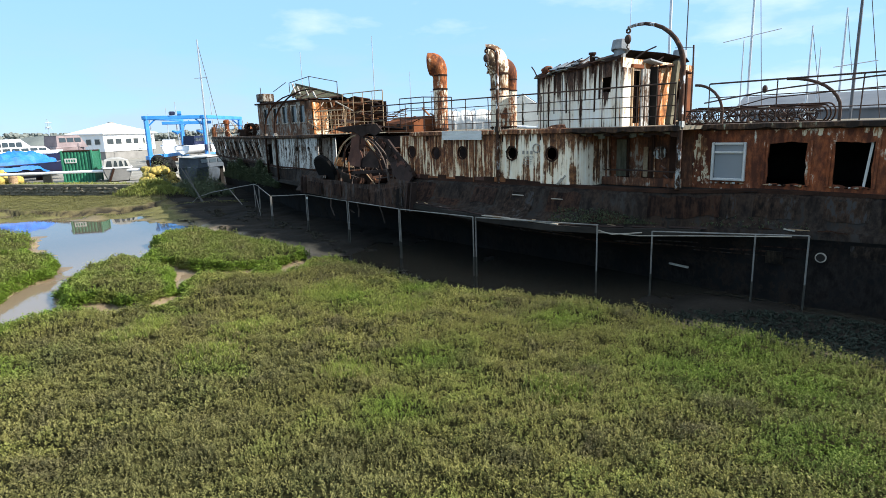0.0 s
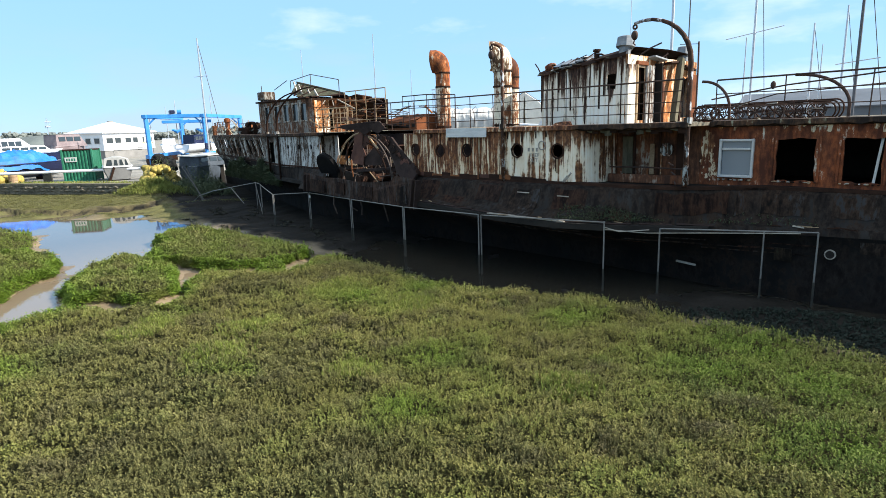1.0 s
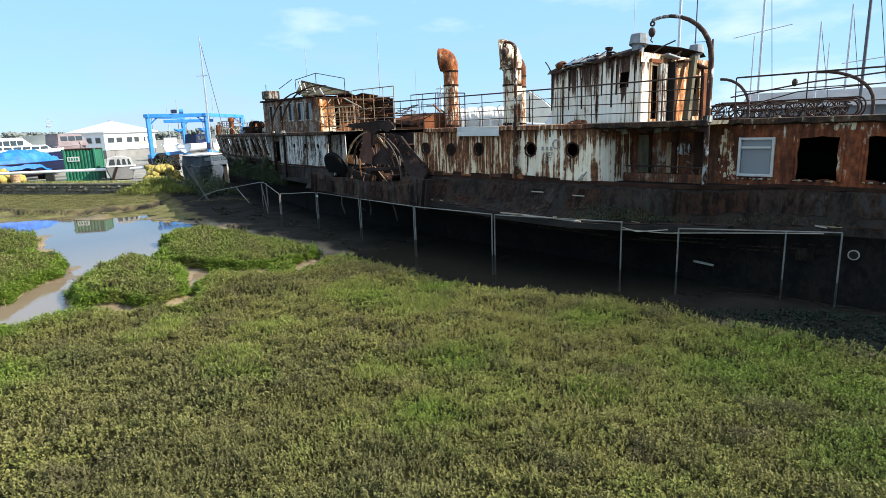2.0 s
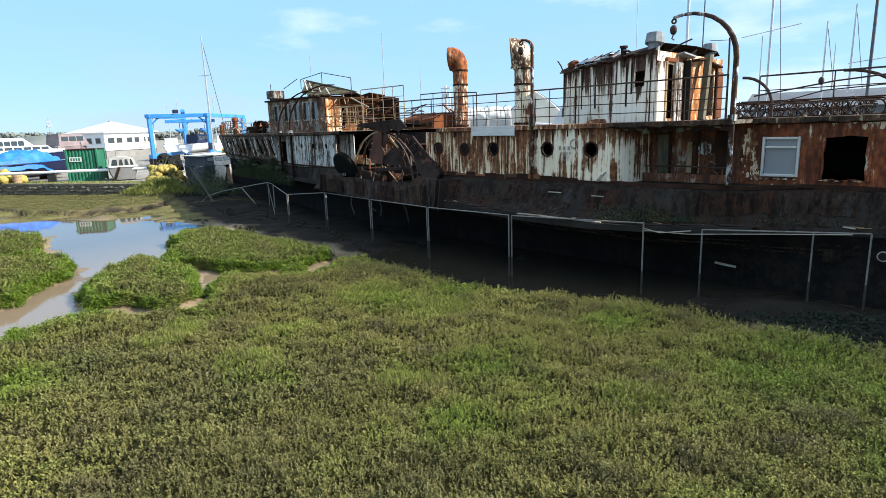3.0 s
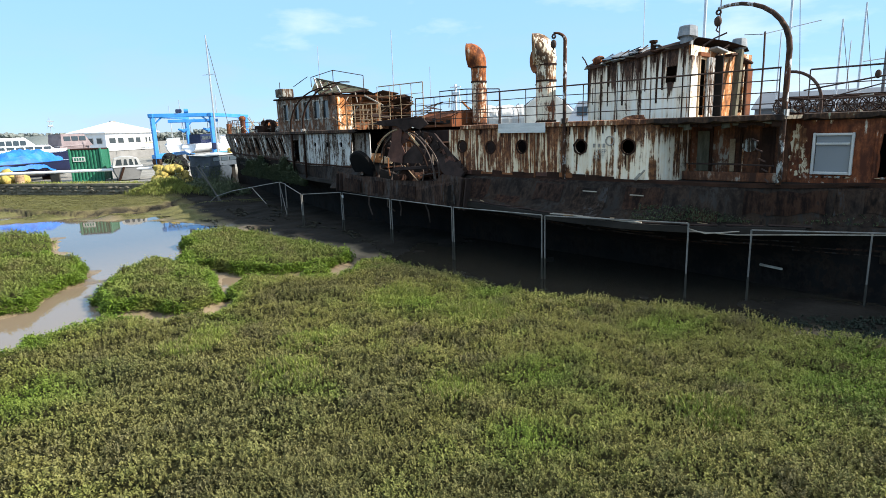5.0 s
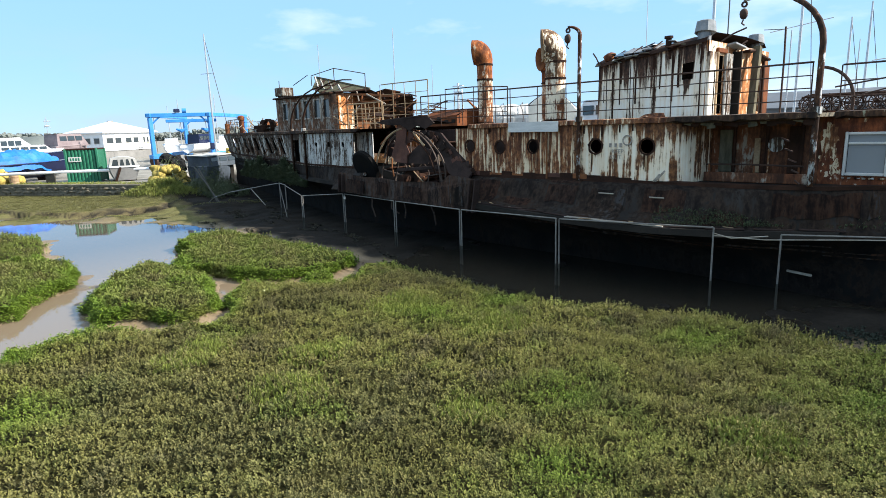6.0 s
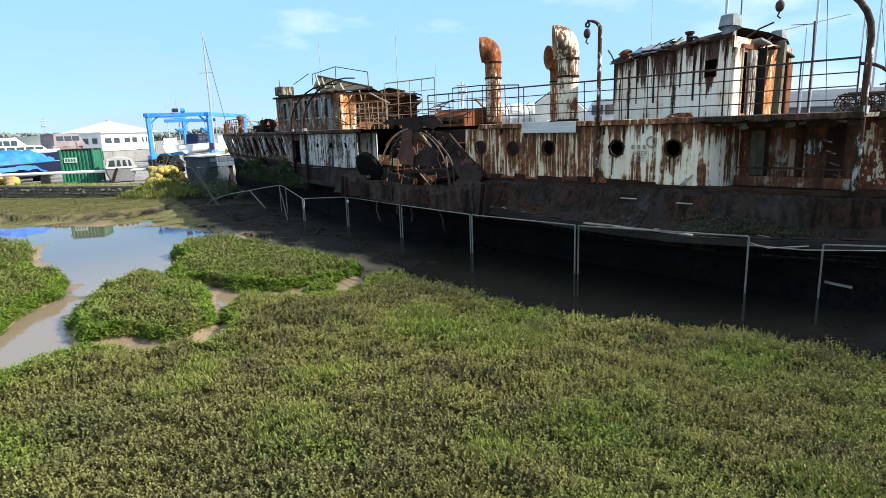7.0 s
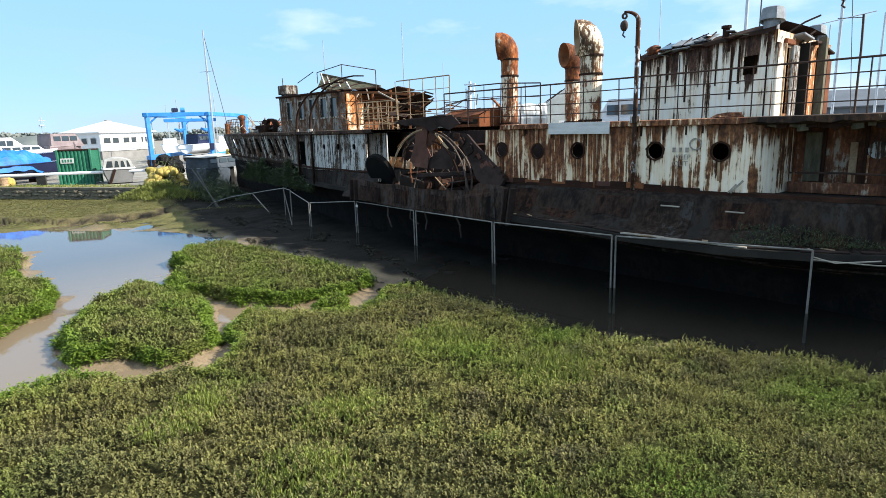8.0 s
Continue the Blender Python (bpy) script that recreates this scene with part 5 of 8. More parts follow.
plate("bent_plate", [(12.0, 18.45, 3.64), (12.0, 17.92, 3.58), (12.0, 18.03, 3.0), (11.98, 17.8, 2.65), (11.97, 18.11, 2.4), (11.96, 18.78, 2.5), (12.0, 18.55, 3.05)], 0.03, M_REDB, "rust-brown triangular plate standing on edge")
plate("bent_plate", [(12.05, 17.85, 3.62), (12.05, 17.55, 3.5), (12.08, 17.75, 3.05), (12.06, 18.05, 2.95)], 0.03, M_REDB)
plate("bent_plate", [(12.0, 18.75, 2.55), (12.02, 18.15, 2.72), (11.95, 17.9, 2.62), (11.9, 17.9, 2.3), (11.95, 18.6, 2.35)], 0.03, M_REDB)
plate("bent_plate", [(12.04, 17.39, 2.93), (12.02, 16.78, 2.75), (12.0, 16.93, 2.29), (11.98, 18.02, 2.3), (12.02, 17.85, 2.62)], 0.03, M_NEARBLACK)
plate("box_roof_plate", [(11.85, 19.4, 3.72), (11.85, 18.6, 3.80), (11.87, 17.6, 3.83), (11.9, 16.8, 3.88), (11.92, 16.5, 3.62), (11.9, 16.9, 3.45), (11.9, 17.3, 3.56), (11.9, 17.7, 3.40), (11.88, 18.1, 3.6), (11.86, 18.8, 3.62)], 0.05, M_NEARBLACK, "dark warped fascia plate of the paddle box")
plate("box_roof_plate", [(11.86, 19.2, 3.76), (11.86, 17.0, 3.86), (12.5, 17.2, 3.72), (12.7, 19.0, 3.70)], 0.04, M_NEARBLACK)
plate("box_roof_plate", [(13.4, 19.6, 3.75), (13.4, 18.6, 3.8), (14.8, 18.4, 3.62), (14.8, 19.8, 3.6)], 0.04, M_NEARBLACK)
for a0, a1, r0, k, m in ((96, 186, 1.66, 0.026, M_RIM), (84, 8, 1.74, 0.034, M_TAN), (100, 170, 1.40, 0.03, M_BROWN)):
    arc = [(11.98 + 0.03 * math.sin(t), PC.y + r0 * math.cos(t), PC.z + r0 * math.sin(t)) for t in (radians(a0 + (a1 - a0) * q / 12) for q in range(13))]
    part("rim_strap", Shape(SHIP).tube(arc, k, 5), m, wheel)
# pale colour stands in for sunlight on sheets inside the wheel
plate("inner_plate", [(12.9, 18.7, 2.35), (12.9, 18.1, 2.35), (13.2, 18.1, 2.62), (13.2, 18.75, 2.66)], 0.02, M_TAN, "bent sheet inside the wheel, coloured pale for a sunlit look")
plate("inner_plate", [(12.7, 17.35, 2.32), (12.7, 16.75, 2.36), (13.0, 16.8, 2.66), (13.0, 17.3, 2.6)], 0.02, M_TAN, "bent sheet inside the wheel, coloured pale for a sunlit look")
plate("inner_plate", [(12.5, 19.9, 2.2), (12.5, 19.2, 2.2), (12.9, 19.25, 2.55), (12.9, 19.8, 2.5)], 0.02, M_TAN, "bent sheet inside the wheel, coloured pale for a sunlit look")
part("cross_beam", Shape(SHIP).box((12.05, 17.5, 2.12), (0.12, 2.1, 0.12), pose(0, 0, 0, -4, 0, 0), 0.015), M_NEARBLACK, wheel)
for i in range(16):  # torn edge of the fallen side
    q = i / 15
    y, z = 16.9 - 2.1 * q, 3.4 - 1.25 * q
    part("torn_scale", Shape(SHIP).box((11.93 - 0.1 * q, y + random.uniform(-0.08, 0.08), z + random.uniform(-0.12, 0.06)), (0.03, random.uniform(0.1, 0.3), random.uniform(0.08, 0.22)), pose(0, 0, 0, random.uniform(-50, 10), random.uniform(-15, 15), random.uniform(-15, 15)), 0.008), random.choice((M_NEARBLACK, M_BROWN, M_REDB)), ship)
# plates that lean back into the sun, added in cream for the sunlit patches
for a, b, c in (((12.5, 18.5, 3.42), (12.7, 18.05, 3.4), (12.6, 18.6, 2.85)), ((12.5, 18.2, 2.62), (12.6, 17.55, 2.64), (12.3, 18.15, 2.3)), ((12.5, 20.4, 2.6), (12.6, 19.75, 2.58), (12.35, 20.3, 2.28)), ((12.6, 17.4, 3.1), (12.7, 17.1, 3.05), (12.55, 17.35, 2.8)), ((12.15, 19.75, 2.52), (12.3, 19.3, 2.5), (12.1, 19.7, 2.28)), ((12.05, 17.7, 2.68), (12.15, 17.2, 2.7), (12.0, 17.66, 2.42))):
    a, b, c = Vector(a), Vector(b), Vector(c)
    plate("torn_plate", [a, b, c + (b - a) * 0.9, c], 0.02, M_END)
for a, b, k, m in (((12.1, 18.0, 2.2), (12.1, 18.6, 1.68), 0.022, M_RIM), ((12.1, 18.0, 2.2), (12.1, 17.3, 1.66), 0.022, M_TAN), ((12.1, 17.25, 1.85), (12.2, 17.5, 1.6), 0.03, M_RUST), ((12.15, 16.6, 2.6), (12.1, 16.35, 1.6), 0.03, M_RIM),
                   ((12.1, 19.0, 3.3), (12.1, 19.2, 2.2), 0.03, M_BROWN), ((12.1, 18.9, 2.45), (12.1, 18.85, 1.8), 0.03, M_RUST), ((12.0, 17.6, 3.35), (12.05, 17.15, 2.9), 0.04, M_TAN), ((12.1, 19.5, 2.95), (12.1, 18.7, 3.4), 0.03, M_RUST)):
    part("bent_strut", Shape(SHIP).tube([a, (Vector(a) + Vector(b)) / 2 + Vector((0, 0.04, 0.03)), b], k, 5), m, ship)
part("wheel_drum", Shape(SHIP).tube([(11.68, 20.05, 2.12), (11.70, 20.05, 2.13), (11.84, 20.05, 2.19), (11.86, 20.05, 2.20)], [0.56, 0.62, 0.62, 0.56], 26), M_VOID, ship, "black round disc beside the paddle wheel")
part("drum_boss", Shape(SHIP).blob((11.64, 19.95, 1.88), (0.05, 0.06, 0.07), 8, 6), M_GREY, ship)
# added near-black backing, so the wheel opening looks like a dark void
part("inner_panel", Shape(SHIP).box((14.4, 17.0, 2.0), (0.08, 9.8, 2.8), chamfer=0.01), M_NEARBLACK, ship)
part("inner_panel", Shape(SHIP).box((13.3, 22.2, 2.72), (0.05, 1.3, 1.35), pose(0, 0, 0, 0, 0, 6), 0.01), M_GREY, ship, "pale grey inner panel")
# two more unseen backings, added to darken the ports and openings
part("inner_panel", Shape(SHIP).box((16.6, 5.0, 2.7), (0.08, 19.0, 1.4)), M_DARK, ship)
part("inner_panel", Shape(SHIP).box((17.6, 31.2, 2.7), (0.08, 16.4, 1.3)), M_DARK, ship)
for i in range(11):
    a = Vector((random.uniform(12.1, 13.8), random.uniform(15.0, 20.8), random.uniform(1.2, 3.3)))
    b = a + Vector((random.uniform(-0.4, 0.4), random.uniform(-0.8, 0.8), random.uniform(-0.7, 0.7)))
    part("twisted_bar", Shape(SHIP).tube([a, (a + b) / 2 + Vector((0, 0.06, 0.05)), b], random.choice((0.02, 0.03, 0.045)), 4), random.choice((M_BROWN, M_NEARBLACK, M_RAIL)), ship)
for y, low in ((16.4, 0.3), (17.7, 0.45), (18.3, 0.55), (19.4, 0.35)):
    part("hanging_strut", Shape(SHIP).tube([(11.5, y, 1.1), (11.5, y + 0.2 * math.cos(y * 9), 0.75), (11.7 + 0.1 * math.sin(y * 7), y + 0.12 * math.sin(y * 5), low)], 0.028, 5), M_RIM, ship)

# bits on the hull
for y, z, l in ((10.0, 1.75, 0.4), (8.7, 1.72, 0.35), (4.6, 1.25, 0.2)):
    part("fender_strip", Shape(SHIP).tube([(along(HULL_TOP, y) * 0.6 + along(HULL_BELT, y) * 0.4 - 0.06, y - l / 2, z), (along(HULL_TOP, y) * 0.6 + along(HULL_BELT, y) * 0.4 - 0.06, y + l / 2, z)], 0.018, 5), M_WOODW, ship)
part("hawse_ring", Shape(SHIP).ring((12.96, 2.9, 0.66), (-1, 0, 0), 0.085, 0.11, 0.03, 16), M_WOODW, ship, "pale round porthole ring low in the hull")
# dark plug in place of the hole's shaded inside
part("hawse_plug", Shape(SHIP).tube([(12.99, 2.9, 0.66), (12.925, 2.9, 0.66)], 0.085, 14), M_DARK, ship)
part("loose_plank", Shape(SHIP).box((13.1, 6.05, 0.0), (0.05, 0.5, 0.055), pose(0, 0, 0, 6, 0, 4), 0.01), M_WOODW, ship, "pale loose plank")
for y in steps(5.5, 13.5, 0.8):
    k = Shape(SHIP).box((along(HULL_BELT, y) + 0.02, y, along(BELT_Z, y) + 0.10), (0.10, 0.75 + 0.2 * random.random(), 0.03), pose(0, 0, 0, random.uniform(-2, 2), 0, math.degrees(math.atan2(along(HULL_BELT, y - 0.4) - along(HULL_BELT, y + 0.4), 0.8)) + random.uniform(-3, 3)), 0.008)
    part("split_board", k, M_WOODW if 8.4 < y < 10.9 else M_NEARBLACK, ship)

# scabs, doublers and moss-stained plates on the sponson and the after hull
def sponson(y, f, out):
    """A point on the slope from deck edge (f 0) to belt (f 1), a little proud of it."""
    xt, xs, zt, zs = along(HULL_TOP, y), along(HULL_BELT, y), along(TOP_Z, y), along(BELT_Z, y)
    pts = [(xt, zt), (xt * 0.8 + xs * 0.2, zt - 0.10), (xt * 0.58 + xs * 0.42, zs + 0.30), (xt * 0.35 + xs * 0.65, zs + 0.14), (xs + 0.05, zs + 0.06)]
    k = min(3, int(f * 4))
    w = f * 4 - k
    x, z = (pts[k][i] * (1 - w) + pts[k + 1][i] * w for i in (0, 1))
    return (x + dent(y, z) - out, y, z + out * 0.5)


random.seed(91)
for f, hg in ((0.2, 0.03), (0.55, 0.045), (0.62, 0.02), (0.9, 0.03)):  # lapped seams and thin lines on the lower hull
    y = 3.0 + random.random()
    while y < 19.0:
        ln = random.uniform(0.8, 2.6)
        rows = []
        for v in steps(y, y + ln, 0.4):
            xs, xf, zs = along(HULL_BELT, v), along(HULL_FOOT, v), along(BELT_Z, v)
            a, b = Vector((xs * 0.75 + xf * 0.25 + 0.1, v, zs - 0.22)), Vector((xs * 0.4 + xf * 0.6 + 0.1, v, zs - 0.55))
            c = a.lerp(b, f) + Vector((dent(v, zs - 0.22 - 0.33 * f) - 0.03, 0, 0.01 * noise.noise(Vector((v * 5, f, 0)))))
            rows.append([c, c + Vector((0.01, 0, -hg))])
        part("lapped_seam", Shape(SHIP).grid(rows), random.choice((M_SCAB, M_SCAB, M_REDLEAD)), plating)
        y += ln + random.uniform(0.3, 1.6)
y = -3.0
while y < 14.0:
    ln = random.uniform(0.5, 1.5)
    f0, f1 = random.choice(((0.25, 0.5), (0.25, 0.75), (0.5, 0.75), (0.3, 0.95), (0.06, 0.5)))
    m = random.choice((M_SCAB, M_REDLEAD, M_MOSS, M_SCAB) if y < 8 else (M_REDLEAD, M_SCAB, M_REDLEAD))
    rows = []
    for v in steps(y, y + ln, 0.22):
        a, b = f0 + random.uniform(-0.03, 0.03), f1 + random.uniform(-0.04, 0.04)
        rows.append([sponson(v, a + (b - a) * q, 0.012) for q in (0, 0.25, 0.5, 0.75, 1)])
    part("doubler_plate", Shape(SHIP).grid(rows), m, plating, "", True)
    y += ln + random.uniform(0.02, 0.6)
for y0, z0, ln, hg, m in ((0.6, 0.35, 0.9, 0.55, M_SCAB), (1.7, 0.15, 0.7, 0.85, M_SCAB), (3.6, 0.42, 0.35, 0.3, M_MOSS), (-0.6, 0.2, 0.9, 0.7, M_REDLEAD)):
    x = min(along(HULL_BELT, y0), along(HULL_BELT, y0 + ln)) - 0.02
    part("doubler_plate", Shape(SHIP).box((x + 0.10 + 0.2 * (0.6 - z0), y0 + ln / 2, z0 + hg / 2), (0.02, ln, hg), pose(0, 0, 0, 0, -10, 2.5), 0.006), m, plating)
for i in range(26):  # splinters, flakes and litter along the belt
    y = random.uniform(2.0, 14.5)
    x, z = along(HULL_BELT, y), along(BELT_Z, y)
    a = Vector((x + random.uniform(-0.05, 0.12), y, z + 0.10 + random.uniform(0, 0.04)))
    part("splinter", Shape(SHIP).tube([a, a + Vector((random.uniform(-0.05, 0.05), random.uniform(0.08, 0.45), random.uniform(-0.02, 0.05)))], random.choice((0.008, 0.014, 0.02)), 4), random.choice((M_WOODW, M_TAN, M_BROWN)), plating)
part("leaning_splinter", Shape(SHIP).tube([(11.9, 8.95, 2.05), (11.88, 8.72, 2.3)], 0.028, 4), M_WOODW, ship)
part("leaning_splinter", Shape(SHIP).tube([(11.9, 9.0, 2.05), (11.9, 8.85, 2.22)], 0.022, 4), M_WOODW, ship)
for y in steps(9.6, 15.4, 0.42)[:-1]:  # rusted foot plates along the bottom of the white side
    hg = random.uniform(0.07, 0.16)
    part("foot_plate", Shape(SHIP).box((11.965 - random.uniform(0, 0.02), y + 0.21, 2.01 + hg / 2), (0.03, random.uniform(0.36, 0.5), hg), pose(0, 0, 0, random.uniform(-1.5, 1.5), random.uniform(-4, 4), 0), 0.008), random.choice((M_RUST, M_BROWN, M_BROWN, M_REDB)), white_wall)
# rusty trim round the openings and flakes of cream paint on the brown wall
for a, b in ((2.2, 3.0), (3.4, 4.3)):
    for y in (a - 0.02, b + 0.02):
        part("opening_trim", Shape(SHIP).box((13.375, y, 2.64), (0.03, 0.05, 1.02), pose(0, 0, 0, random.uniform(-1, 1), 0, 0), 0.008), M_RUSTW, rust_wall)
# framed white window
wf = part("window_frame", Shape(SHIP).box((13.37, 4.735, 2.65), (0.09, 0.055, 0.92), chamfer=0.012).box((13.37, 5.465, 2.65), (0.09, 0.055, 0.92), chamfer=0.012).box((13.37, 5.1, 3.075), (0.09, 0.675, 0.055), chamfer=0.012).box((13.37, 5.1, 2.225), (0.11, 0.675, 0.06), chamfer=0.012).box((13.37, 5.1, 2.87), (0.08, 0.65, 0.05), chamfer=0.01), M_PVC, ship, "white plastic window frame")
part("pane", Shape(SHIP).box((13.40, 5.1, 2.55), (0.01, 0.65, 0.6)), M_PANE, wf, "grey-blue window pane, its reflection put into the colour")
part("pane", Shape(SHIP).box((13.40, 5.1, 2.97), (0.01, 0.65, 0.16)), M_PANE, wf)
for a, b in ((2.2, 3.0), (3.4, 4.3), (4.72, 5.48)):
    for i in range(9):
        y = a + (b - a) * (i + random.random()) / 9
        part("sill_rubble", Shape(SHIP).blob((13.37, y, 2.14), (0.04, random.uniform(0.015, 0.05), random.uniform(0.01, 0.028)), 6, 4, 0.9, y * 9), random.choice((M_WOODW, M_TAN, M_BROWN, M_PVC)), rust_wall)
# narrow pale strip, tilted, just inside the opening
part("pale_strip", Shape(SHIP).box((13.5, 2.34, 2.65), (0.02, 0.05, 1.0), pose(0, 0, 0, 5, 0, 0), 0.004), M_PVC, rust_wall, "pale strip inside the broken window")
# recess details
part("recess_bulwark", Shape(SHIP).box((12.9, 7.1, 2.12), (0.06, 2.2, 0.22), chamfer=0.01), M_RECESS, ship)
for y in (6.3, 7.0, 7.7):
    part("recess_stud", Shape(SHIP).box((13.36, y, 2.75), (0.05, 0.06, 1.3), chamfer=0.01), M_BROWN, ship)
for keys, ya, yb, off, skin in ((DECK_X, 8.75, 15.0, 0.03, M_WHITE2), (DECK_X, 5.76, 8.74, 0.03, M_EDGE), (DECK_X, -6.0, 5.7, 0.05, M_EDGE), (DECK_X2, 21.4, 46.6, 0.04, M_EDGE)):
    strip = [[(along(keys, y) - off, y, DECK + 0.115), (along(keys, y) - off - 0.015, y, DECK + 0.005 - (0.06 if skin == M_EDGE else 0.015) * noise.noise(Vector((y * 4.3, 0, 0)))), (along(keys, y) + 0.1, y, DECK - 0.035), (along(keys, y) + 0.14, y, DECK + 0.13)] for y in steps(ya, yb, 0.2)]
    part("deck_edge_plate", Shape(SHIP).grid(strip, True), skin, ship, "mossy brown deck edge" if skin == M_EDGE else "rusty white deck edge")

random.seed(17)
for y, z in PORTS:
    for i in range(2):
        yy, ln = y + random.uniform(-0.15, 0.15), random.uniform(0.15, 0.5)
        part("rust_run", Shape(SHIP).box((11.992 if y < 11.3 else 11.977, yy, z - 0.17 - ln / 2), (0.008, random.uniform(0.015, 0.05), ln), pose(0, 0, 0, random.uniform(-2, 2), 0, 0)), random.choice((M_RUST, M_BROWN, M_TAN)), white_wall)
for i in range(16):
    yy, ln = random.uniform(8.9, 15.4), random.uniform(0.08, 0.45)
    part("rust_run", Shape(SHIP).box((11.992 if yy < 11.3 else 11.977, yy, 3.40 - ln / 2), (0.008, random.uniform(0.012, 0.05), ln), pose(0, 0, 0, random.uniform(-2, 2), 0, 0)), random.choice((M_RUST, M_BROWN, M_BROWN)), white_wall)
for i in range(12):
    yy, ln = random.uniform(HY0 + 0.1, HY1 - 0.1), random.uniform(0.15, 0.9)
    top = 5.42 + 0.06 * (HY1 - yy) - random.choice((0, 0, 0.1, 0.7))
    if 9.98 < yy < 10.58:
        continue
    part("rust_run", Shape(SHIP).box((hx(yy) - 0.008, yy, top - ln / 2), (0.012, random.uniform(0.02, 0.09), ln), pose(0, 0, 0, random.uniform(-1.5, 1.5), 0, -16.7)), random.choice((M_BROWN, M_BROWN, M_RAIL)), house)
part("patch_board", Shape(SHIP).box((11.885, 12.55, 3.41), (0.02, 1.7, 0.28), pose(0, 0, 0, 0.4, 0, 0), 0.006), M_BOARD, ship, "pale grey board fixed along the deck edge")
part("rubble_heap", Shape(SHIP).blob((12.15, 9.2, D1), (0.1, 0.35, 0.12), 9, 5, 0.8, 3.3), M_WHITE2, ship)
# flakes of old cream paint still clinging round the windows
random.seed(404)
M_FLAKE = weathered("curling_cream_paint", (0.74, 0.60, 0.41), (0.55, 0.42, 0.27), (0.30, 0.13, 0.05), (0.12, 0.05, 0.025), 0.36, 0.3, 5.0, 0.8)
sheet = []
for i in range(44):
    t = 2 * math.pi * i / 44
    w = 0.72 + 0.34 * noise.noise(Vector((math.cos(t) * 2.3, math.sin(t) * 2.3, 5))) + random.uniform(-0.10, 0.10)
    sheet.append((13.388 + 0.012 * math.sin(3 * t), 5.78 + 0.22 * w * math.cos(t), 3.0 + 0.40 * w * math.sin(t) - 0.12 * max(0, -math.sin(t)) * (i % 3)))
k = Shape(SHIP)
for a, b in zip(sheet, sheet[1:] + sheet[:1]):
    k.poly([(13.386, 5.78, 3.0), a, b])
    k.poly([a, (a[0] + 0.01, a[1], a[2]), (b[0] + 0.01, b[1], b[2]), b])
part("paint_sheet", k, M_FLAKE, rust_wall, "large flake of old cream paint")
spots = [(random.uniform(5.6, 6.0), random.uniform(2.2, 2.6), random.uniform(0.02, 0.06)) for _ in range(12)]
spots += [(random.uniform(5.52, 5.72), random.uniform(2.08, 2.5), random.uniform(0.03, 0.07)) for _ in range(9)]
spots += [(random.uniform(1.0, 5.6), 3.5 - random.random() ** 2 * 0.22, random.uniform(0.03, 0.10)) for _ in range(30)]
for i, (y, z, q) in enumerate(spots):
    x = 13.392 - 0.0006 * (i % 9)
    ring = []
    for k in range(9):
        t = 2 * math.pi * k / 9
        w = q * random.uniform(0.45, 1.15)
        ring.append((x, y + w * 0.75 * math.cos(t), z + w * 1.25 * math.sin(t)))
    k = Shape(SHIP)
    k.poly(ring)
    k.poly([(a + 0.006, b, c) for a, b, c in reversed(ring)])
    for a, b in zip(ring, ring[1:] + ring[:1]):
        k.poly([a, (a[0] + 0.006, a[1], a[2]), (b[0] + 0.006, b[1], b[2]), b])
    part("paint_flake", k, M_FLAKE, rust_wall)

# recess: pale streaked boards, a grey disc, pipes and a low bar
for y, w, z0, z1, m in ((7.2, 0.13, 2.2, 3.0, M_TAN), (6.98, 0.09, 2.2, 2.75, M_FLAKE), (7.9, 0.3, 2.2, 3.2, M_ROOFM), (6.4, 0.3, 2.2, 3.25, M_BROWN)):
    part("recess_board", Shape(SHIP).box((13.37, y, (z0 + z1) / 2), (0.03, w, z1 - z0), chamfer=0.008), m, ship)
part("grey_disc", Shape(SHIP).tube([(13.36, 6.8, 2.85), (13.33, 6.8, 2.85)], 0.17, 16), M_GREY, ship)
part("recess_rail", Shape(SHIP).tube([(13.0, 8.2, 2.4), (12.9, 7.2, 2.42), (12.85, 6.1, 2.4)], 0.022, 6), M_RAIL, ship)
for y in (8.1, 7.1, 6.2):
    part("recess_stay", Shape(SHIP).tube([(12.92, y, 2.0), (12.92, y, 2.41)], 0.02, 5), M_RUST, ship)
for i in range(16):  # rags of rusted plate under the overhang
    y = 5.9 + i * 0.175 + random.uniform(-0.05, 0.05)
    part("rust_rag", Shape(SHIP).box((12.12 + random.uniform(0, 0.12), y, DECK - 0.03 - random.uniform(0, 0.07)), (0.03, 0.19, random.uniform(0.06, 0.2)), pose(0, 0, 0, random.uniform(-14, 14), random.uniform(-8, 8), 0), 0.008), random.choice((M_BROWN, M_BROWN, M_ROOFM)), ship)

# writing on the white wall
M_INK = plain("faded_black_paint", (0.09, 0.08, 0.07), (0.42, 0.37, 0.31), 16.0, 0.8, bump=0.05)


def writing(text, y, z, size):
    cu = bpy.data.curves.new("painted_words", "FONT")
    cu.body, cu.size, cu.extrude, cu.align_x = text, size, 0.001, "CENTER"
    ob = new("painted_words", cu)
    ob.matrix_basis = Matrix.Translation(Vector((11.982, y, z)) - Vector(SHIP)) @ pose(0, 0, 0, 90, 0, -90)
    ob.parent = ship
    cu.materials.append(M_INK)
    return ob


writing("KEEP", 10.0, 2.70, 0.15)
writing("OUT", 10.05, 2.56, 0.15)
for i, w in enumerate((0.07, 0.06, 0.07)):
    part("faded_mark", Shape(SHIP).box((11.985, 10.2 - i * 0.14, 2.90), (0.006, w, 0.10)), M_INK, ship)
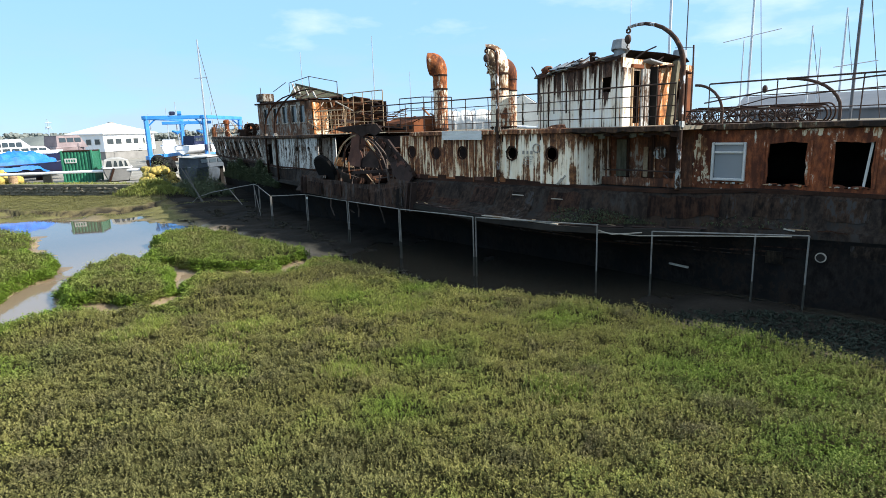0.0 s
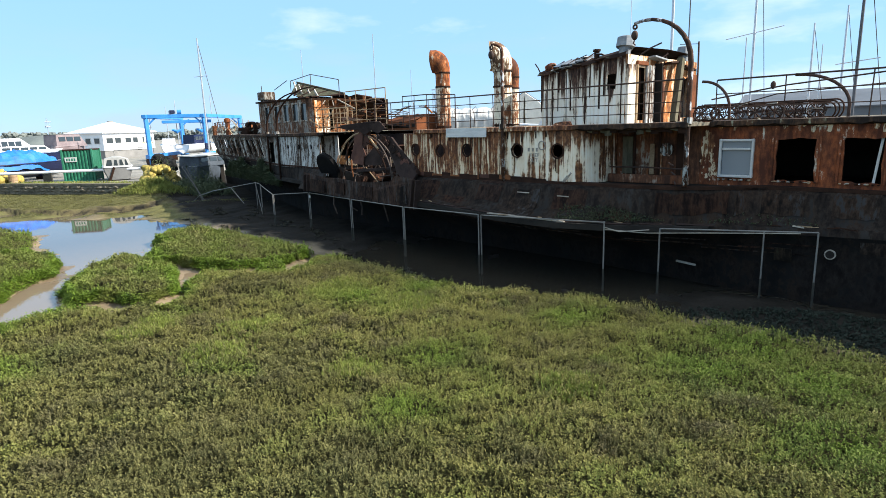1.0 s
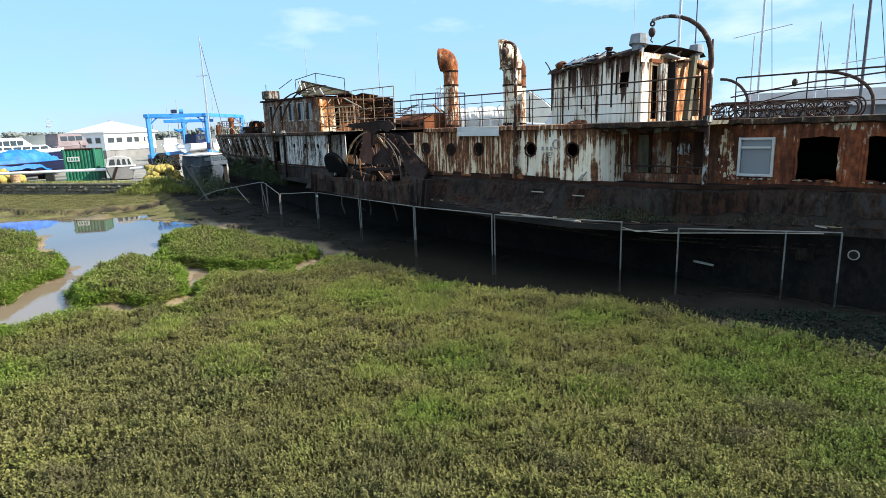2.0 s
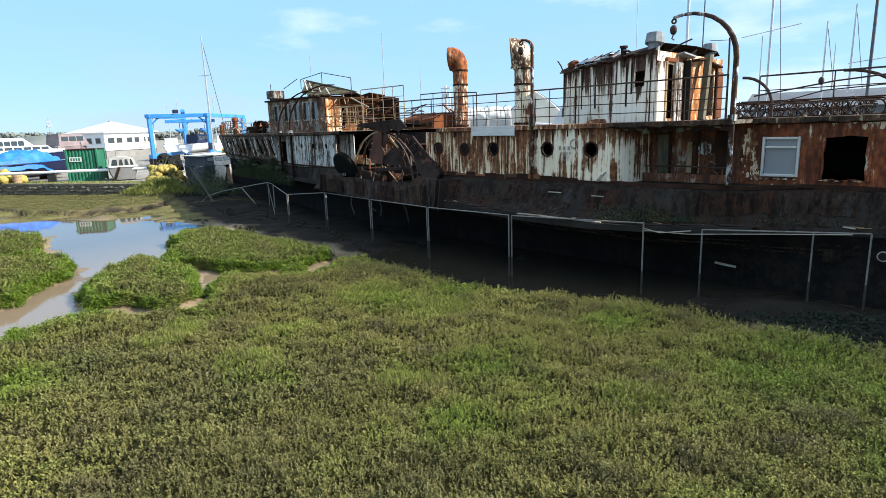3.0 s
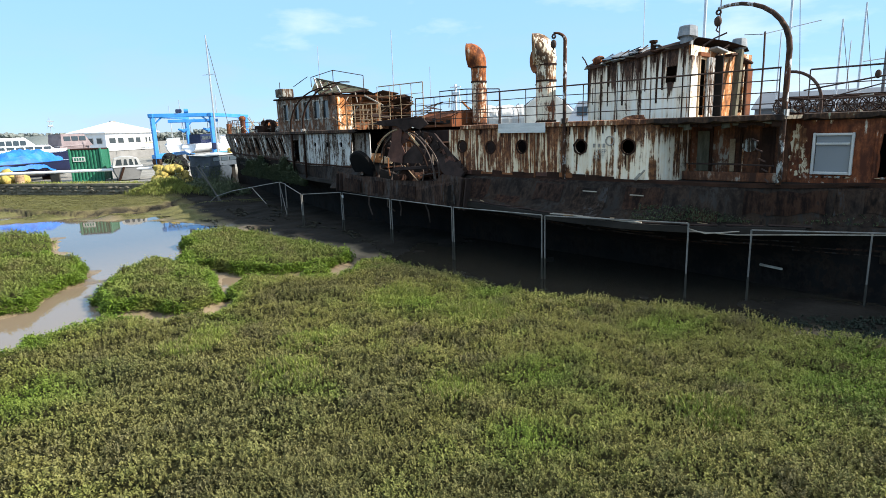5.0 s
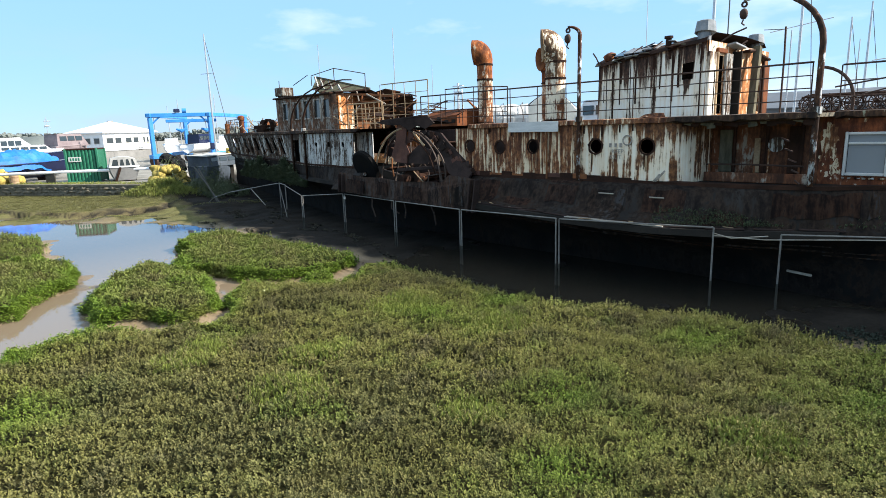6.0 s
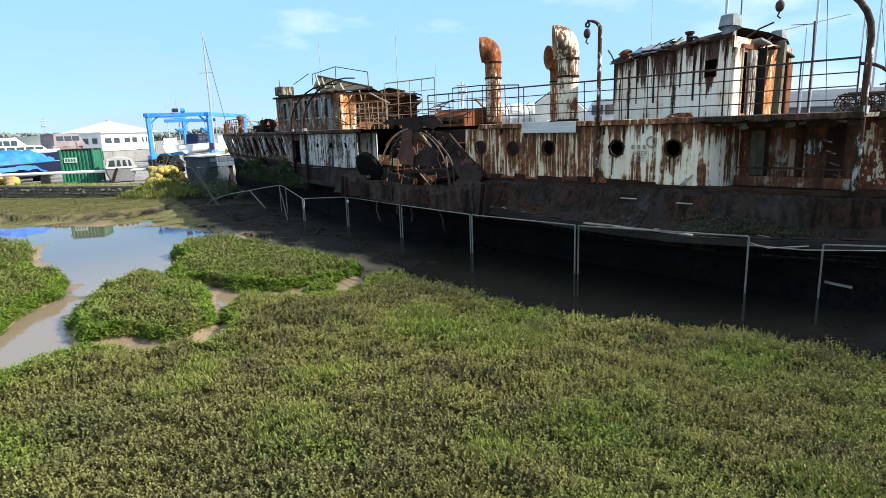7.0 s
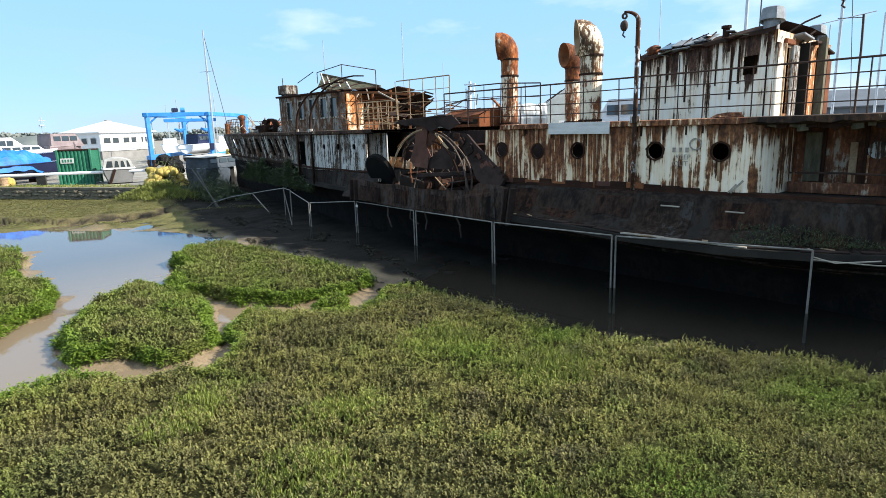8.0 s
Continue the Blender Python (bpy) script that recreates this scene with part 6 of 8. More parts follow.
part("name_ring", Shape(SHIP).ring((11.99, 9.75, 3.02), (-1, 0, 0), 0.10, 0.13, 0.012, 18), M_INK, ship)


# ---- tidal-site fence before the hull ----
DARK_TOP = 0.06
M_DRAB = plain("drab_dark_brown", (0.018, 0.017, 0.013), (0.05, 0.046, 0.034), 5.0, 0.7)


def fence_panel(a, b, za, zb, mids=(), low=True, foot=-0.62):
    """A tube panel from a to b: two uprights, a top and a bottom tube, more uprights at the given shares."""
    a, b = Vector((*a, 0)), Vector((*b, 0))
    o = (a.x, a.y, foot)
    f = thing("site_fence", o, "grey galvanised tube site fence panel standing in mud", "fence", "site fence")
    up = lambda p, z: Vector((p.x, p.y, z))
    for k, (p, z) in enumerate(((a, za), (b, zb))):
        u = part("upright", Shape(o).tube([up(p, foot), up(p, z)], 0.020, 7), M_FENCE, f)
        if z > 0.3:
            part("dark_length", Shape(o).tube([up(p, foot + 0.01), up(p, DARK_TOP - 0.06), up(p, DARK_TOP)], [0.024, 0.0235, 0.0205], 7), M_DRAB, u, "dark lower length of the upright")
    for m in mids:
        p = a.lerp(b, m)
        u = part("upright", Shape(o).tube([up(p, foot), up(p, za + (zb - za) * m)], 0.018, 6), M_FENCE, f)
        part("dark_length", Shape(o).tube([up(p, foot + 0.01), up(p, DARK_TOP - 0.06), up(p, DARK_TOP)], [0.022, 0.0215, 0.0185], 6), M_DRAB, u, "dark lower length of the upright")
    part("top_tube", Shape(o).tube([up(a, za), up(b, zb)], 0.017, 7), M_FENCE, f)
    if low:
        part("bottom_tube", Shape(o).tube([up(a, foot + 0.1), up(b, foot + 0.1)], 0.018, 6), M_FENCE, f)
    return f


fence_panel((12.72, 3.1), (11.61, 6.08), 1.15, 1.10, (0.32,))
fence_panel((11.05, 7.22), (10.42, 10.66), 1.22, 1.19, ())
fence_panel((10.40, 10.74), (10.62, 14.15), 1.20, 1.13, ())
fence_panel((10.64, 14.24), (10.98, 17.5), 1.13, 1.12, ())
fence_panel((11.0, 17.62), (11.3, 20.85), 1.12, 1.14, ())
fence_panel((11.3, 20.95), (11.05, 23.4), 1.14, 0.95, ())
fence_panel((11.05, 23.5), (11.95, 26.3), 0.95, 1.15, ())
fence_panel((12.05, 26.45), (12.15, 27.15), 1.16, 1.2, (), False)
f = thing("site_fence", (12.2, 30.0, -0.55), "collapsed tube fence panel sagging into the mud, on a raking brace", "fence", "site fence")
o = (12.2, 30.0, -0.55)
part("top_tube", Shape(o).tube([(12.15, 27.15, 1.2), (12.2, 28.6, 1.02), (12.2, 30.2, 0.80), (12.2, 32.4, 0.50), (12.25, 34.6, 0.08), (12.3, 36.0, -0.45)], 0.021, 7), M_FENCE, f)
part("brace", Shape(o).tube([(12.2, 30.15, 0.82), (12.18, 28.7, 0.06)], 0.022, 7), M_FENCE, f)
part("upright", Shape(o).tube([(12.18, 27.25, 1.2), (12.1, 26.55, -0.54)], 0.022, 7), M_FENCE, f)
for pts in ([(11.53, 6.3, 1.06), (11.2, 6.9, 1.0), (11.05, 7.22, 1.1)], [(12.6, 3.4, 1.12), (12.0, 5.0, 1.05), (11.5, 6.35, 0.98), (11.05, 7.2, 1.05)]):
    tagged(solid("fence_rope", Shape(pts[0]).tube(pts, 0.014, 5), M_WOODW, "grey rope slung between fence panels", "rope", "thing"), kind="thing")
tagged(solid("fence_tag", Shape((11.28, 20.9, 1.0)).box((11.25, 20.78, 1.0), (0.02, 0.12, 0.09), chamfer=0.005), M_PVC, "small white plastic tag on the fence", "tag", "thing"), kind="thing")
for a, b in (((12.94, 35.4, -0.45), (13.5, 40.0, 1.52)), ((13.0, 35.9, -0.45), (13.8, 40.1, 1.42))):
    solid("leaning_pole", Shape(a).tube([a, b], 0.04, 6), M_DRAB, "weathered wooden pole leaning on the bank", "pole", "thing")


# ---- marsh plants ----
def leaf_material(name, dull, olive, fresh, dry):
    m, nt, b, add = shader(name, 0.55)
    lush = add("Attribute", attribute_name="lush").outputs["Fac"]
    grey = add("Attribute", attribute_name="grey").outputs["Fac"]
    one = add("NewGeometry").outputs["Random Per Island"]
    sprig = add("Attribute", attribute_name="sprig").outputs["Fac"]
    rnd = add("Math", {0: one, 1: 0.22, 2: add("Math", {0: sprig, 1: 0.78}, operation="MULTIPLY").outputs[0]}, operation="MULTIPLY_ADD").outputs[0]
    patch = noisy(add, 0.7, detail=5)
    spot = noisy(add, 1.15, detail=5, shift=(4, 2, 0))
    tint = add("Math", {0: rnd, 1: 0.55, 2: add("Math", {0: patch, 1: 0.9, 2: -0.25}, operation="MULTIPLY_ADD").outputs[0]}, operation="MULTIPLY_ADD").outputs[0]
    base = ramp(add, tint, (0.15, dull), (0.45, olive), (0.72, (olive[0] * 1.10, olive[1] * 1.08, olive[2] * 1.25)), (0.98, dry))
    base = add("MixRGB", {0: ramp(add, spot, (0.53, (0, 0, 0)), (0.66, (0.85, 0.85, 0.85))), 1: base, 2: (0.205, 0.225, 0.055, 1)}).outputs[0]
    base = add("MixRGB", {0: ramp(add, spot, (0.33, (0.85, 0.85, 0.85)), (0.46, (0, 0, 0))), 1: base, 2: (0.113, 0.096, 0.052, 1)}).outputs[0]
    base = add("MixRGB", {0: grey, 1: base, 2: ramp(add, rnd, (0, (0.058, 0.057, 0.024)), (1, (0.160, 0.153, 0.062)))}).outputs[0]
    c = add("MixRGB", {0: lush, 1: base, 2: ramp(add, rnd, (0, (fresh[0] * 0.5, fresh[1] * 0.55, fresh[2] * 0.6)), (1, fresh))}).outputs[0]
    nt.links.new(c, b.inputs["Base Color"])
    b.inputs["Specular IOR Level"].default_value = 0.10
    return m


M_LEAF = leaf_material("sea_purslane_leaves", (0.077, 0.071, 0.028), (0.183, 0.173, 0.049), (0.156, 0.228, 0.029), (0.240, 0.222, 0.096))
M_BLADE = leaf_material("grass_blades", (0.11, 0.115, 0.04), (0.235, 0.245, 0.065), (0.26, 0.32, 0.062), (0.36, 0.33, 0.15))


def plants(name, x, y, z, tall, leaves, length, width, lush, seed, label, material, upright=0.55, grey=None, tone=None):
    """Sprigs of narrow leaves at the given places, as one mesh; each leaf is a folded lozenge."""
    r = np.random.RandomState(seed)
    n = len(x)
    k = n * leaves
    px, py, pz = np.repeat(x, leaves), np.repeat(y, leaves), np.repeat(z, leaves)
    t = np.tile((np.arange(leaves) + 0.5) / leaves, n) ** 0.5 * (0.8 + 0.4 * r.rand(k))
    lean_a, lean = np.repeat(r.rand(n) * 6.283, leaves), np.repeat(0.5 * r.rand(n), leaves)
    hgt = np.repeat(tall, leaves) * t
    px, py = px + np.cos(lean_a) * lean * hgt, py + np.sin(lean_a) * lean * hgt
    az = r.rand(k) * 6.283
    el = upright + (r.rand(k) - 0.35) * 0.9
    ln, wd = length * (0.6 + 0.8 * r.rand(k)), width * (0.6 + 0.8 * r.rand(k))
    dx, dy, dz = np.cos(az) * np.cos(el), np.sin(az) * np.cos(el), np.sin(el)
    sx, sy = -np.sin(az), np.cos(az)
    b = np.stack([px, py, pz + hgt], 1)
    d = np.stack([dx, dy, dz], 1)
    sd = np.stack([sx, sy, 0 * sx], 1)
    mid = b + d * (ln * 0.55)[:, None]
    tip = b + d * ln[:, None] - np.array([0, 0, 1]) * (ln * 0.12)[:, None]
    v = np.stack([b, mid + sd * wd[:, None] + [0, 0, 0.004], tip, mid - sd * wd[:, None] + [0, 0, 0.004]], 1).reshape(-1, 3)
    i = np.arange(k)[:, None] * 4
    f = np.concatenate([i + [0, 1, 2], i + [0, 2, 3]])
    me = fast_mesh(name, v, f)
    each = lambda q: np.repeat(np.repeat(q, leaves), 4)
    mark(me, "lush", each(lush))
    mark(me, "grey", each(np.zeros(n) if grey is None else grey))
    mark(me, "sprig", each(r.rand(n) if tone is None else tone))
    me.materials.append(material)
    return tagged(new(name, me), label, "plants", "", "stuff")


def scatter(x0, x1, y0, y1, per, seed, depth=0.0):
    """Places on the planted marsh, about per to the square metre."""
    r = np.random.RandomState(seed)
    n = int((x1 - x0) * (y1 - y0) * per)
    x, y = x0 + (x1 - x0) * r.rand(n), y0 + (y1 - y0) * r.rand(n)
    d = marsh_depth(x, y)
    keep = d > depth - 0.02
    x, y, d = x[keep], y[keep], d[keep]
    return x, y, d


GREENER = [(8.9, 3.2, 1.1), (7.6, 3.3, 1.0), (8.0, 1.9, 1.0), (6.3, 1.2, 0.8), (3.4, 5.9, 0.6), (6.4, 11.1, 0.8), (8.0, 10.5, 0.7), (8.4, 6.4, 0.7), (5.0, 6.9, 0.7), (-0.7, 12.3, 0.9), (0.6, 15.2, 0.6), (-0.1, 14.6, 0.4)]  # x, y, reach
YELLOWER = [(2.5, 10.1, 0.7), (3.8, 7.6, 0.5), (1.8, 12.4, 0.5), (3.6, 11.1, 0.6), (6.4, 12.0, 0.8), (2.4, 12.8, 0.5), (6.9, 9.8, 0.8), (5.6, 4.6, 0.5)]
GREYER = [(1.4, 9.4, 2.2), (0.6, 12.0, 1.6), (3.0, 8.6, 1.1), (0.4, 7.0, 1.8), (2.6, 13.4, 1.0), (5.2, 13.6, 1.0), (1.8, 5.2, 1.2), (3.3, 18.0, 1.6), (7.0, 20.0, 2.6), (8.2, 13.4, 1.0)]


def lushness(x, y, d):
    edge = np.exp(-np.maximum(d, 0) / 0.22) * np.clip((y - 12.6) / 2.5, 0, 1) * np.clip(0.75 + 1.0 * waves(x, y, 2.0, 31, 3), 0, 1)
    spot = np.clip((waves(x, y, 2.6, 17, 3) - 0.6) * 1.3, 0, 0.5)
    for px, py, r in GREENER:
        spot = np.maximum(spot, 0.85 * np.exp(-((x - px) ** 2 + (y - py) ** 2) / r ** 2 * (1 + 0.5 * waves(x, y, 0.9, 67, 2))))
    return np.clip(edge + spot + 0.46 * np.clip((y - 14.5) / 2, 0, 1) * np.clip(0.7 + 0.9 * waves(x, y, 1.5, 37, 3), 0, 1), 0, 1)


def greyness(x, y):
    """Where the purslane stands duller and darker."""
    g = np.clip(waves(x, y, 1.9, 23, 3) - 0.35, 0, 0.6)
    for px, py, r in GREYER:
        g = np.maximum(g, 0.75 * np.exp(-((x - px) ** 2 + (y - py) ** 2) / r ** 2 * (1 + 0.4 * waves(x, y, 0.8, 68, 2))))
    return np.clip(g, 0, 1)


def bush(x, y):
    """How tall the plants stand: lower hollows and taller cushions."""
    return 0.10 + 0.055 * np.clip(waves(x, y, 0.8, 41, 3), -1, 1) + 0.05 * waves(x, y, 0.26, 43, 2)


def rows_of(x0, x1, y0, y1, pitch, seed):
    """Places on an uneven grid over the planted marsh."""
    r = np.random.RandomState(seed)
    x, y = np.meshgrid(np.arange(x0, x1, pitch), np.arange(y0, y1, pitch))
    x, y = x.ravel() + pitch * (r.rand(x.size) - 0.5) * 1.5, y.ravel() + pitch * (r.rand(x.size) - 0.5) * 1.5
    x, y = x + 0.05 * waves(x, y, 0.5, seed + 7, 2), y + 0.05 * waves(x, y, 0.5, seed + 8, 2)
    d = marsh_depth(x, y)
    keep = d > -0.03
    return x[keep], y[keep], d[keep]


def ahead(x, y):
    """How far a place lies before the line from which the walk looks on."""
    return x * 0.70 + y * 0.72 - 3.7


for box, pitch_m, leaves, ln, wd, seed in (
    ((-1.6, 12.6, 0.2, 8.0), 0.039, 9, 0.031, 0.0078, 1),
    ((-1.6, 11.0, 8.0, 16.4), 0.049, 8, 0.040, 0.0102, 2),
    ((-2.0, 9.3, 14.3, 33.0), 0.066, 8, 0.062, 0.0135, 3),
):
    x, y, d = rows_of(*box, pitch_m, seed)
    keep = ahead(x, y) > 0.5 * waves(x, y, 0.7, 19, 2)
    if seed == 2:
        keep &= (y < 14.3) | (inside_by(MAIN, x, y) > 0)
    if seed == 3:
        keep &= (inside_by(MAIN, x, y) < 0) & (x > -2.0 + 0.12 * (y - 14.3)) & ((y < 25) | (np.random.RandomState(9).rand(len(x)) < 0.5))
    x, y, d = x[keep], y[keep], d[keep]
    r = np.random.RandomState(seed + 40)
    tuft = waves(x, y, (0.13, 0.16, 0.2)[seed - 1], seed + 90, 1)  # single cushions, a hand across
    tone = np.clip(0.5 + 0.34 * tuft + 0.42 * waves(x, y, (0.26, 0.36, 0.5)[seed - 1], seed + 50, 2) + 0.26 * (r.rand(len(x)) - 0.5), 0, 1)
    tall = np.clip(bush(x, y) + 0.038 * tuft + 0.035 * waves(x, y, (0.26, 0.36, 0.5)[seed - 1], seed + 50, 2), 0.04, 0.24) * (0.75 + 0.5 * r.rand(len(x))) * np.where((d < 0.15) | (seed == 3), 1.25, 1.0)
    plants("marsh_plants", x, y, height(x, y) - 0.012, tall, leaves, ln, wd, lushness(x, y, d), seed, "low grey-green sea purslane covering the marsh", M_LEAF, 0.68, np.maximum(greyness(x, y), 0.55 if seed == 3 else 0.0), tone)

# the marsh beside and behind the walk
x, y, d = scatter(-9.0, 12.4, -8.0, 18.0, 75, 4)
keep = ((ahead(x, y) < 0.5 * waves(x, y, 0.7, 19, 2)) | (x < -1.6) | (y < 0.2)) & (d > 0.05)
x, y, d = x[keep], y[keep], d[keep]
plants("marsh_plants", x, y, height(x, y) - 0.012, np.clip(bush(x, y), 0.04, 0.2), 5, 0.11, 0.026, lushness(x, y, d), 4, "low grey-green sea purslane covering the marsh", M_LEAF, 0.5, greyness(x, y))

# leaves hanging over the cut edges of the islands
x, y, d = scatter(-2.0, 9.5, 11.0, 25.5, 900, 8, -0.05)
keep = (d < 0.13) & (x < 8.4)
plants("bank_plants", x[keep], y[keep], height(x[keep], y[keep]) - 0.03, np.full(keep.sum(), 0.15), 8, 0.075, 0.015, np.clip(lushness(x[keep], y[keep], 0 * d[keep]) + 0.05, 0, 1), 8, "fresh green leaves along the creek banks", M_LEAF, 0.1)

r = np.random.RandomState(77)
x, y, d = scatter(6.0, 12.0, 0.5, 15.0, 14, 78)
keep = d < 0.5
x, y = x[keep], y[keep]
plants("dry_stalks", x, y, height(x, y), 0.06 + 0.1 * r.rand(len(x)), 3, 0.12, 0.004, 0 * x, 12, "pale dry grass stalks along the marsh edge", M_BLADE, 1.2)
x, y, d = scatter(-1.2, 10.0, 1.0, 15.0, 620, 79)
near = np.max([np.exp(-((x - px) ** 2 + (y - py) ** 2) / q ** 2) for px, py, q in YELLOWER], 0)
keep = (near > 0.25 + 0.6 * r.rand(len(x))) & (d > 0.15)
x, y = x[keep], y[keep]
plants("grass_tufts", x, y, height(x, y), 0.05 + 0.05 * r.rand(len(x)), 7, 0.075, 0.005, 0.45 + 0.4 * r.rand(len(x)), 13, "thin yellow-green grass tufts among the purslane", M_BLADE, 1.1)

# low growth on the far flats, tall grass on the bank and along the quay
r = np.random.RandomState(5)
n = 36000
x, y = 1 + 14 * r.rand(n), 31 + 26 * r.rand(n)
up = upper_flat(x, y) > 0.35
keep = (inside_by(YARD, x, y) < -0.2) & (up | ((waves(x * 0.3, y * 1.1, 3.4, 11, 3) + 0.5 * waves(x * 0.6, y, 1.6, 51, 2) > 0.35 + 0.4 * r.rand(n)) & (y > 34.5 - 0.9 * np.maximum(x - 4, 0))))
plants("flat_growth", x[keep], y[keep], height(x[keep], y[keep]) - 0.02, np.where(up, 0.05, 0.03)[keep], 3, 0.06, 0.012, (np.where(up, 0.0, 0.3) * r.rand(n))[keep], 5, "thin olive growth on the mud flats", M_LEAF, 0.35, np.full(keep.sum(), 0.6))
n = 10500
x, y = 9.6 + 6 * r.rand(n), 37.0 + 9.0 * r.rand(n)
keep = mound(x, y) > 0.06 + 0.3 * r.rand(n) ** 1.5
plants("bank_grass", x[keep], y[keep], height(x[keep], y[keep]) - 0.03, 0.05 + 0.16 * r.rand(keep.sum()), 5, 0.26, 0.011, 0.4 * r.rand(keep.sum()), 6, "tall green grass on the bank", M_BLADE, 1.0)
n = 5000
t = r.rand(n)
x, y = -8 + 20.5 * t, np.interp(-8 + 20.5 * t, *zip(*QUAY_LINE))
off = r.rand(n) ** 1.5 * 1.8
x, y = x + off * 0.7 + 0.15, y + off * 0.72 + 0.15
plants("quay_weeds", x, y, np.full(n, 0.29), 0.03 + 0.09 * r.rand(n), 4, 0.12, 0.012, 0.5 * r.rand(n), 7, "weeds growing along the quay edge", M_BLADE, 0.9)
# weeds on the ship's belt
n = 1100
y = np.where(r.rand(n) < 0.7, 6.1 + 2.5 * r.rand(n), 3.2 + 4.0 * r.rand(n))
bx = np.array([along(HULL_BELT, v) for v in y])
x = bx + 0.1 + 0.4 * r.rand(n) ** 1.5
plants("belt_grass", x, y, 1.11 + (x - bx) * 0.75, 0.01 + 0.03 * r.rand(n), 4, 0.05, 0.005, 0.25 * r.rand(n), 9, "thin dark grass rooted on the rubbing belt", plain("belt_moss", (0.03, 0.044, 0.02), (0.075, 0.10, 0.042), 3.0, 0.8), 0.9)

# dark wrack in clumps on the mud beside the hull; it also deepens the shade there
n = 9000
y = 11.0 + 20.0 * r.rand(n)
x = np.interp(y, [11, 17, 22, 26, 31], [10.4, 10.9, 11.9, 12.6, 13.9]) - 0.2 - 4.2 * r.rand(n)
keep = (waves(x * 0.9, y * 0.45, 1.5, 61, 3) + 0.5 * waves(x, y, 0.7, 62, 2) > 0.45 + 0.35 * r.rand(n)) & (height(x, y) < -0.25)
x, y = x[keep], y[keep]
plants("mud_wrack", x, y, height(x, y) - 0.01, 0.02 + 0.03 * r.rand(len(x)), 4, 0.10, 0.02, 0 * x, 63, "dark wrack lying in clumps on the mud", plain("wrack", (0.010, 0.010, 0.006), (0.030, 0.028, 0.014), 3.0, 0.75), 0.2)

M_SHRUB = plain("shrub_leaf", (0.045, 0.062, 0.034), (0.11, 0.14, 0.07), 3.0, 0.8)
# sparse growth between the marsh and the after hull, coloured dark for the ship's shade
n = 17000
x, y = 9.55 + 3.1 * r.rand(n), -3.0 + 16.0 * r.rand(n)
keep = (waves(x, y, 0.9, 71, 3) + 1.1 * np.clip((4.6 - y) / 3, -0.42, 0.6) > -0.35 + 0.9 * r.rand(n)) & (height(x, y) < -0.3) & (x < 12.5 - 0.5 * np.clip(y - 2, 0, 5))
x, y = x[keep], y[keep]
plants("shaded_growth", x, y, height(x, y) - 0.01, 0.015 + 0.03 * r.rand(len(x)), 6, 0.05, 0.011, 0 * x, 73, "sparse low growth beside the hull, coloured dark for its shade", plain("shaded_growth_leaf", (0.016, 0.022, 0.017), (0.044, 0.054, 0.041), 3.0, 0.85), 0.6)

# shrubby growth hanging on the hull's forward belt
n = 5200
y = 25.8 + 11.0 * r.rand(n)
hump = np.clip(0.62 + 0.5 * waves(y, 0 * y, 1.6, 87, 3), 0.1, 1.2) * np.clip((y - 25.6) / 2.2, 0.15, 1) * np.clip((37.0 - y) / 2.5, 0, 1)
bx = np.minimum([along(HULL_BELT, v) for v in y], [along(BOW_X, v) for v in y])
up = hump * r.rand(n)
x = bx - 0.06 - 0.45 * r.rand(n) * hump * (1 - 0.4 * up)
keep = np.abs(y - 27.1) > 0.5 * np.clip(up * 3 - 1, 0, 1)
x, y, up = x[keep], y[keep], up[keep]
n = len(x)
plants("hull_shrub", x, y, 0.95 + 1.25 * up, 0.1 + 0.1 * r.rand(n), 5, 0.16, 0.024, 0.3 * r.rand(n), 19, "dark green shrubs rooted along the hull's belt", M_SHRUB, 0.4)

n = 5200
x, y = 13.2 + 4.6 * r.rand(n), 36.5 + 9.5 * r.rand(n)
hump = np.clip(0.55 + 0.6 * waves(x, y, 1.7, 83, 3), 0, 1.3) * np.clip((y - 36.5) / 3, 0, 1)
keep = (hump > 0.25) & (x < np.interp(y, [36, 46], [15.4, 17.9]))
plants("bow_shrub", x[keep], y[keep], height(x[keep], y[keep]) + (0.75 + 0.24 * np.clip(y[keep] - 41, 0, 5)) * hump[keep] * r.rand(keep.sum()) ** 1.3, 0.1 + 0.1 * r.rand(keep.sum()), 5, 0.15, 0.022, 0.25 * r.rand(keep.sum()), 29, "dark green scrub on the mud below the bow", M_SHRUB, 0.5)

# ---- quay wall ----
M_STONE = plain("quay_stone", (0.07, 0.06, 0.042), (0.20, 0.172, 0.125), 1.6, 0.9, fine=6.0, bump=0.8)
line = [(-30, 124.0), (-8, 82.0), (5.8, 55.8), (10.1, 47.6), (11.9, 44.4), (13.5, 43.3)]
s = Shape((9, 54, -0.5))
rows = []
for (ax, ay), (bx, by) in zip(line, line[1:]):
    for k in steps(0, 1, 0.06 if ay < 60 else 0.5)[:-1]:
        x, y = ax + (bx - ax) * k, ay + (by - ay) * k
        w = 0.06 * noise.noise(Vector((x * 2, y * 2, 0)))
        rows.append([(x - 0.14 + w, y - 0.12 + w, -0.7), (x - 0.06, y - 0.06, 0.26 + w), (x - 0.12, y - 0.11, 0.28), (x - 0.10, y - 0.1, 0.40 + 0.5 * w), (x + 0.28, y + 0.26, 0.41), (x + 0.3, y + 0.28, -0.7)])
solid("quay_wall", s.grid(rows), M_STONE, "low rough stone quay wall with capping", "wall")
stone_mesh = [Shape().blob((0, 0, 0), (0.15 + 0.05 * i, 0.075, 0.08 + 0.02 * (i % 3)), 8, 5, 0.8, i * 2.3).mesh("stone") for i in range(5)]
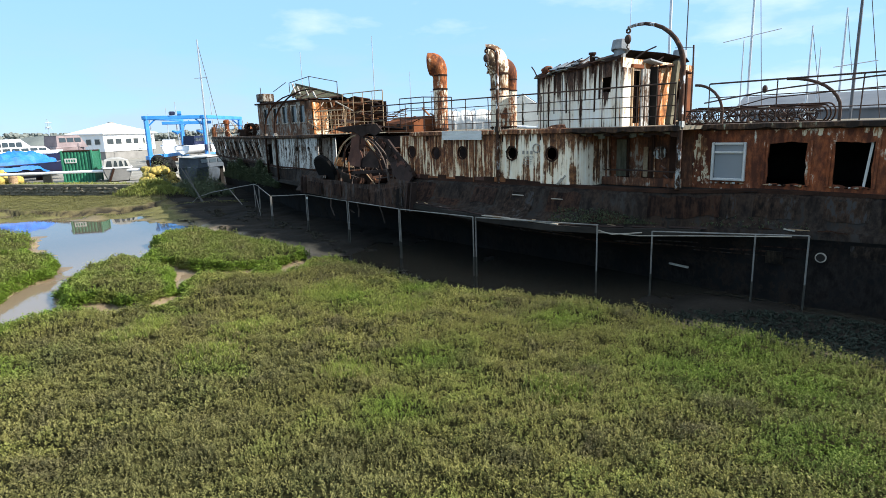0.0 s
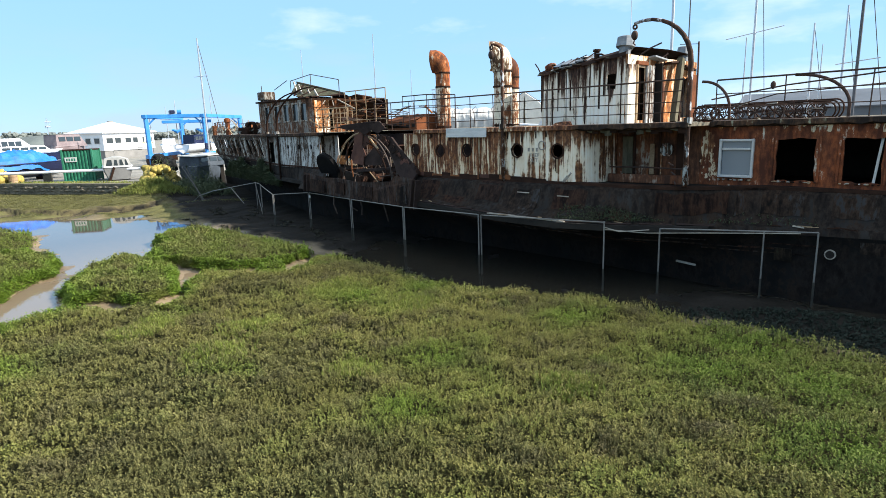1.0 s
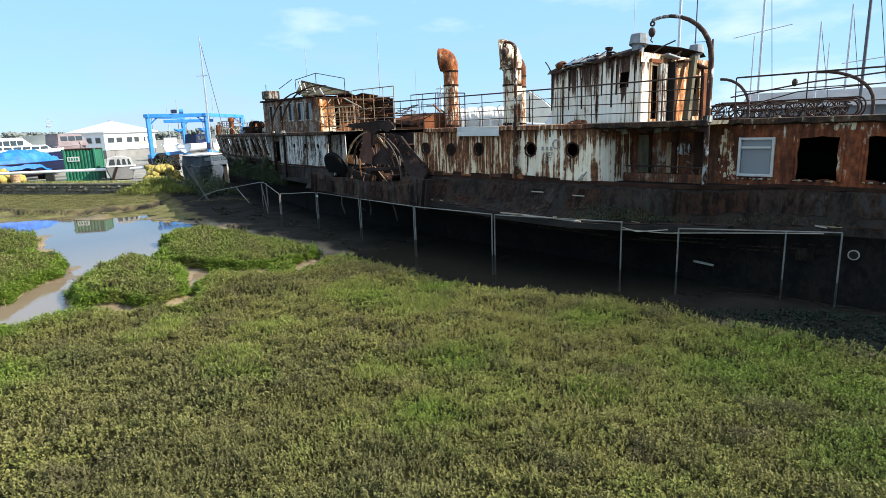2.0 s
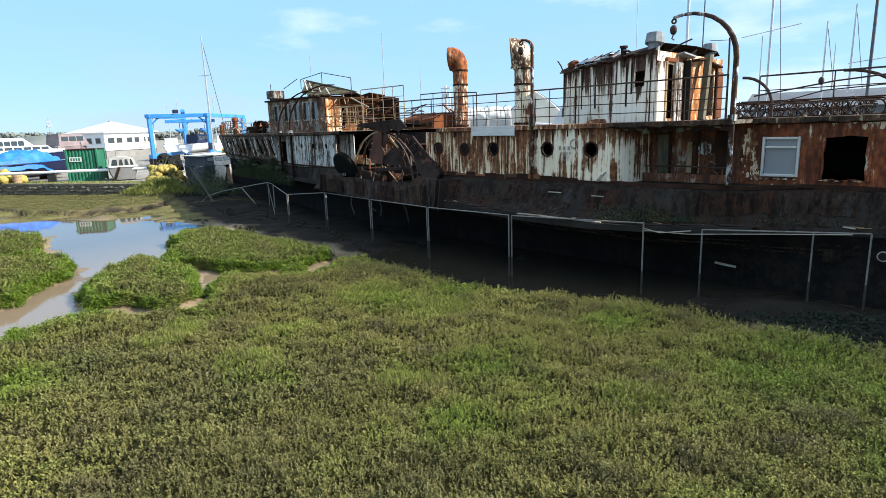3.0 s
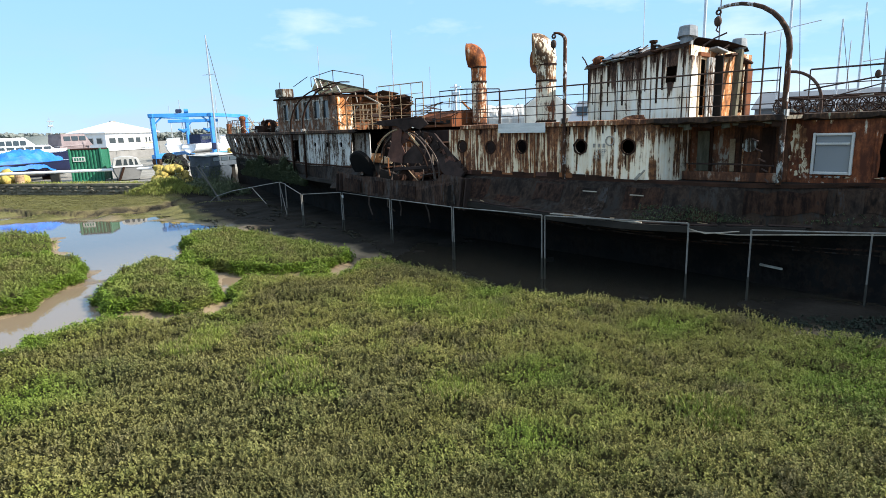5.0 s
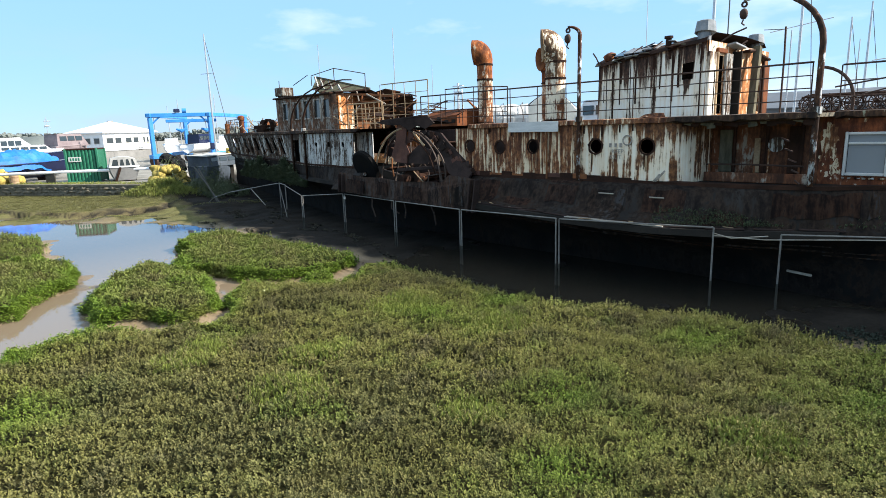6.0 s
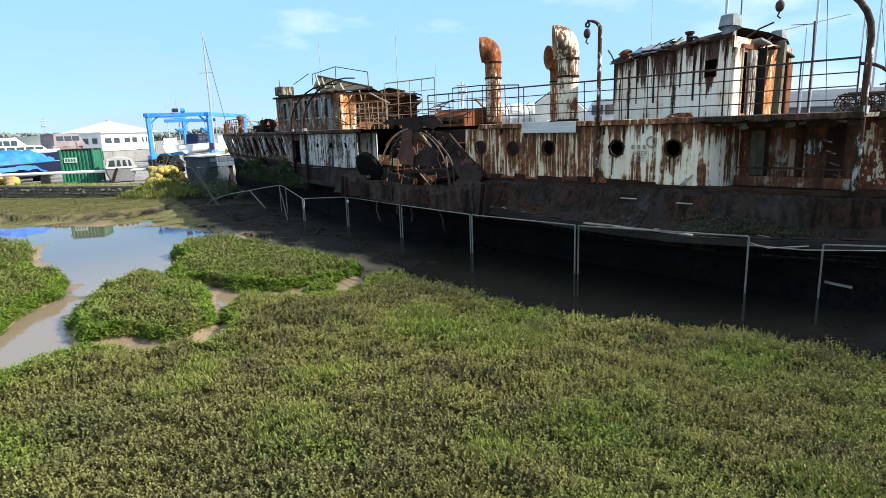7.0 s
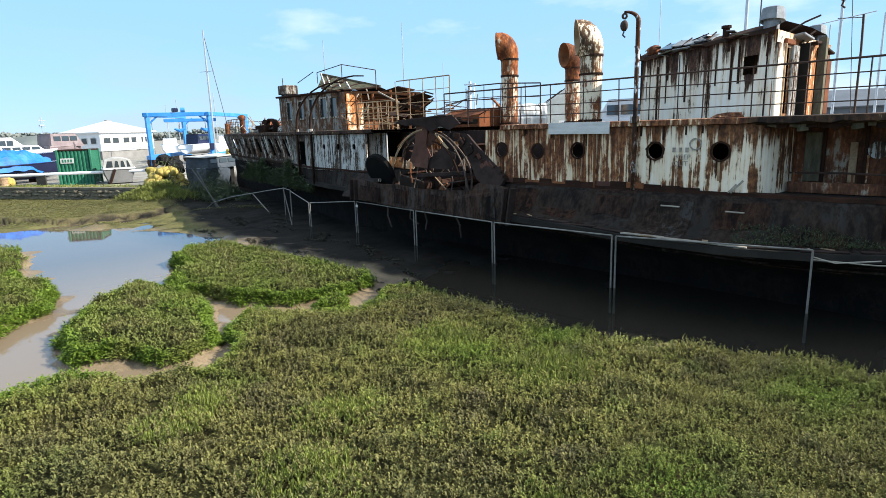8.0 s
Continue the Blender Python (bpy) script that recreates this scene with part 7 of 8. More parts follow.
for me in stone_mesh:
    me.materials.append(M_STONE)
for i in range(46):
    k = i / 46
    x, y = 2.5 + 11.0 * k, float(np.interp(2.5 + 11.0 * k, *zip(*QUAY_LINE)))
    for j, z in enumerate((-0.32, -0.08, 0.15)):
        st = new("stone", stone_mesh[(i * 3 + j * 2) % 5])
        st.parent = bpy.data.objects["quay_wall"]
        st.location = (x - 0.11 - 9 + random.uniform(-0.09, 0.09), y - 0.10 - 54, z + 0.5 + random.uniform(-0.03, 0.03))
        st.rotation_euler = (random.uniform(-0.1, 0.1), random.uniform(-0.1, 0.1), radians(-45) + random.uniform(-0.1, 0.1))

# ---- boatyard ----
M_BLUE = plain("hoist_blue_paint", (0.02, 0.16, 0.44), (0.05, 0.26, 0.64), 1.0, 0.45, bump=0.05)
M_GREEN = plain("container_green", (0.015, 0.11, 0.06), (0.03, 0.18, 0.10), 1.2, 0.5, bump=0.08)
M_GEL = plain("white_gelcoat", (0.66, 0.67, 0.68), (0.82, 0.82, 0.82), 0.8, 0.3, bump=0.02)
M_NAVY = plain("navy_hull", (0.006, 0.009, 0.03), (0.011, 0.016, 0.055), 1.0, 0.3, bump=0.02)
M_TARP = plain("blue_tarpaulin", (0.004, 0.085, 0.40), (0.015, 0.18, 0.62), 1.5, 0.6, bump=0.3, fine=8.0)
M_YEL = plain("yellow_buoy_plastic", (0.16, 0.115, 0.03), (0.50, 0.38, 0.085), 5.4, 0.75)
M_ROOFW = plain("white_roof_sheet", (0.70, 0.71, 0.72), (0.82, 0.82, 0.82), 0.4, 0.5, bump=0.05)
M_BASE = plain("grey_render", (0.16, 0.155, 0.145), (0.26, 0.25, 0.235), 0.6, 0.85)
M_MAST = plain("mast_alloy", (0.35, 0.36, 0.38), (0.60, 0.61, 0.62), 1.0, 0.4, 0.6, bump=0.02)
M_SHED = plain("grey_shed_sheet", (0.075, 0.08, 0.088), (0.125, 0.13, 0.14), 0.5, 0.5, bump=0.05)


def hoist():
    o = (24.0, 66.0, 0.3)
    h = thing("travel_hoist", o, "blue steel travelling boat hoist with hanging slings", "hoist")
    legs = [(21.5, 70.15), (27.1, 68.0), (28.4, 78.3), (35.0, 75.5)]
    for x, y in legs:
        leg = part("leg", Shape(o).box((x, y, 3.1), (0.42, 0.42, 5.2), chamfer=0.04), M_BLUE, h)
        part("wheel", Shape(o).tube([(x - 0.2, y - 0.1, 0.85), (x + 0.2, y + 0.1, 0.85)], 0.52, 16), M_RAIL, leg)
        part("foot_box", Shape(o).box((x, y, 1.35), (0.7, 1.2, 0.45), chamfer=0.04), M_BLUE, leg)
    for a, b in (((21.5, 70.15), (28.4, 78.3)), ((27.1, 68.0), (35.0, 75.5)), ((21.5, 70.15), (27.1, 68.0))):
        d = Vector((b[0] - a[0], b[1] - a[1], 0))
        part("top_beam", Shape(o).box(((a[0] + b[0]) / 2, (a[1] + b[1]) / 2, 5.75), (d.length + 0.8, 0.42, 0.42), pose(0, 0, 0, 0, 0, math.degrees(math.atan2(d.y, d.x))), 0.04), M_BLUE, h)
    for a, b in (((21.5, 70.15), (28.4, 78.3)), ((27.1, 68.0), (35.0, 75.5))):
        d = Vector((b[0] - a[0], b[1] - a[1], 0))
        part("low_beam", Shape(o).box(((a[0] + b[0]) / 2, (a[1] + b[1]) / 2, 1.45), (d.length, 0.35, 0.4), pose(0, 0, 0, 0, 0, math.degrees(math.atan2(d.y, d.x))), 0.04), M_BLUE, h)
    part("engine_box", Shape(o).box((24.0, 69.1, 6.2), (0.55, 0.5, 0.4), chamfer=0.06), M_NAVY, h)
    part("hose_drum", Shape(o).tube([(24.5, 68.9, 6.2), (24.9, 68.75, 6.2)], 0.24, 12), M_BLUE, h)
    for k, (x, y) in enumerate(legs):  # winch ropes and brackets by each leg
        part("knee_brace", Shape(o).tube([(x, y, 4.7), (x + (0.9 if k % 2 == 0 else -0.9), y + (-0.35 if k % 2 == 0 else 0.35), 5.6)], 0.09, 5), M_BLUE, h)
        part("winch_rope", Shape(o).tube([(x + 0.35, y - 0.1, 5.5), (x + 0.35, y - 0.1, 1.7)], 0.02, 4), M_RAIL, h)
    part("hydraulic_box", Shape(o).box((27.0, 67.75, 2.3), (0.5, 0.3, 0.7), chamfer=0.05), M_NAVY, h)
    part("cross_beam", Shape(o).box((26.6, 71.8, 5.2), (5.4, 0.35, 0.35), pose(0, 0, 0, 0, 0, -22), 0.03), M_BLUE, h)
    for x, y in ((25.0, 72.4), (27.4, 71.2)):
        t = part("sling_block", Shape(o).tube([(x, y, 4.3), (x + 0.5, y - 0.2, 4.05), (x + 1.0, y - 0.4, 4.3)], [0.1, 0.22, 0.1], 8), M_BLUE, h)
        part("sling", Shape(o).tube([(x + 0.5, y - 0.2, 5.4), (x + 0.5, y - 0.2, 4.2)], 0.03, 5), M_RAIL, t)
    return h


hoist()


def container():
    o = (9.55, 53.6, 0.3)
    a = radians(-31)  # way of the end face
    m = pose(0, 0, 0, 0, 0, -31)
    c = thing("shipping_container", (0, 0, 0), "green corrugated steel shipping container with a white label", "container")
    w, l, h = 2.12, 1.9, 2.5
    for name, y in (("end_wall", 0.0), ("end_wall", l)):
        s = Shape()
        row = []
        n = 9
        for i in range(n):
            for k, off in ((0.0, 0), (0.28, 0), (0.42, 0.07), (0.78, 0.07), (0.92, 0)):
                row.append((w * (i + k) / n, y + (off if y == 0 else -off)))
        row.append((w, y))
        s.grid([[(p, q, 0.08) for p, q in row], [(p, q, h - 0.08) for p, q in row]])
        part(name, s, M_GREEN, c)
    for x in (0.0, w):
        s = Shape()
        row = []
        for i in range(11):
            for k, off in ((0.0, 0), (0.3, 0), (0.42, 0.05), (0.8, 0.05), (0.92, 0)):
                row.append((x + (off if x == 0 else -off), l * (i + k) / 11))
        row.append((x, l))
        s.grid([[(p, q, 0.08) for p, q in row], [(p, q, h - 0.08) for p, q in row]])
        part("side_wall", s, M_GREEN, c)
    part("container_roof", Shape().box((w / 2, l / 2, h - 0.04), (w + 0.04, l + 0.04, 0.1), chamfer=0.02), M_BROWN, c, "rusty brown roof edged in green")
    for x in (0, w):
        for y in (0, l):
            part("corner_post", Shape().box((x, y, h / 2), (0.14, 0.14, h), chamfer=0.015), M_GREEN, c)
    part("bottom_rail", Shape().box((w / 2, -0.01, 0.06), (w, 0.1, 0.12), chamfer=0.01), M_GREEN, c)
    part("label_plate", Shape().box((0.6, -0.03, 1.72), (0.85, 0.02, 0.36), chamfer=0.004), M_PVC, c, "white label with unreadable bars")
    for i in range(4):
        part("label_bar", Shape().box((0.33 + 0.18 * i, -0.045, 1.72), (0.11, 0.008, 0.20)), M_GREEN, c)
    c.matrix_basis = Matrix.Translation(o) @ m
    return c


container()
boards = thing("roof_boards", (10.6, 54.5, 2.62), "dark boards lying on the container roof", "boards")
part("board", Shape().box((0, 0, 0.06), (2.0, 0.5, 0.1), pose(0, 0, 0, 0, 2, -31), 0.02), M_BROWN, boards)
part("board", Shape().box((0.3, 0.6, 0.05), (1.5, 0.3, 0.08), pose(0, 0, 0, 0, 0, -26), 0.02), M_DARK, boards)


def boat(name, at, turn, length, beam, free, hull_mat, label, cabin=(), cabin_mat=None, keel=0.9, sheer=0.35, rake=0.6):
    """A hull lofted from bow to stern with deck, cabins with windows, on two trestles. cabin: (start, end, width, height) shares."""
    b = thing(name, (0, 0, 0), label, "boat", "boats ashore")
    rows = []
    for i in range(13):
        t = i / 12
        y = length * (t - 0.5)
        w = beam / 2 * max(0.02, math.sin(min(1, (1 - t) * 1.7 + 0.0) * math.pi / 2) ** 0.75) * (0.88 + 0.12 * min(1, t * 3))
        z = keel + free + sheer * t * t
        rows.append([(-w, y, z), (-w * 0.93, y, keel + free * 0.55), (-w * 0.62, y, keel + free * 0.12), (0, y, keel - 0.15 + 0.6 * max(0, t - 0.75) * 4 * free * 0.5), (w * 0.62, y, keel + free * 0.12), (w * 0.93, y, keel + free * 0.55), (w, y, z)])
    s = Shape().grid(rows)
    s.f.append(tuple(range(7)))
    part("hull", s, hull_mat, b, "", True)
    part("deck", Shape().grid([[r[0], (0, r[0][1], r[0][2] + 0.05), r[-1]] for r in rows]), M_GEL, b)
    part("gunwale", Shape().tube([Vector(r[0]) + Vector((0, 0, 0.02)) for r in rows], 0.05, 5), M_GEL if hull_mat == M_GEL else hull_mat, b)
    part("gunwale", Shape().tube([Vector(r[-1]) + Vector((0, 0, 0.02)) for r in rows], 0.05, 5), M_GEL if hull_mat == M_GEL else hull_mat, b)
    for t0, t1, wd, hg in cabin:
        y0, y1 = length * (t0 - 0.5), length * (t1 - 0.5)
        z = keel + free
        w = beam / 2 * wd
        s = Shape().grid([[(-w, y0, z), (-w, y1, z), (w, y1, z), (w, y0, z), (-w, y0, z)], [(-w * 0.94, y0 + 0.1, z + hg), (-w * 0.9, y1 - hg * rake, z + hg), (w * 0.9, y1 - hg * rake, z + hg), (w * 0.94, y0 + 0.1, z + hg), (-w * 0.94, y0 + 0.1, z + hg)]])
        s.poly([(-w * 0.97, y0, z + hg + 0.01), (-w * 0.93, y1 - hg * (rake - 0.1), z + hg + 0.01), (w * 0.93, y1 - hg * (rake - 0.1), z + hg + 0.01), (w * 0.97, y0, z + hg + 0.01)])
        cab = part("cabin", s, cabin_mat or M_GEL, b)
        n = max(2, int((y1 - y0) / 0.9))
        for sx in (-1, 1):
            for k in range(n):
                yy = y0 + 0.25 + (y1 - y0 - hg * (rake + 0.1)) * (k + 0.5) / n
                part("cabin_window", Shape().box((sx * w * 0.985, yy, z + hg * 0.62), (0.03, (y1 - y0 - hg * rake) / n * 0.8, hg * 0.36), pose(0, 0, 0, 0, -sx * 4, 0), 0.01), M_DIM, cab)
        part("windscreen", Shape().box((0, y1 - hg * rake * 0.55 + 0.04, z + hg * 0.55), (w * 1.6, 0.03, hg * 0.62), pose(0, 0, 0, math.degrees(math.atan(rake)), 0, 0)), M_DIM, cab)
    for y in (-length * 0.28, length * 0.2):
        part("trestle", Shape().box((0, y, keel * 0.4), (beam * 0.8, 0.15, keel * 0.8), chamfer=0.02), M_BROWN, b)
    b.matrix_basis = Matrix.Translation(at) @ pose(0, 0, 0, 0, 0, turn)
    return b


M_PLUM = plain("faded_plum_paint", (0.14, 0.10, 0.105), (0.27, 0.215, 0.215), 1.0, 0.5, bump=0.02)
M_SLATE = plain("slate_blue_cover", (0.03, 0.038, 0.047), (0.08, 0.098, 0.12), 1.2, 0.7)
M_NET = plain("black_net", (0.006, 0.006, 0.006), (0.022, 0.022, 0.022), 3.0, 0.95)
M_CANVAS = plain("grubby_canvas", (0.26, 0.255, 0.24), (0.46, 0.45, 0.42), 2.0, 0.8)
boat("motor_boat", (7.6, 59.2, 0.3), -72, 8.5, 2.5, 0.95, M_NAVY, "navy motor boat under a crumpled blue tarpaulin", (), None, 0.45, 0.15)
s = Shape((7.6, 59.2, 2.0))
rows = []
for i in range(29):
    t = i / 28
    row = []
    for j in range(15):
        u = j / 7 - 1
        c = Vector((7.6, 59.2, 0)) + pose(0, 0, 0, 0, 0, -72) @ Vector((u * 1.30 * math.sin(min(1, (1.06 - t) * 1.9) * math.pi / 2), 6.6 * (t - 0.56), 0))
        lump = 0.35 + 0.75 * math.exp(-((t - 0.55) / 0.30) ** 4)
        fold = 0.20 * noise.noise(Vector((u * 3.0, t * 9, 3))) + 0.14 * noise.noise(Vector((u * 7, t * 21, 8)))
        row.append((c.x, c.y, 1.78 + 0.95 * (1 - abs(u) ** 2.4) * lump + fold - (0.5 + 0.4 * noise.noise(Vector((t * 7, u, 5))) if abs(u) > 0.9 else 0)))
    rows.append(row)
solid("blue_tarpaulin", s.grid(rows), M_TARP, "crumpled bright blue tarpaulin over a motor boat", "tarpaulin", "thing")
boat("motor_boat", (8.6, 63.6, 0.3), -75, 8.0, 2.6, 1.3, M_NAVY, "navy motor boat with pale deck, ashore", (), None, 0.7, 0.2)
boat("cabin_cruiser", (8.8, 70.6, 0.3), -76, 9.5, 3.0, 1.2, M_GEL, "white cabin cruiser with dark windows, ashore", ((0.10, 0.86, 0.8, 0.7), (0.30, 0.74, 0.7, 1.45)), None, 0.9, 0.25, 1.15)
boat("cabin_cruiser", (14.3, 73.5, 0.3), -70, 3.9, 2.6, 1.3, M_PLUM, "faded plum cruiser with grey wheelhouse, ashore", ((0.05, 0.9, 0.85, 1.25),), M_PLUM, 1.25, 0.2)
boat("cabin_cruiser", (7.0, 84.0, 0.3), -70, 9.0, 3.2, 1.3, M_GEL, "white cabin cruiser ashore in the yard", ((0.2, 0.7, 0.8, 1.1),), None, 1.0, 0.25, 1.1)
d = thing("dinghy", (0, 0, 0), "small square grey dinghy with a pale folding canopy", "boat", "boats ashore")
M_PUNT = plain("grey_dinghy_paint", (0.10, 0.10, 0.095), (0.19, 0.185, 0.175), 1.4, 0.6)
rows = []
for yy, k, lift in ((-1.8, 0.9, 0.0), (-1.0, 1.0, 0.0), (0.6, 0.98, 0.05), (1.5, 0.7, 0.3), (1.8, 0.5, 0.5)):
    rows.append([(-1.05 * k, yy, 1.05 + lift * 0.3), (-1.0 * k, yy, 0.7), (-0.75 * k, yy, 0.08 + lift), (0.75 * k, yy, 0.08 + lift), (1.0 * k, yy, 0.7), (1.05 * k, yy, 1.05 + lift * 0.3)])
s = Shape().grid(rows)
s.f.append(tuple(range(6)))
part("hull", s, M_PUNT, d)
for x in (-1.05, 1.05):
    part("gunwale", Shape().tube([(x * 0.9, -1.8, 1.07), (x, -1.0, 1.07), (x * 0.98, 0.6, 1.08), (x * 0.7, 1.5, 1.16)], 0.05, 6), M_GEL, d)
part("gunwale", Shape().tube([(-0.95, -1.82, 1.07), (0.95, -1.82, 1.07)], 0.05, 6), M_GEL, d)
part("brace_board", Shape().box((-0.45, -1.86, 0.55), (0.16, 0.05, 1.1), pose(0, 0, 0, 0, 22, 0), 0.01), M_BROWN, d)
part("trestle", Shape().box((0, -0.6, 0.04), (1.6, 0.2, 0.09), chamfer=0.02), M_BROWN, d)
d.matrix_basis = Matrix.Translation((13.0, 52.3, 0.3)) @ pose(0, 0, 0, 0, 0, -14)
s = Shape((13.0, 52.3, 1.3))
tent = [((-1.0, 1.38), (-0.85, 2.0), (-0.3, 2.14), (0.3, 2.12), (0.8, 1.95), (1.0, 1.38))]
rows = []
for yy, k in ((-1.72, 0.96), (-1.5, 1.0), (-0.6, 1.02), (0.2, 0.8), (0.7, 0.15)):
    row = []
    for x, z in tent[0]:
        c = Vector((13.0, 52.3, 0)) + pose(0, 0, 0, 0, 0, -14) @ Vector((x, yy, 0))
        row.append((c.x, c.y, 1.36 + (z - 1.36) * k))
    rows.append(row)
s.grid(rows)
s.f.append(tuple(range(6)))
cano = solid("boat_canopy", s, M_CANVAS, "pale canvas canopy with windows on a dinghy", "canopy", "thing")
for a, b in ((0.06, 0.30), (0.36, 0.52), (0.58, 0.74), (0.80, 0.92)):
    w = Shape((13.0, 52.3, 1.3))
    q = []
    for u, z in ((a, 1.48), (b, 1.48), (b - 0.03 + 0.1 * (0.5 - b), 1.92), (a + 0.03 + 0.1 * (0.5 - a), 1.92)):
        c = Vector((13.0, 52.3, 0)) + pose(0, 0, 0, 0, 0, -14) @ Vector((-0.9 + 1.8 * u, -1.74, 0))
        q.append((c.x, c.y, z))
    w.poly(q)
    part("canopy_window", w, M_DIM, cano)
s = Shape((15.4, 48.6, 0.3))
for i in range(9):
    s.blob((15.3 + random.uniform(-0.7, 0.7), 48.6 + random.uniform(-0.5, 0.5), 0.1 + 0.22 * i), (0.6, 0.5, 0.4), 9, 6, 0.5, i * 3.7)
solid("net_heap", s, M_NET, "black heap of old nets on the quay", "nets", "thing")
boat("motor_yacht", (28.2, 73.5, 0.3), -58, 5.6, 2.2, 0.9, M_GEL, "white motor yacht with a dark canopy in the blue hoist", ((0.22, 0.72, 0.72, 1.15),), M_NAVY, 1.3, 0.2)
boat("motor_yacht", (29.3, 86.0, 0.3), -18, 6.0, 2.2, 1.1, M_GEL, "white motor yacht ashore behind the hoist", ((0.2, 0.7, 0.75, 1.0),), None, 0.9)
boat("motor_yacht", (32.0, 74.0, 0.3), -30, 8.0, 2.8, 1.3, M_GEL, "white motor yacht ashore beyond the bow", ((0.2, 0.7, 0.75, 1.0),), None, 0.9)
boat("work_boat", (18.9, 49.4, -0.5), -66, 3.7, 2.2, 1.45, M_SLATE, "slate-blue covered work boat by the ship's bow", ((0.03, 0.97, 0.95, 0.85),), M_SLATE, 0.12, 0.05)
solid("boat_cover", Shape((18.9, 49.4, 1.96)).box((18.9, 49.4, 1.96), (2.15, 3.7, 0.07), pose(0, 0, 0, 1.5, 2, -66), 0.02), M_CANVAS, "grubby pale sheet laid over the work boat's top", "sheet", "thing")

# long white mast on trestles along the quay
m = thing("stored_mast", (9.0, 53.0, 0.3), "long white yacht mast lying on low trestles", "mast")
part("spar", Shape((9, 53, 0.3)).tube([(1.0, 59.6, 1.18), (5.2, 55.6, 1.18), (14.6, 49.6, 1.16)], 0.11, 10), M_GEL, m)
for x, y in ((4.2, 56.6), (8.4, 53.6), (12.3, 51.1)):
    part("trestle", Shape((9, 53, 0.3)).box((x, y, 0.72), (0.12, 0.7, 0.85), pose(0, 0, 0, 0, 0, 45), 0.02), M_DRAB, m)
o = (6.55, 56.0, 0.3)
d = thing("oil_drum", o, "rusty brown oil drum on the quay", "drum")
part("drum_body", Shape(o).tube([Vector(o) + Vector((0, 0, z)) for z in (0, 0.28, 0.30, 0.32, 0.58, 0.60, 0.62, 0.90)], [0.3, 0.3, 0.32, 0.3, 0.3, 0.32, 0.3, 0.3], 16), M_TAN, d)
part("drum_rim", Shape(o).ring((6.55, 56.0, 1.2), (0, 0, 1), 0.27, 0.31, 0.03, 16), M_RUST, d)
random.seed(21)


def buoy(at, k, label, group):
    b = thing("mooring_buoy", at, label, "buoy", group)
    r = 0.36 * k
    part("float", Shape().blob((0, 0, 0), (r * 1.2, r * 0.95, r * 0.9), 14, 9, 0.35, at[0]), M_YEL, b, "", True)
    part("eye", Shape().ring((r * 1.18, 0, 0), (0, 1, 0), 0.04, 0.08, 0.03, 10), M_RAIL, b)
    b.rotation_euler = (random.uniform(-1, 1), random.uniform(-1, 1), random.uniform(-3, 3))
    return b


for i in range(38):
    layer = 0 if i < 15 else (1 if i < 26 else 2)
    x = 13.75 + random.uniform(-1.2, 1.2) * (1 - 0.2 * layer)
    y = 45.0 + random.uniform(-0.8, 0.8)
    buoy((x, y, float(height(np.array([x]), np.array([y]))[0]) + 0.27 + 0.34 * layer), random.uniform(0.72, 1.0), "faded yellow mooring buoy in a heap on the bank", "heap of buoys")
for x, y, z in ((5.85, 56.5, 0.62), (5.5, 57.4, 0.66), (6.95, 56.5, 0.62), (6.2, 57.0, 0.70), (5.4, 58.3, 0.72), (5.95, 57.1, 1.1)):
    buoy((x, y, z), 1.15, "yellow mooring buoy beside an oil drum", "buoys on the quay")
# unidentified yellow patch, given a barrel's shape and an added stand
b = thing("yellow_marker", (20.3, 49.4, -0.5), "yellow barrel shape for an unidentified yellow patch, on an added dark stand", "barrel")
part("barrel", Shape((20.3, 49.4, -0.5)).tube([(20.3, 49.4, 1.8), (20.3, 49.4, 1.9), (20.3, 49.4, 2.3), (20.3, 49.4, 2.4)], [0.24, 0.28, 0.28, 0.22], 14), M_YEL, b)
part("crate", Shape((20.3, 49.4, -0.5)).box((20.3, 49.4, 0.65), (0.34, 0.34, 2.3), chamfer=0.03), M_DARK, b, "added dark stand")


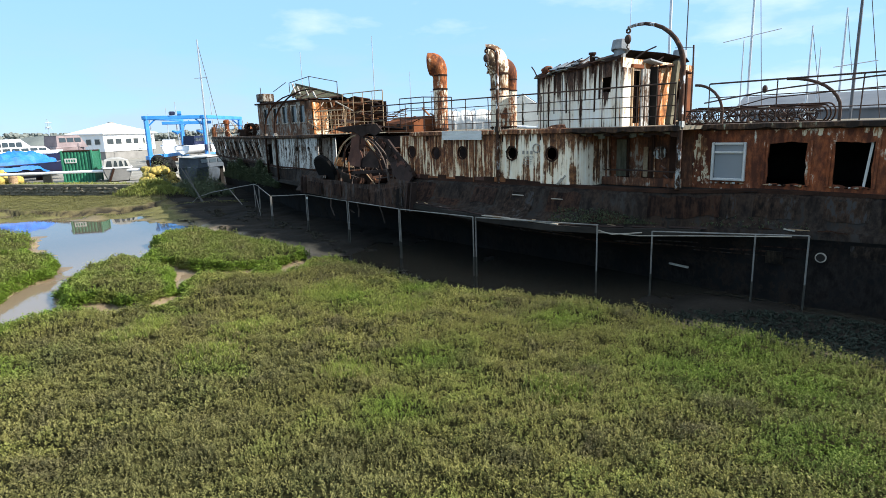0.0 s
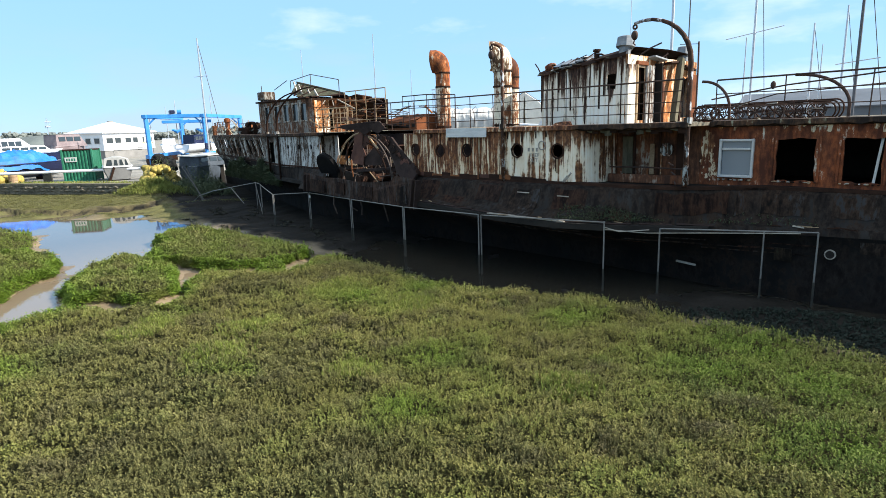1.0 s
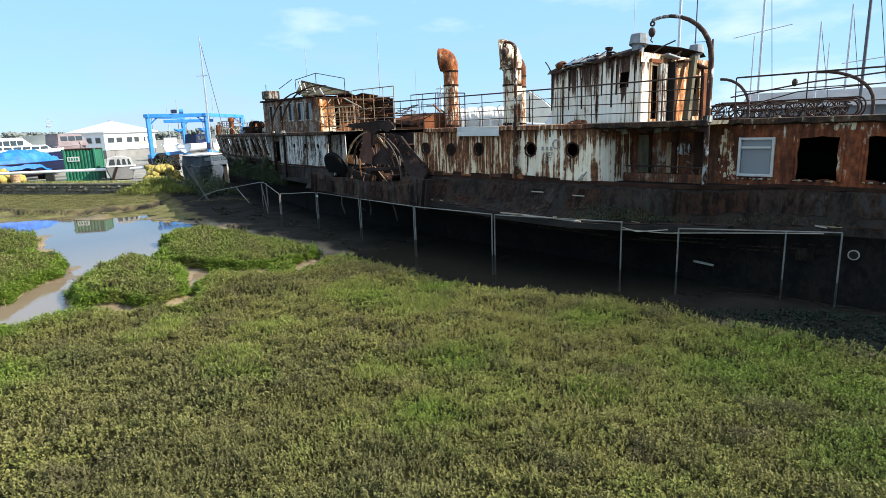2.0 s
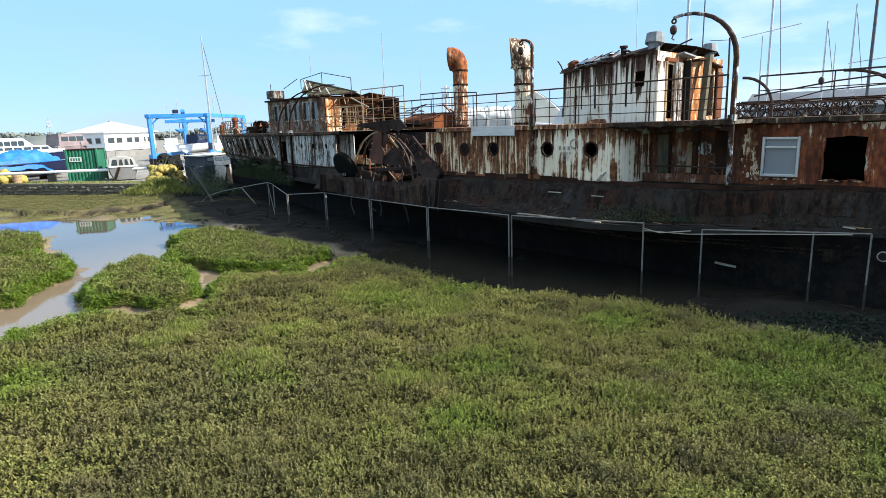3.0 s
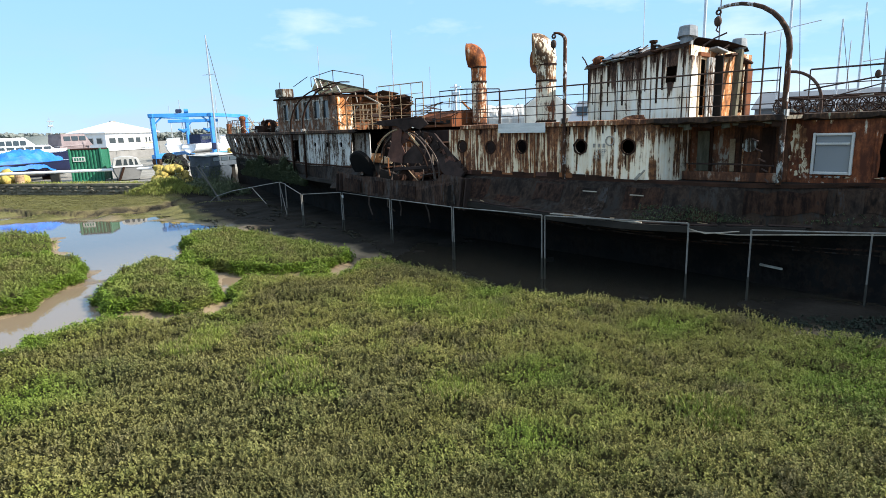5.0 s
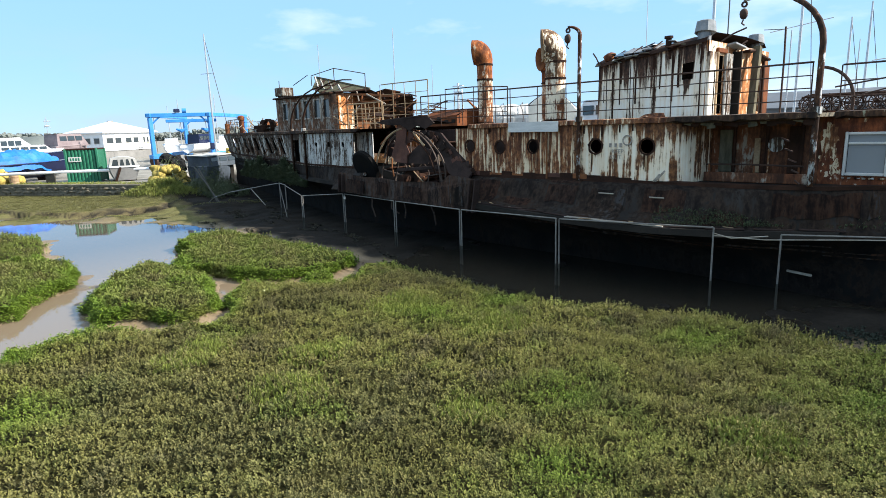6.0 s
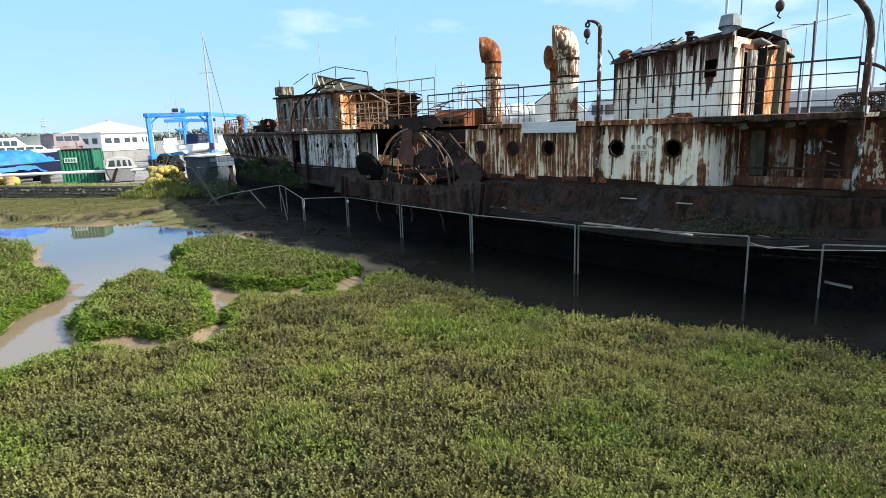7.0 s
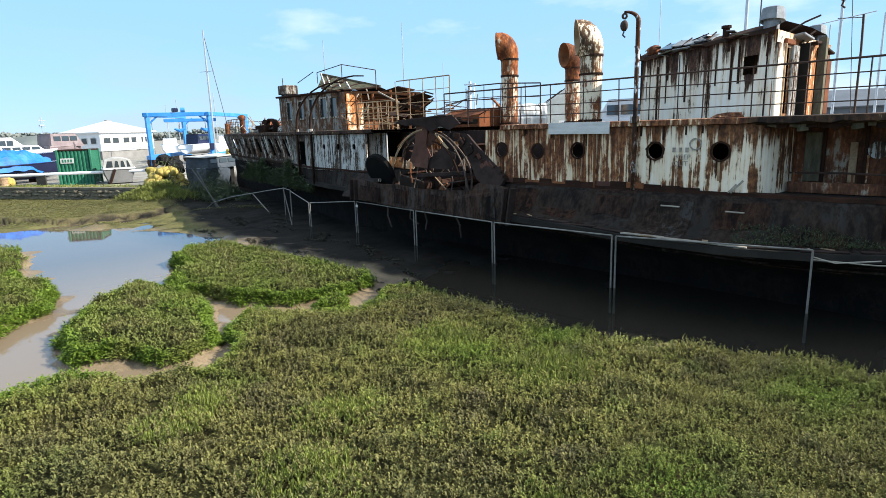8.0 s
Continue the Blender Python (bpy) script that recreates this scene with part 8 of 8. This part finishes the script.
# ---- clubhouse and sheds ----
def clubhouse():
    o = (28, 105, 0.3)
    c = thing("clubhouse", (0, 0, 0), "white single-storey building with hipped white roof on a grey base", "building")
    w, l, h0, h1 = 10.8, 6.8, 1.6, 4.45
    part("plinth", Shape().box((w / 2, l / 2, h0 / 2), (w - 0.3, l - 0.3, h0), chamfer=0.03), M_BASE, c)
    part("wall", Shape().box((w / 2, l / 2, (h0 + h1) / 2), (w, l, h1 - h0), chamfer=0.03), M_GEL, c)
    e = 0.4
    s = Shape()
    a, b2, p, q = (-e, -e, h1), (w + e, -e, h1), (w + e, l + e, h1), (-e, l + e, h1)
    r0, r1 = (w * 0.44, l * 0.46, h1 + 1.7), (w * 0.54, l * 0.54, h1 + 1.7)
    for face in ([a, b2, r0], [b2, p, r1, r0], [p, q, r1], [q, a, r0, r1]):
        s.poly(face)
    s.box((w / 2, l / 2, h1 - 0.08), (w + 2 * e, l + 2 * e, 0.16), chamfer=0.02)
    part("roof", s, M_ROOFW, c)
    part("ridge_vent", Shape().box((w * 0.49, l * 0.5, h1 + 1.7), (0.8, 0.6, 0.25), chamfer=0.05), M_BASE, c)
    for i, (x, ww) in enumerate(((0.5, 1.4), (2.2, 1.3), (4.3, 1.3), (5.9, 1.2), (8.0, 0.5), (8.8, 0.5), (9.7, 0.5))):
        win = part("window", Shape().box((x + ww / 2, -0.03, h0 + 1.55), (ww, 0.06, 0.95), chamfer=0.01), M_PVC, c)
        part("pane", Shape().box((x + ww / 2, -0.065, h0 + 1.55), (ww - 0.16, 0.02, 0.78)), M_DIM, win)
    for i in range(3):
        win = part("window", Shape().box((-0.03, 1.2 + 1.7 * i, h0 + 1.55), (0.06, 1.1, 0.95), chamfer=0.01), M_PVC, c)
        part("pane", Shape().box((-0.065, 1.2 + 1.7 * i, h0 + 1.55), (0.02, 0.92, 0.78)), M_DIM, win)
    part("door", Shape().box((7.4, -0.04, h0 + 1.0), (0.9, 0.08, 2.0), chamfer=0.02), M_PVC, c)
    part("handrail", Shape().tube([(6.0, -1.2, h0 + 1.0), (9.0, -1.2, h0 + 1.0)], 0.05, 5), M_YEL, c, "yellow handrail")
    c.matrix_basis = Matrix.Translation((25.5, 102.6, 0.0)) @ pose(0, 0, 0, 0, 0, 30)
    return c


clubhouse()


def shed(at, turn, w, l, h, rise, wall_mat, roof_mat, label, windows=0):
    c = thing("boat_shed", (0, 0, 0), label, "building")
    part("wall", Shape().box((0, 0, h / 2), (w, l, h), chamfer=0.03), wall_mat, c)
    s = Shape()
    x, y = w / 2 + 0.3, l / 2 + 0.3
    s.poly([(-x, -y, h), (x, -y, h), (x, 0, h + rise), (-x, 0, h + rise)])
    s.poly([(-x, 0, h + rise), (x, 0, h + rise), (x, y, h), (-x, y, h)])
    s.poly([(-x, -y, h), (-x, 0, h + rise), (-x, y, h)])
    s.poly([(x, -y, h), (x, y, h), (x, 0, h + rise)])
    s.box((0, 0, h - 0.05), (2 * x, 2 * y, 0.12), chamfer=0.02)
    part("roof", s, roof_mat, c)
    for i in range(windows):
        win = part("window", Shape().box((-w / 2 + w * (i + 0.5) / windows, -l / 2 - 0.03, h * 0.6), (w / windows * 0.5, 0.06, h * 0.3), chamfer=0.01), M_PVC, c)
        part("pane", Shape().box((-w / 2 + w * (i + 0.5) / windows, -l / 2 - 0.07, h * 0.6), (w / windows * 0.42, 0.02, h * 0.25)), M_DIM, win)
    c.matrix_basis = Matrix.Translation(at) @ pose(0, 0, 0, 0, 0, turn)
    return c


shed((72, 11, 0.3), 100, 26, 12, 4.0, 1.7, M_SHED, M_SHED, "long grey sheet-metal boat shed", 6)
M_COVER = plain("cream_boat_cover", (0.54, 0.51, 0.44), (0.74, 0.71, 0.62), 1.2, 0.7, bump=0.3, fine=6.0)
M_COVER2 = plain("grey_boat_cover", (0.36, 0.35, 0.32), (0.60, 0.585, 0.55), 1.6, 0.75, bump=0.4, fine=6.0)


def cover(at, turn, long, wide, eave, rise, soft, skin, label):
    """A sheet drawn over a boat: slack ridge, rounded shoulders (soft 0 to 1) and hanging folds."""
    half = [(0.52, 0.3), (0.51, eave * 0.55), (0.50, eave), (0.42, eave + rise * (0.18 + 0.35 * soft)), (0.24, eave + rise * (0.56 + 0.28 * soft)), (0.0, eave + rise)]
    section = half + [(-v, z) for v, z in half[-2::-1]]
    m = Matrix.Translation(at) @ pose(0, 0, 0, 0, 0, turn)
    rows = []
    for i in range(27):
        u = min(1.0, max(0.0, (i - 1) / 24))
        k = 0.02 if i in (0, 26) else (0.93 if i in (1, 25) else 1.0)
        row = []
        for j, (v, z) in enumerate(section):
            f = 0.09 * noise.noise(Vector((u * 13 + at[0], v * 5, 1.0))) + 0.05 * noise.noise(Vector((u * 31, v * 9, 4.0)))
            sag = 0.10 * rise * math.sin(u * math.pi * 3) ** 2 * (z > eave)
            row.append(m @ Vector((long * (u - 0.5), wide * v * k + (f if v > 0 else -f), z - sag + f * 0.6)))
        rows.append(row)
    c = solid("boat_cover", Shape(at).grid(rows), skin, label, "boat cover", "thing")
    for u in (0.12, 0.5, 0.88):
        line = [m @ Vector((long * (u - 0.5) + 0.1 * math.sin(j * 2.0), wide * v * 1.03, z + 0.05)) for j, (v, z) in enumerate(section)]
        part("lashing", Shape(at).tube(line, 0.02, 4), M_RAIL, c)


cover((35.4, 28.5, 0.3), 40, 5.0, 4.6, 3.7, 1.9, 0.1, M_COVER, "cream sheet drawn over a boat beyond the ship")
cover((28.0, 26.8, 0.3), 128, 3.2, 3.2, 3.6, 0.9, 0.8, M_COVER2, "slack grey sheet lashed over a boat beyond the ship")
boat("cabin_cruiser", (29.5, 20.5, 0.3), 10, 8.0, 2.9, 1.8, M_GEL, "white cabin cruiser ashore beyond the ship", ((0.2, 0.7, 0.8, 1.4),), None, 1.2)


# ---- yacht masts beyond ----
M_SPAR = plain("dark_painted_spar", (0.035, 0.037, 0.042), (0.09, 0.092, 0.10), 1.5, 0.5, bump=0.02)


def mast(x, y, top, r, spread_at, stays, label):
    m = thing("yacht_mast", (x, y, 0.3), label, "mast", "yacht masts")
    part("spar", Shape((x, y, 0.3)).tube([(x, y, 0.3), (x, y, top * 0.6), (x, y, top)], [r, r, r * 0.7], 8), M_SPAR if "dark" in label else M_MAST, m)
    for z, w, tilt in spread_at:
        part("spreader", Shape((x, y, 0.3)).tube([(x - w * 0.35, y + w, z - tilt), (x, y, z), (x + w * 0.35, y - w, z + tilt)], r * 0.35, 5), M_MAST, m)
    for dx, dy in stays:
        part("stay", Shape((x, y, 0.3)).tube([(x, y, top * 0.98), (x + dx, y + dy, 1.5)], max(0.012, r * 0.28), 4), M_RAIL, m)
    return m


GREY = "slim grey alloy yacht mast with rigging"
mast(34.2, 16.4, 17.0, 0.09, (), (), "white yacht mast rising behind the deckhouse")
mast(68.0, 37.2, 22.0, 0.05, (), (), GREY)
mast(37.0, 16.6, 16.0, 0.04, (), (), "dark slim yacht mast behind the deckhouse")
mast(36.5, 12.55, 15.0, 0.07, ((8.35, 1.4, 0.25),), ((0.4, -0.9),), GREY)
mast(36.9, 13.1, 8.2, 0.045, (), (), GREY)
mast(50.0, 12.9, 10.2, 0.08, (), ((1.0, -1.2),), GREY)
mast(50.6, 12.4, 8.7, 0.05, (), (), GREY)
mast(76.0, 16.4, 14.9, 0.12, (), ((2.0, -1.6),), GREY)
mast(52.5, 10.5, 16.0, 0.11, ((7.4, 1.3, 0.15),), ((0.8, -2.0),), "dark yacht mast with spreaders and stays")
mast(26.35, 35.2, 10.35, 0.035, (), (), GREY)
mast(22.1, 38.15, 9.3, 0.03, (), (), GREY)
mast(28.4, 33.5, 7.8, 0.025, (), (), GREY)
mast(24.3, 60.9, 13.1, 0.09, ((9.4, 0.9, 0.0),), ((1.6, -0.7),), "tall white yacht mast by the hoist")
for x, y, h in ((31.5, 88, 8.5), (29.0, 92, 7.0), (35.0, 84, 9.0), (33.0, 96, 8.0)):
    mast(x, y, h, 0.06, ((h * 0.7, 0.6, 0.0),), (), GREY)
m = thing("radar_mast", (30.5, 33.0, 0.3), "white lattice mast with aerials", "mast")
part("lattice", Shape((30.5, 33.0, 0.3)).tube([(30.5, 33, 0.3), (30.5, 33, 6.6)], 0.10, 6).tube([(30.2, 33.3, 0.3), (30.3, 33.2, 6.2)], 0.04, 5).tube([(30.8, 32.7, 0.3), (30.7, 32.8, 6.2)], 0.04, 5), M_GEL, m)
part("aerial", Shape((30.5, 33.0, 0.3)).box((30.5, 33, 6.4), (0.1, 1.0, 0.08)).box((30.5, 33, 5.9), (0.1, 0.8, 0.25)), M_GEL, m)
m = thing("radar_mast", (16.4, 92.0, 0.3), "white boat mast with radar and aerials", "mast")
part("post", Shape((16.4, 92, 0.3)).tube([(16.4, 92, 0.3), (16.4, 92, 6.4)], 0.035, 6).tube([(16.1, 92, 5.0), (16.3, 92, 6.2)], 0.02, 5).tube([(16.8, 92, 5.0), (16.5, 92, 6.2)], 0.02, 5), M_MAST, m)
part("radar", Shape((16.4, 92, 0.3)).box((16.5, 92, 5.9), (0.8, 0.15, 0.1), chamfer=0.03), M_MAST, m)
part("radar_dome", Shape((16.4, 92, 0.3)).box((16.4, 92, 5.3), (0.5, 0.5, 0.2), chamfer=0.05), M_MAST, m)

# ---- distant low hills with woods ----
# greyed and lightened: the distance haze is put into the colour
M_WOODS = plain("hazed_distant_woods", (0.11, 0.125, 0.12), (0.19, 0.205, 0.185), 0.03, 0.95, fine=0.4, bump=0.0)
s = Shape((170, 470, 0))
rows = []
for i in range(70):
    a = radians(-14 + 110 * i / 69)
    d = 560 + 60 * math.sin(i * 0.7)
    x, y = d * math.sin(a), d * math.cos(a)
    top = 3.0 + 5.0 * abs(math.sin(i * 0.23 + 0.5)) * (1.0 if a < 0.6 else 0.35)
    rows.append([(x * 0.94, y * 0.94, 0.2), (x, y, top), (x * 1.2, y * 1.2, 0.2)])
solid("far_hills", s.grid(rows), M_WOODS, "low distant green hills along the horizon", "hills", "structure", True)
s = Shape((170, 470, 0))
random.seed(31)
for i in range(1100):
    a = radians(-14 + 75 * random.random())
    d = 520 + 90 * random.random()
    x, y = d * math.sin(a), d * math.cos(a)
    top = 2.2 + 4.5 * abs(math.sin(a * 9 + 0.4)) * (1.0 if a < 0.45 else 0.4)
    for k in range(3):
        h = random.uniform(0.9, 2.1)
        s.blob((x + random.uniform(-3, 3), y + random.uniform(-3, 3), top + random.uniform(-2.5, 2.2)), (h * 1.2, h * 1.2, h * random.uniform(0.6, 1.1)), 6, 4, 0.9, random.random() * 50)
solid("far_trees", s, M_WOODS, "line of distant trees on the low hills", "trees", "stuff")
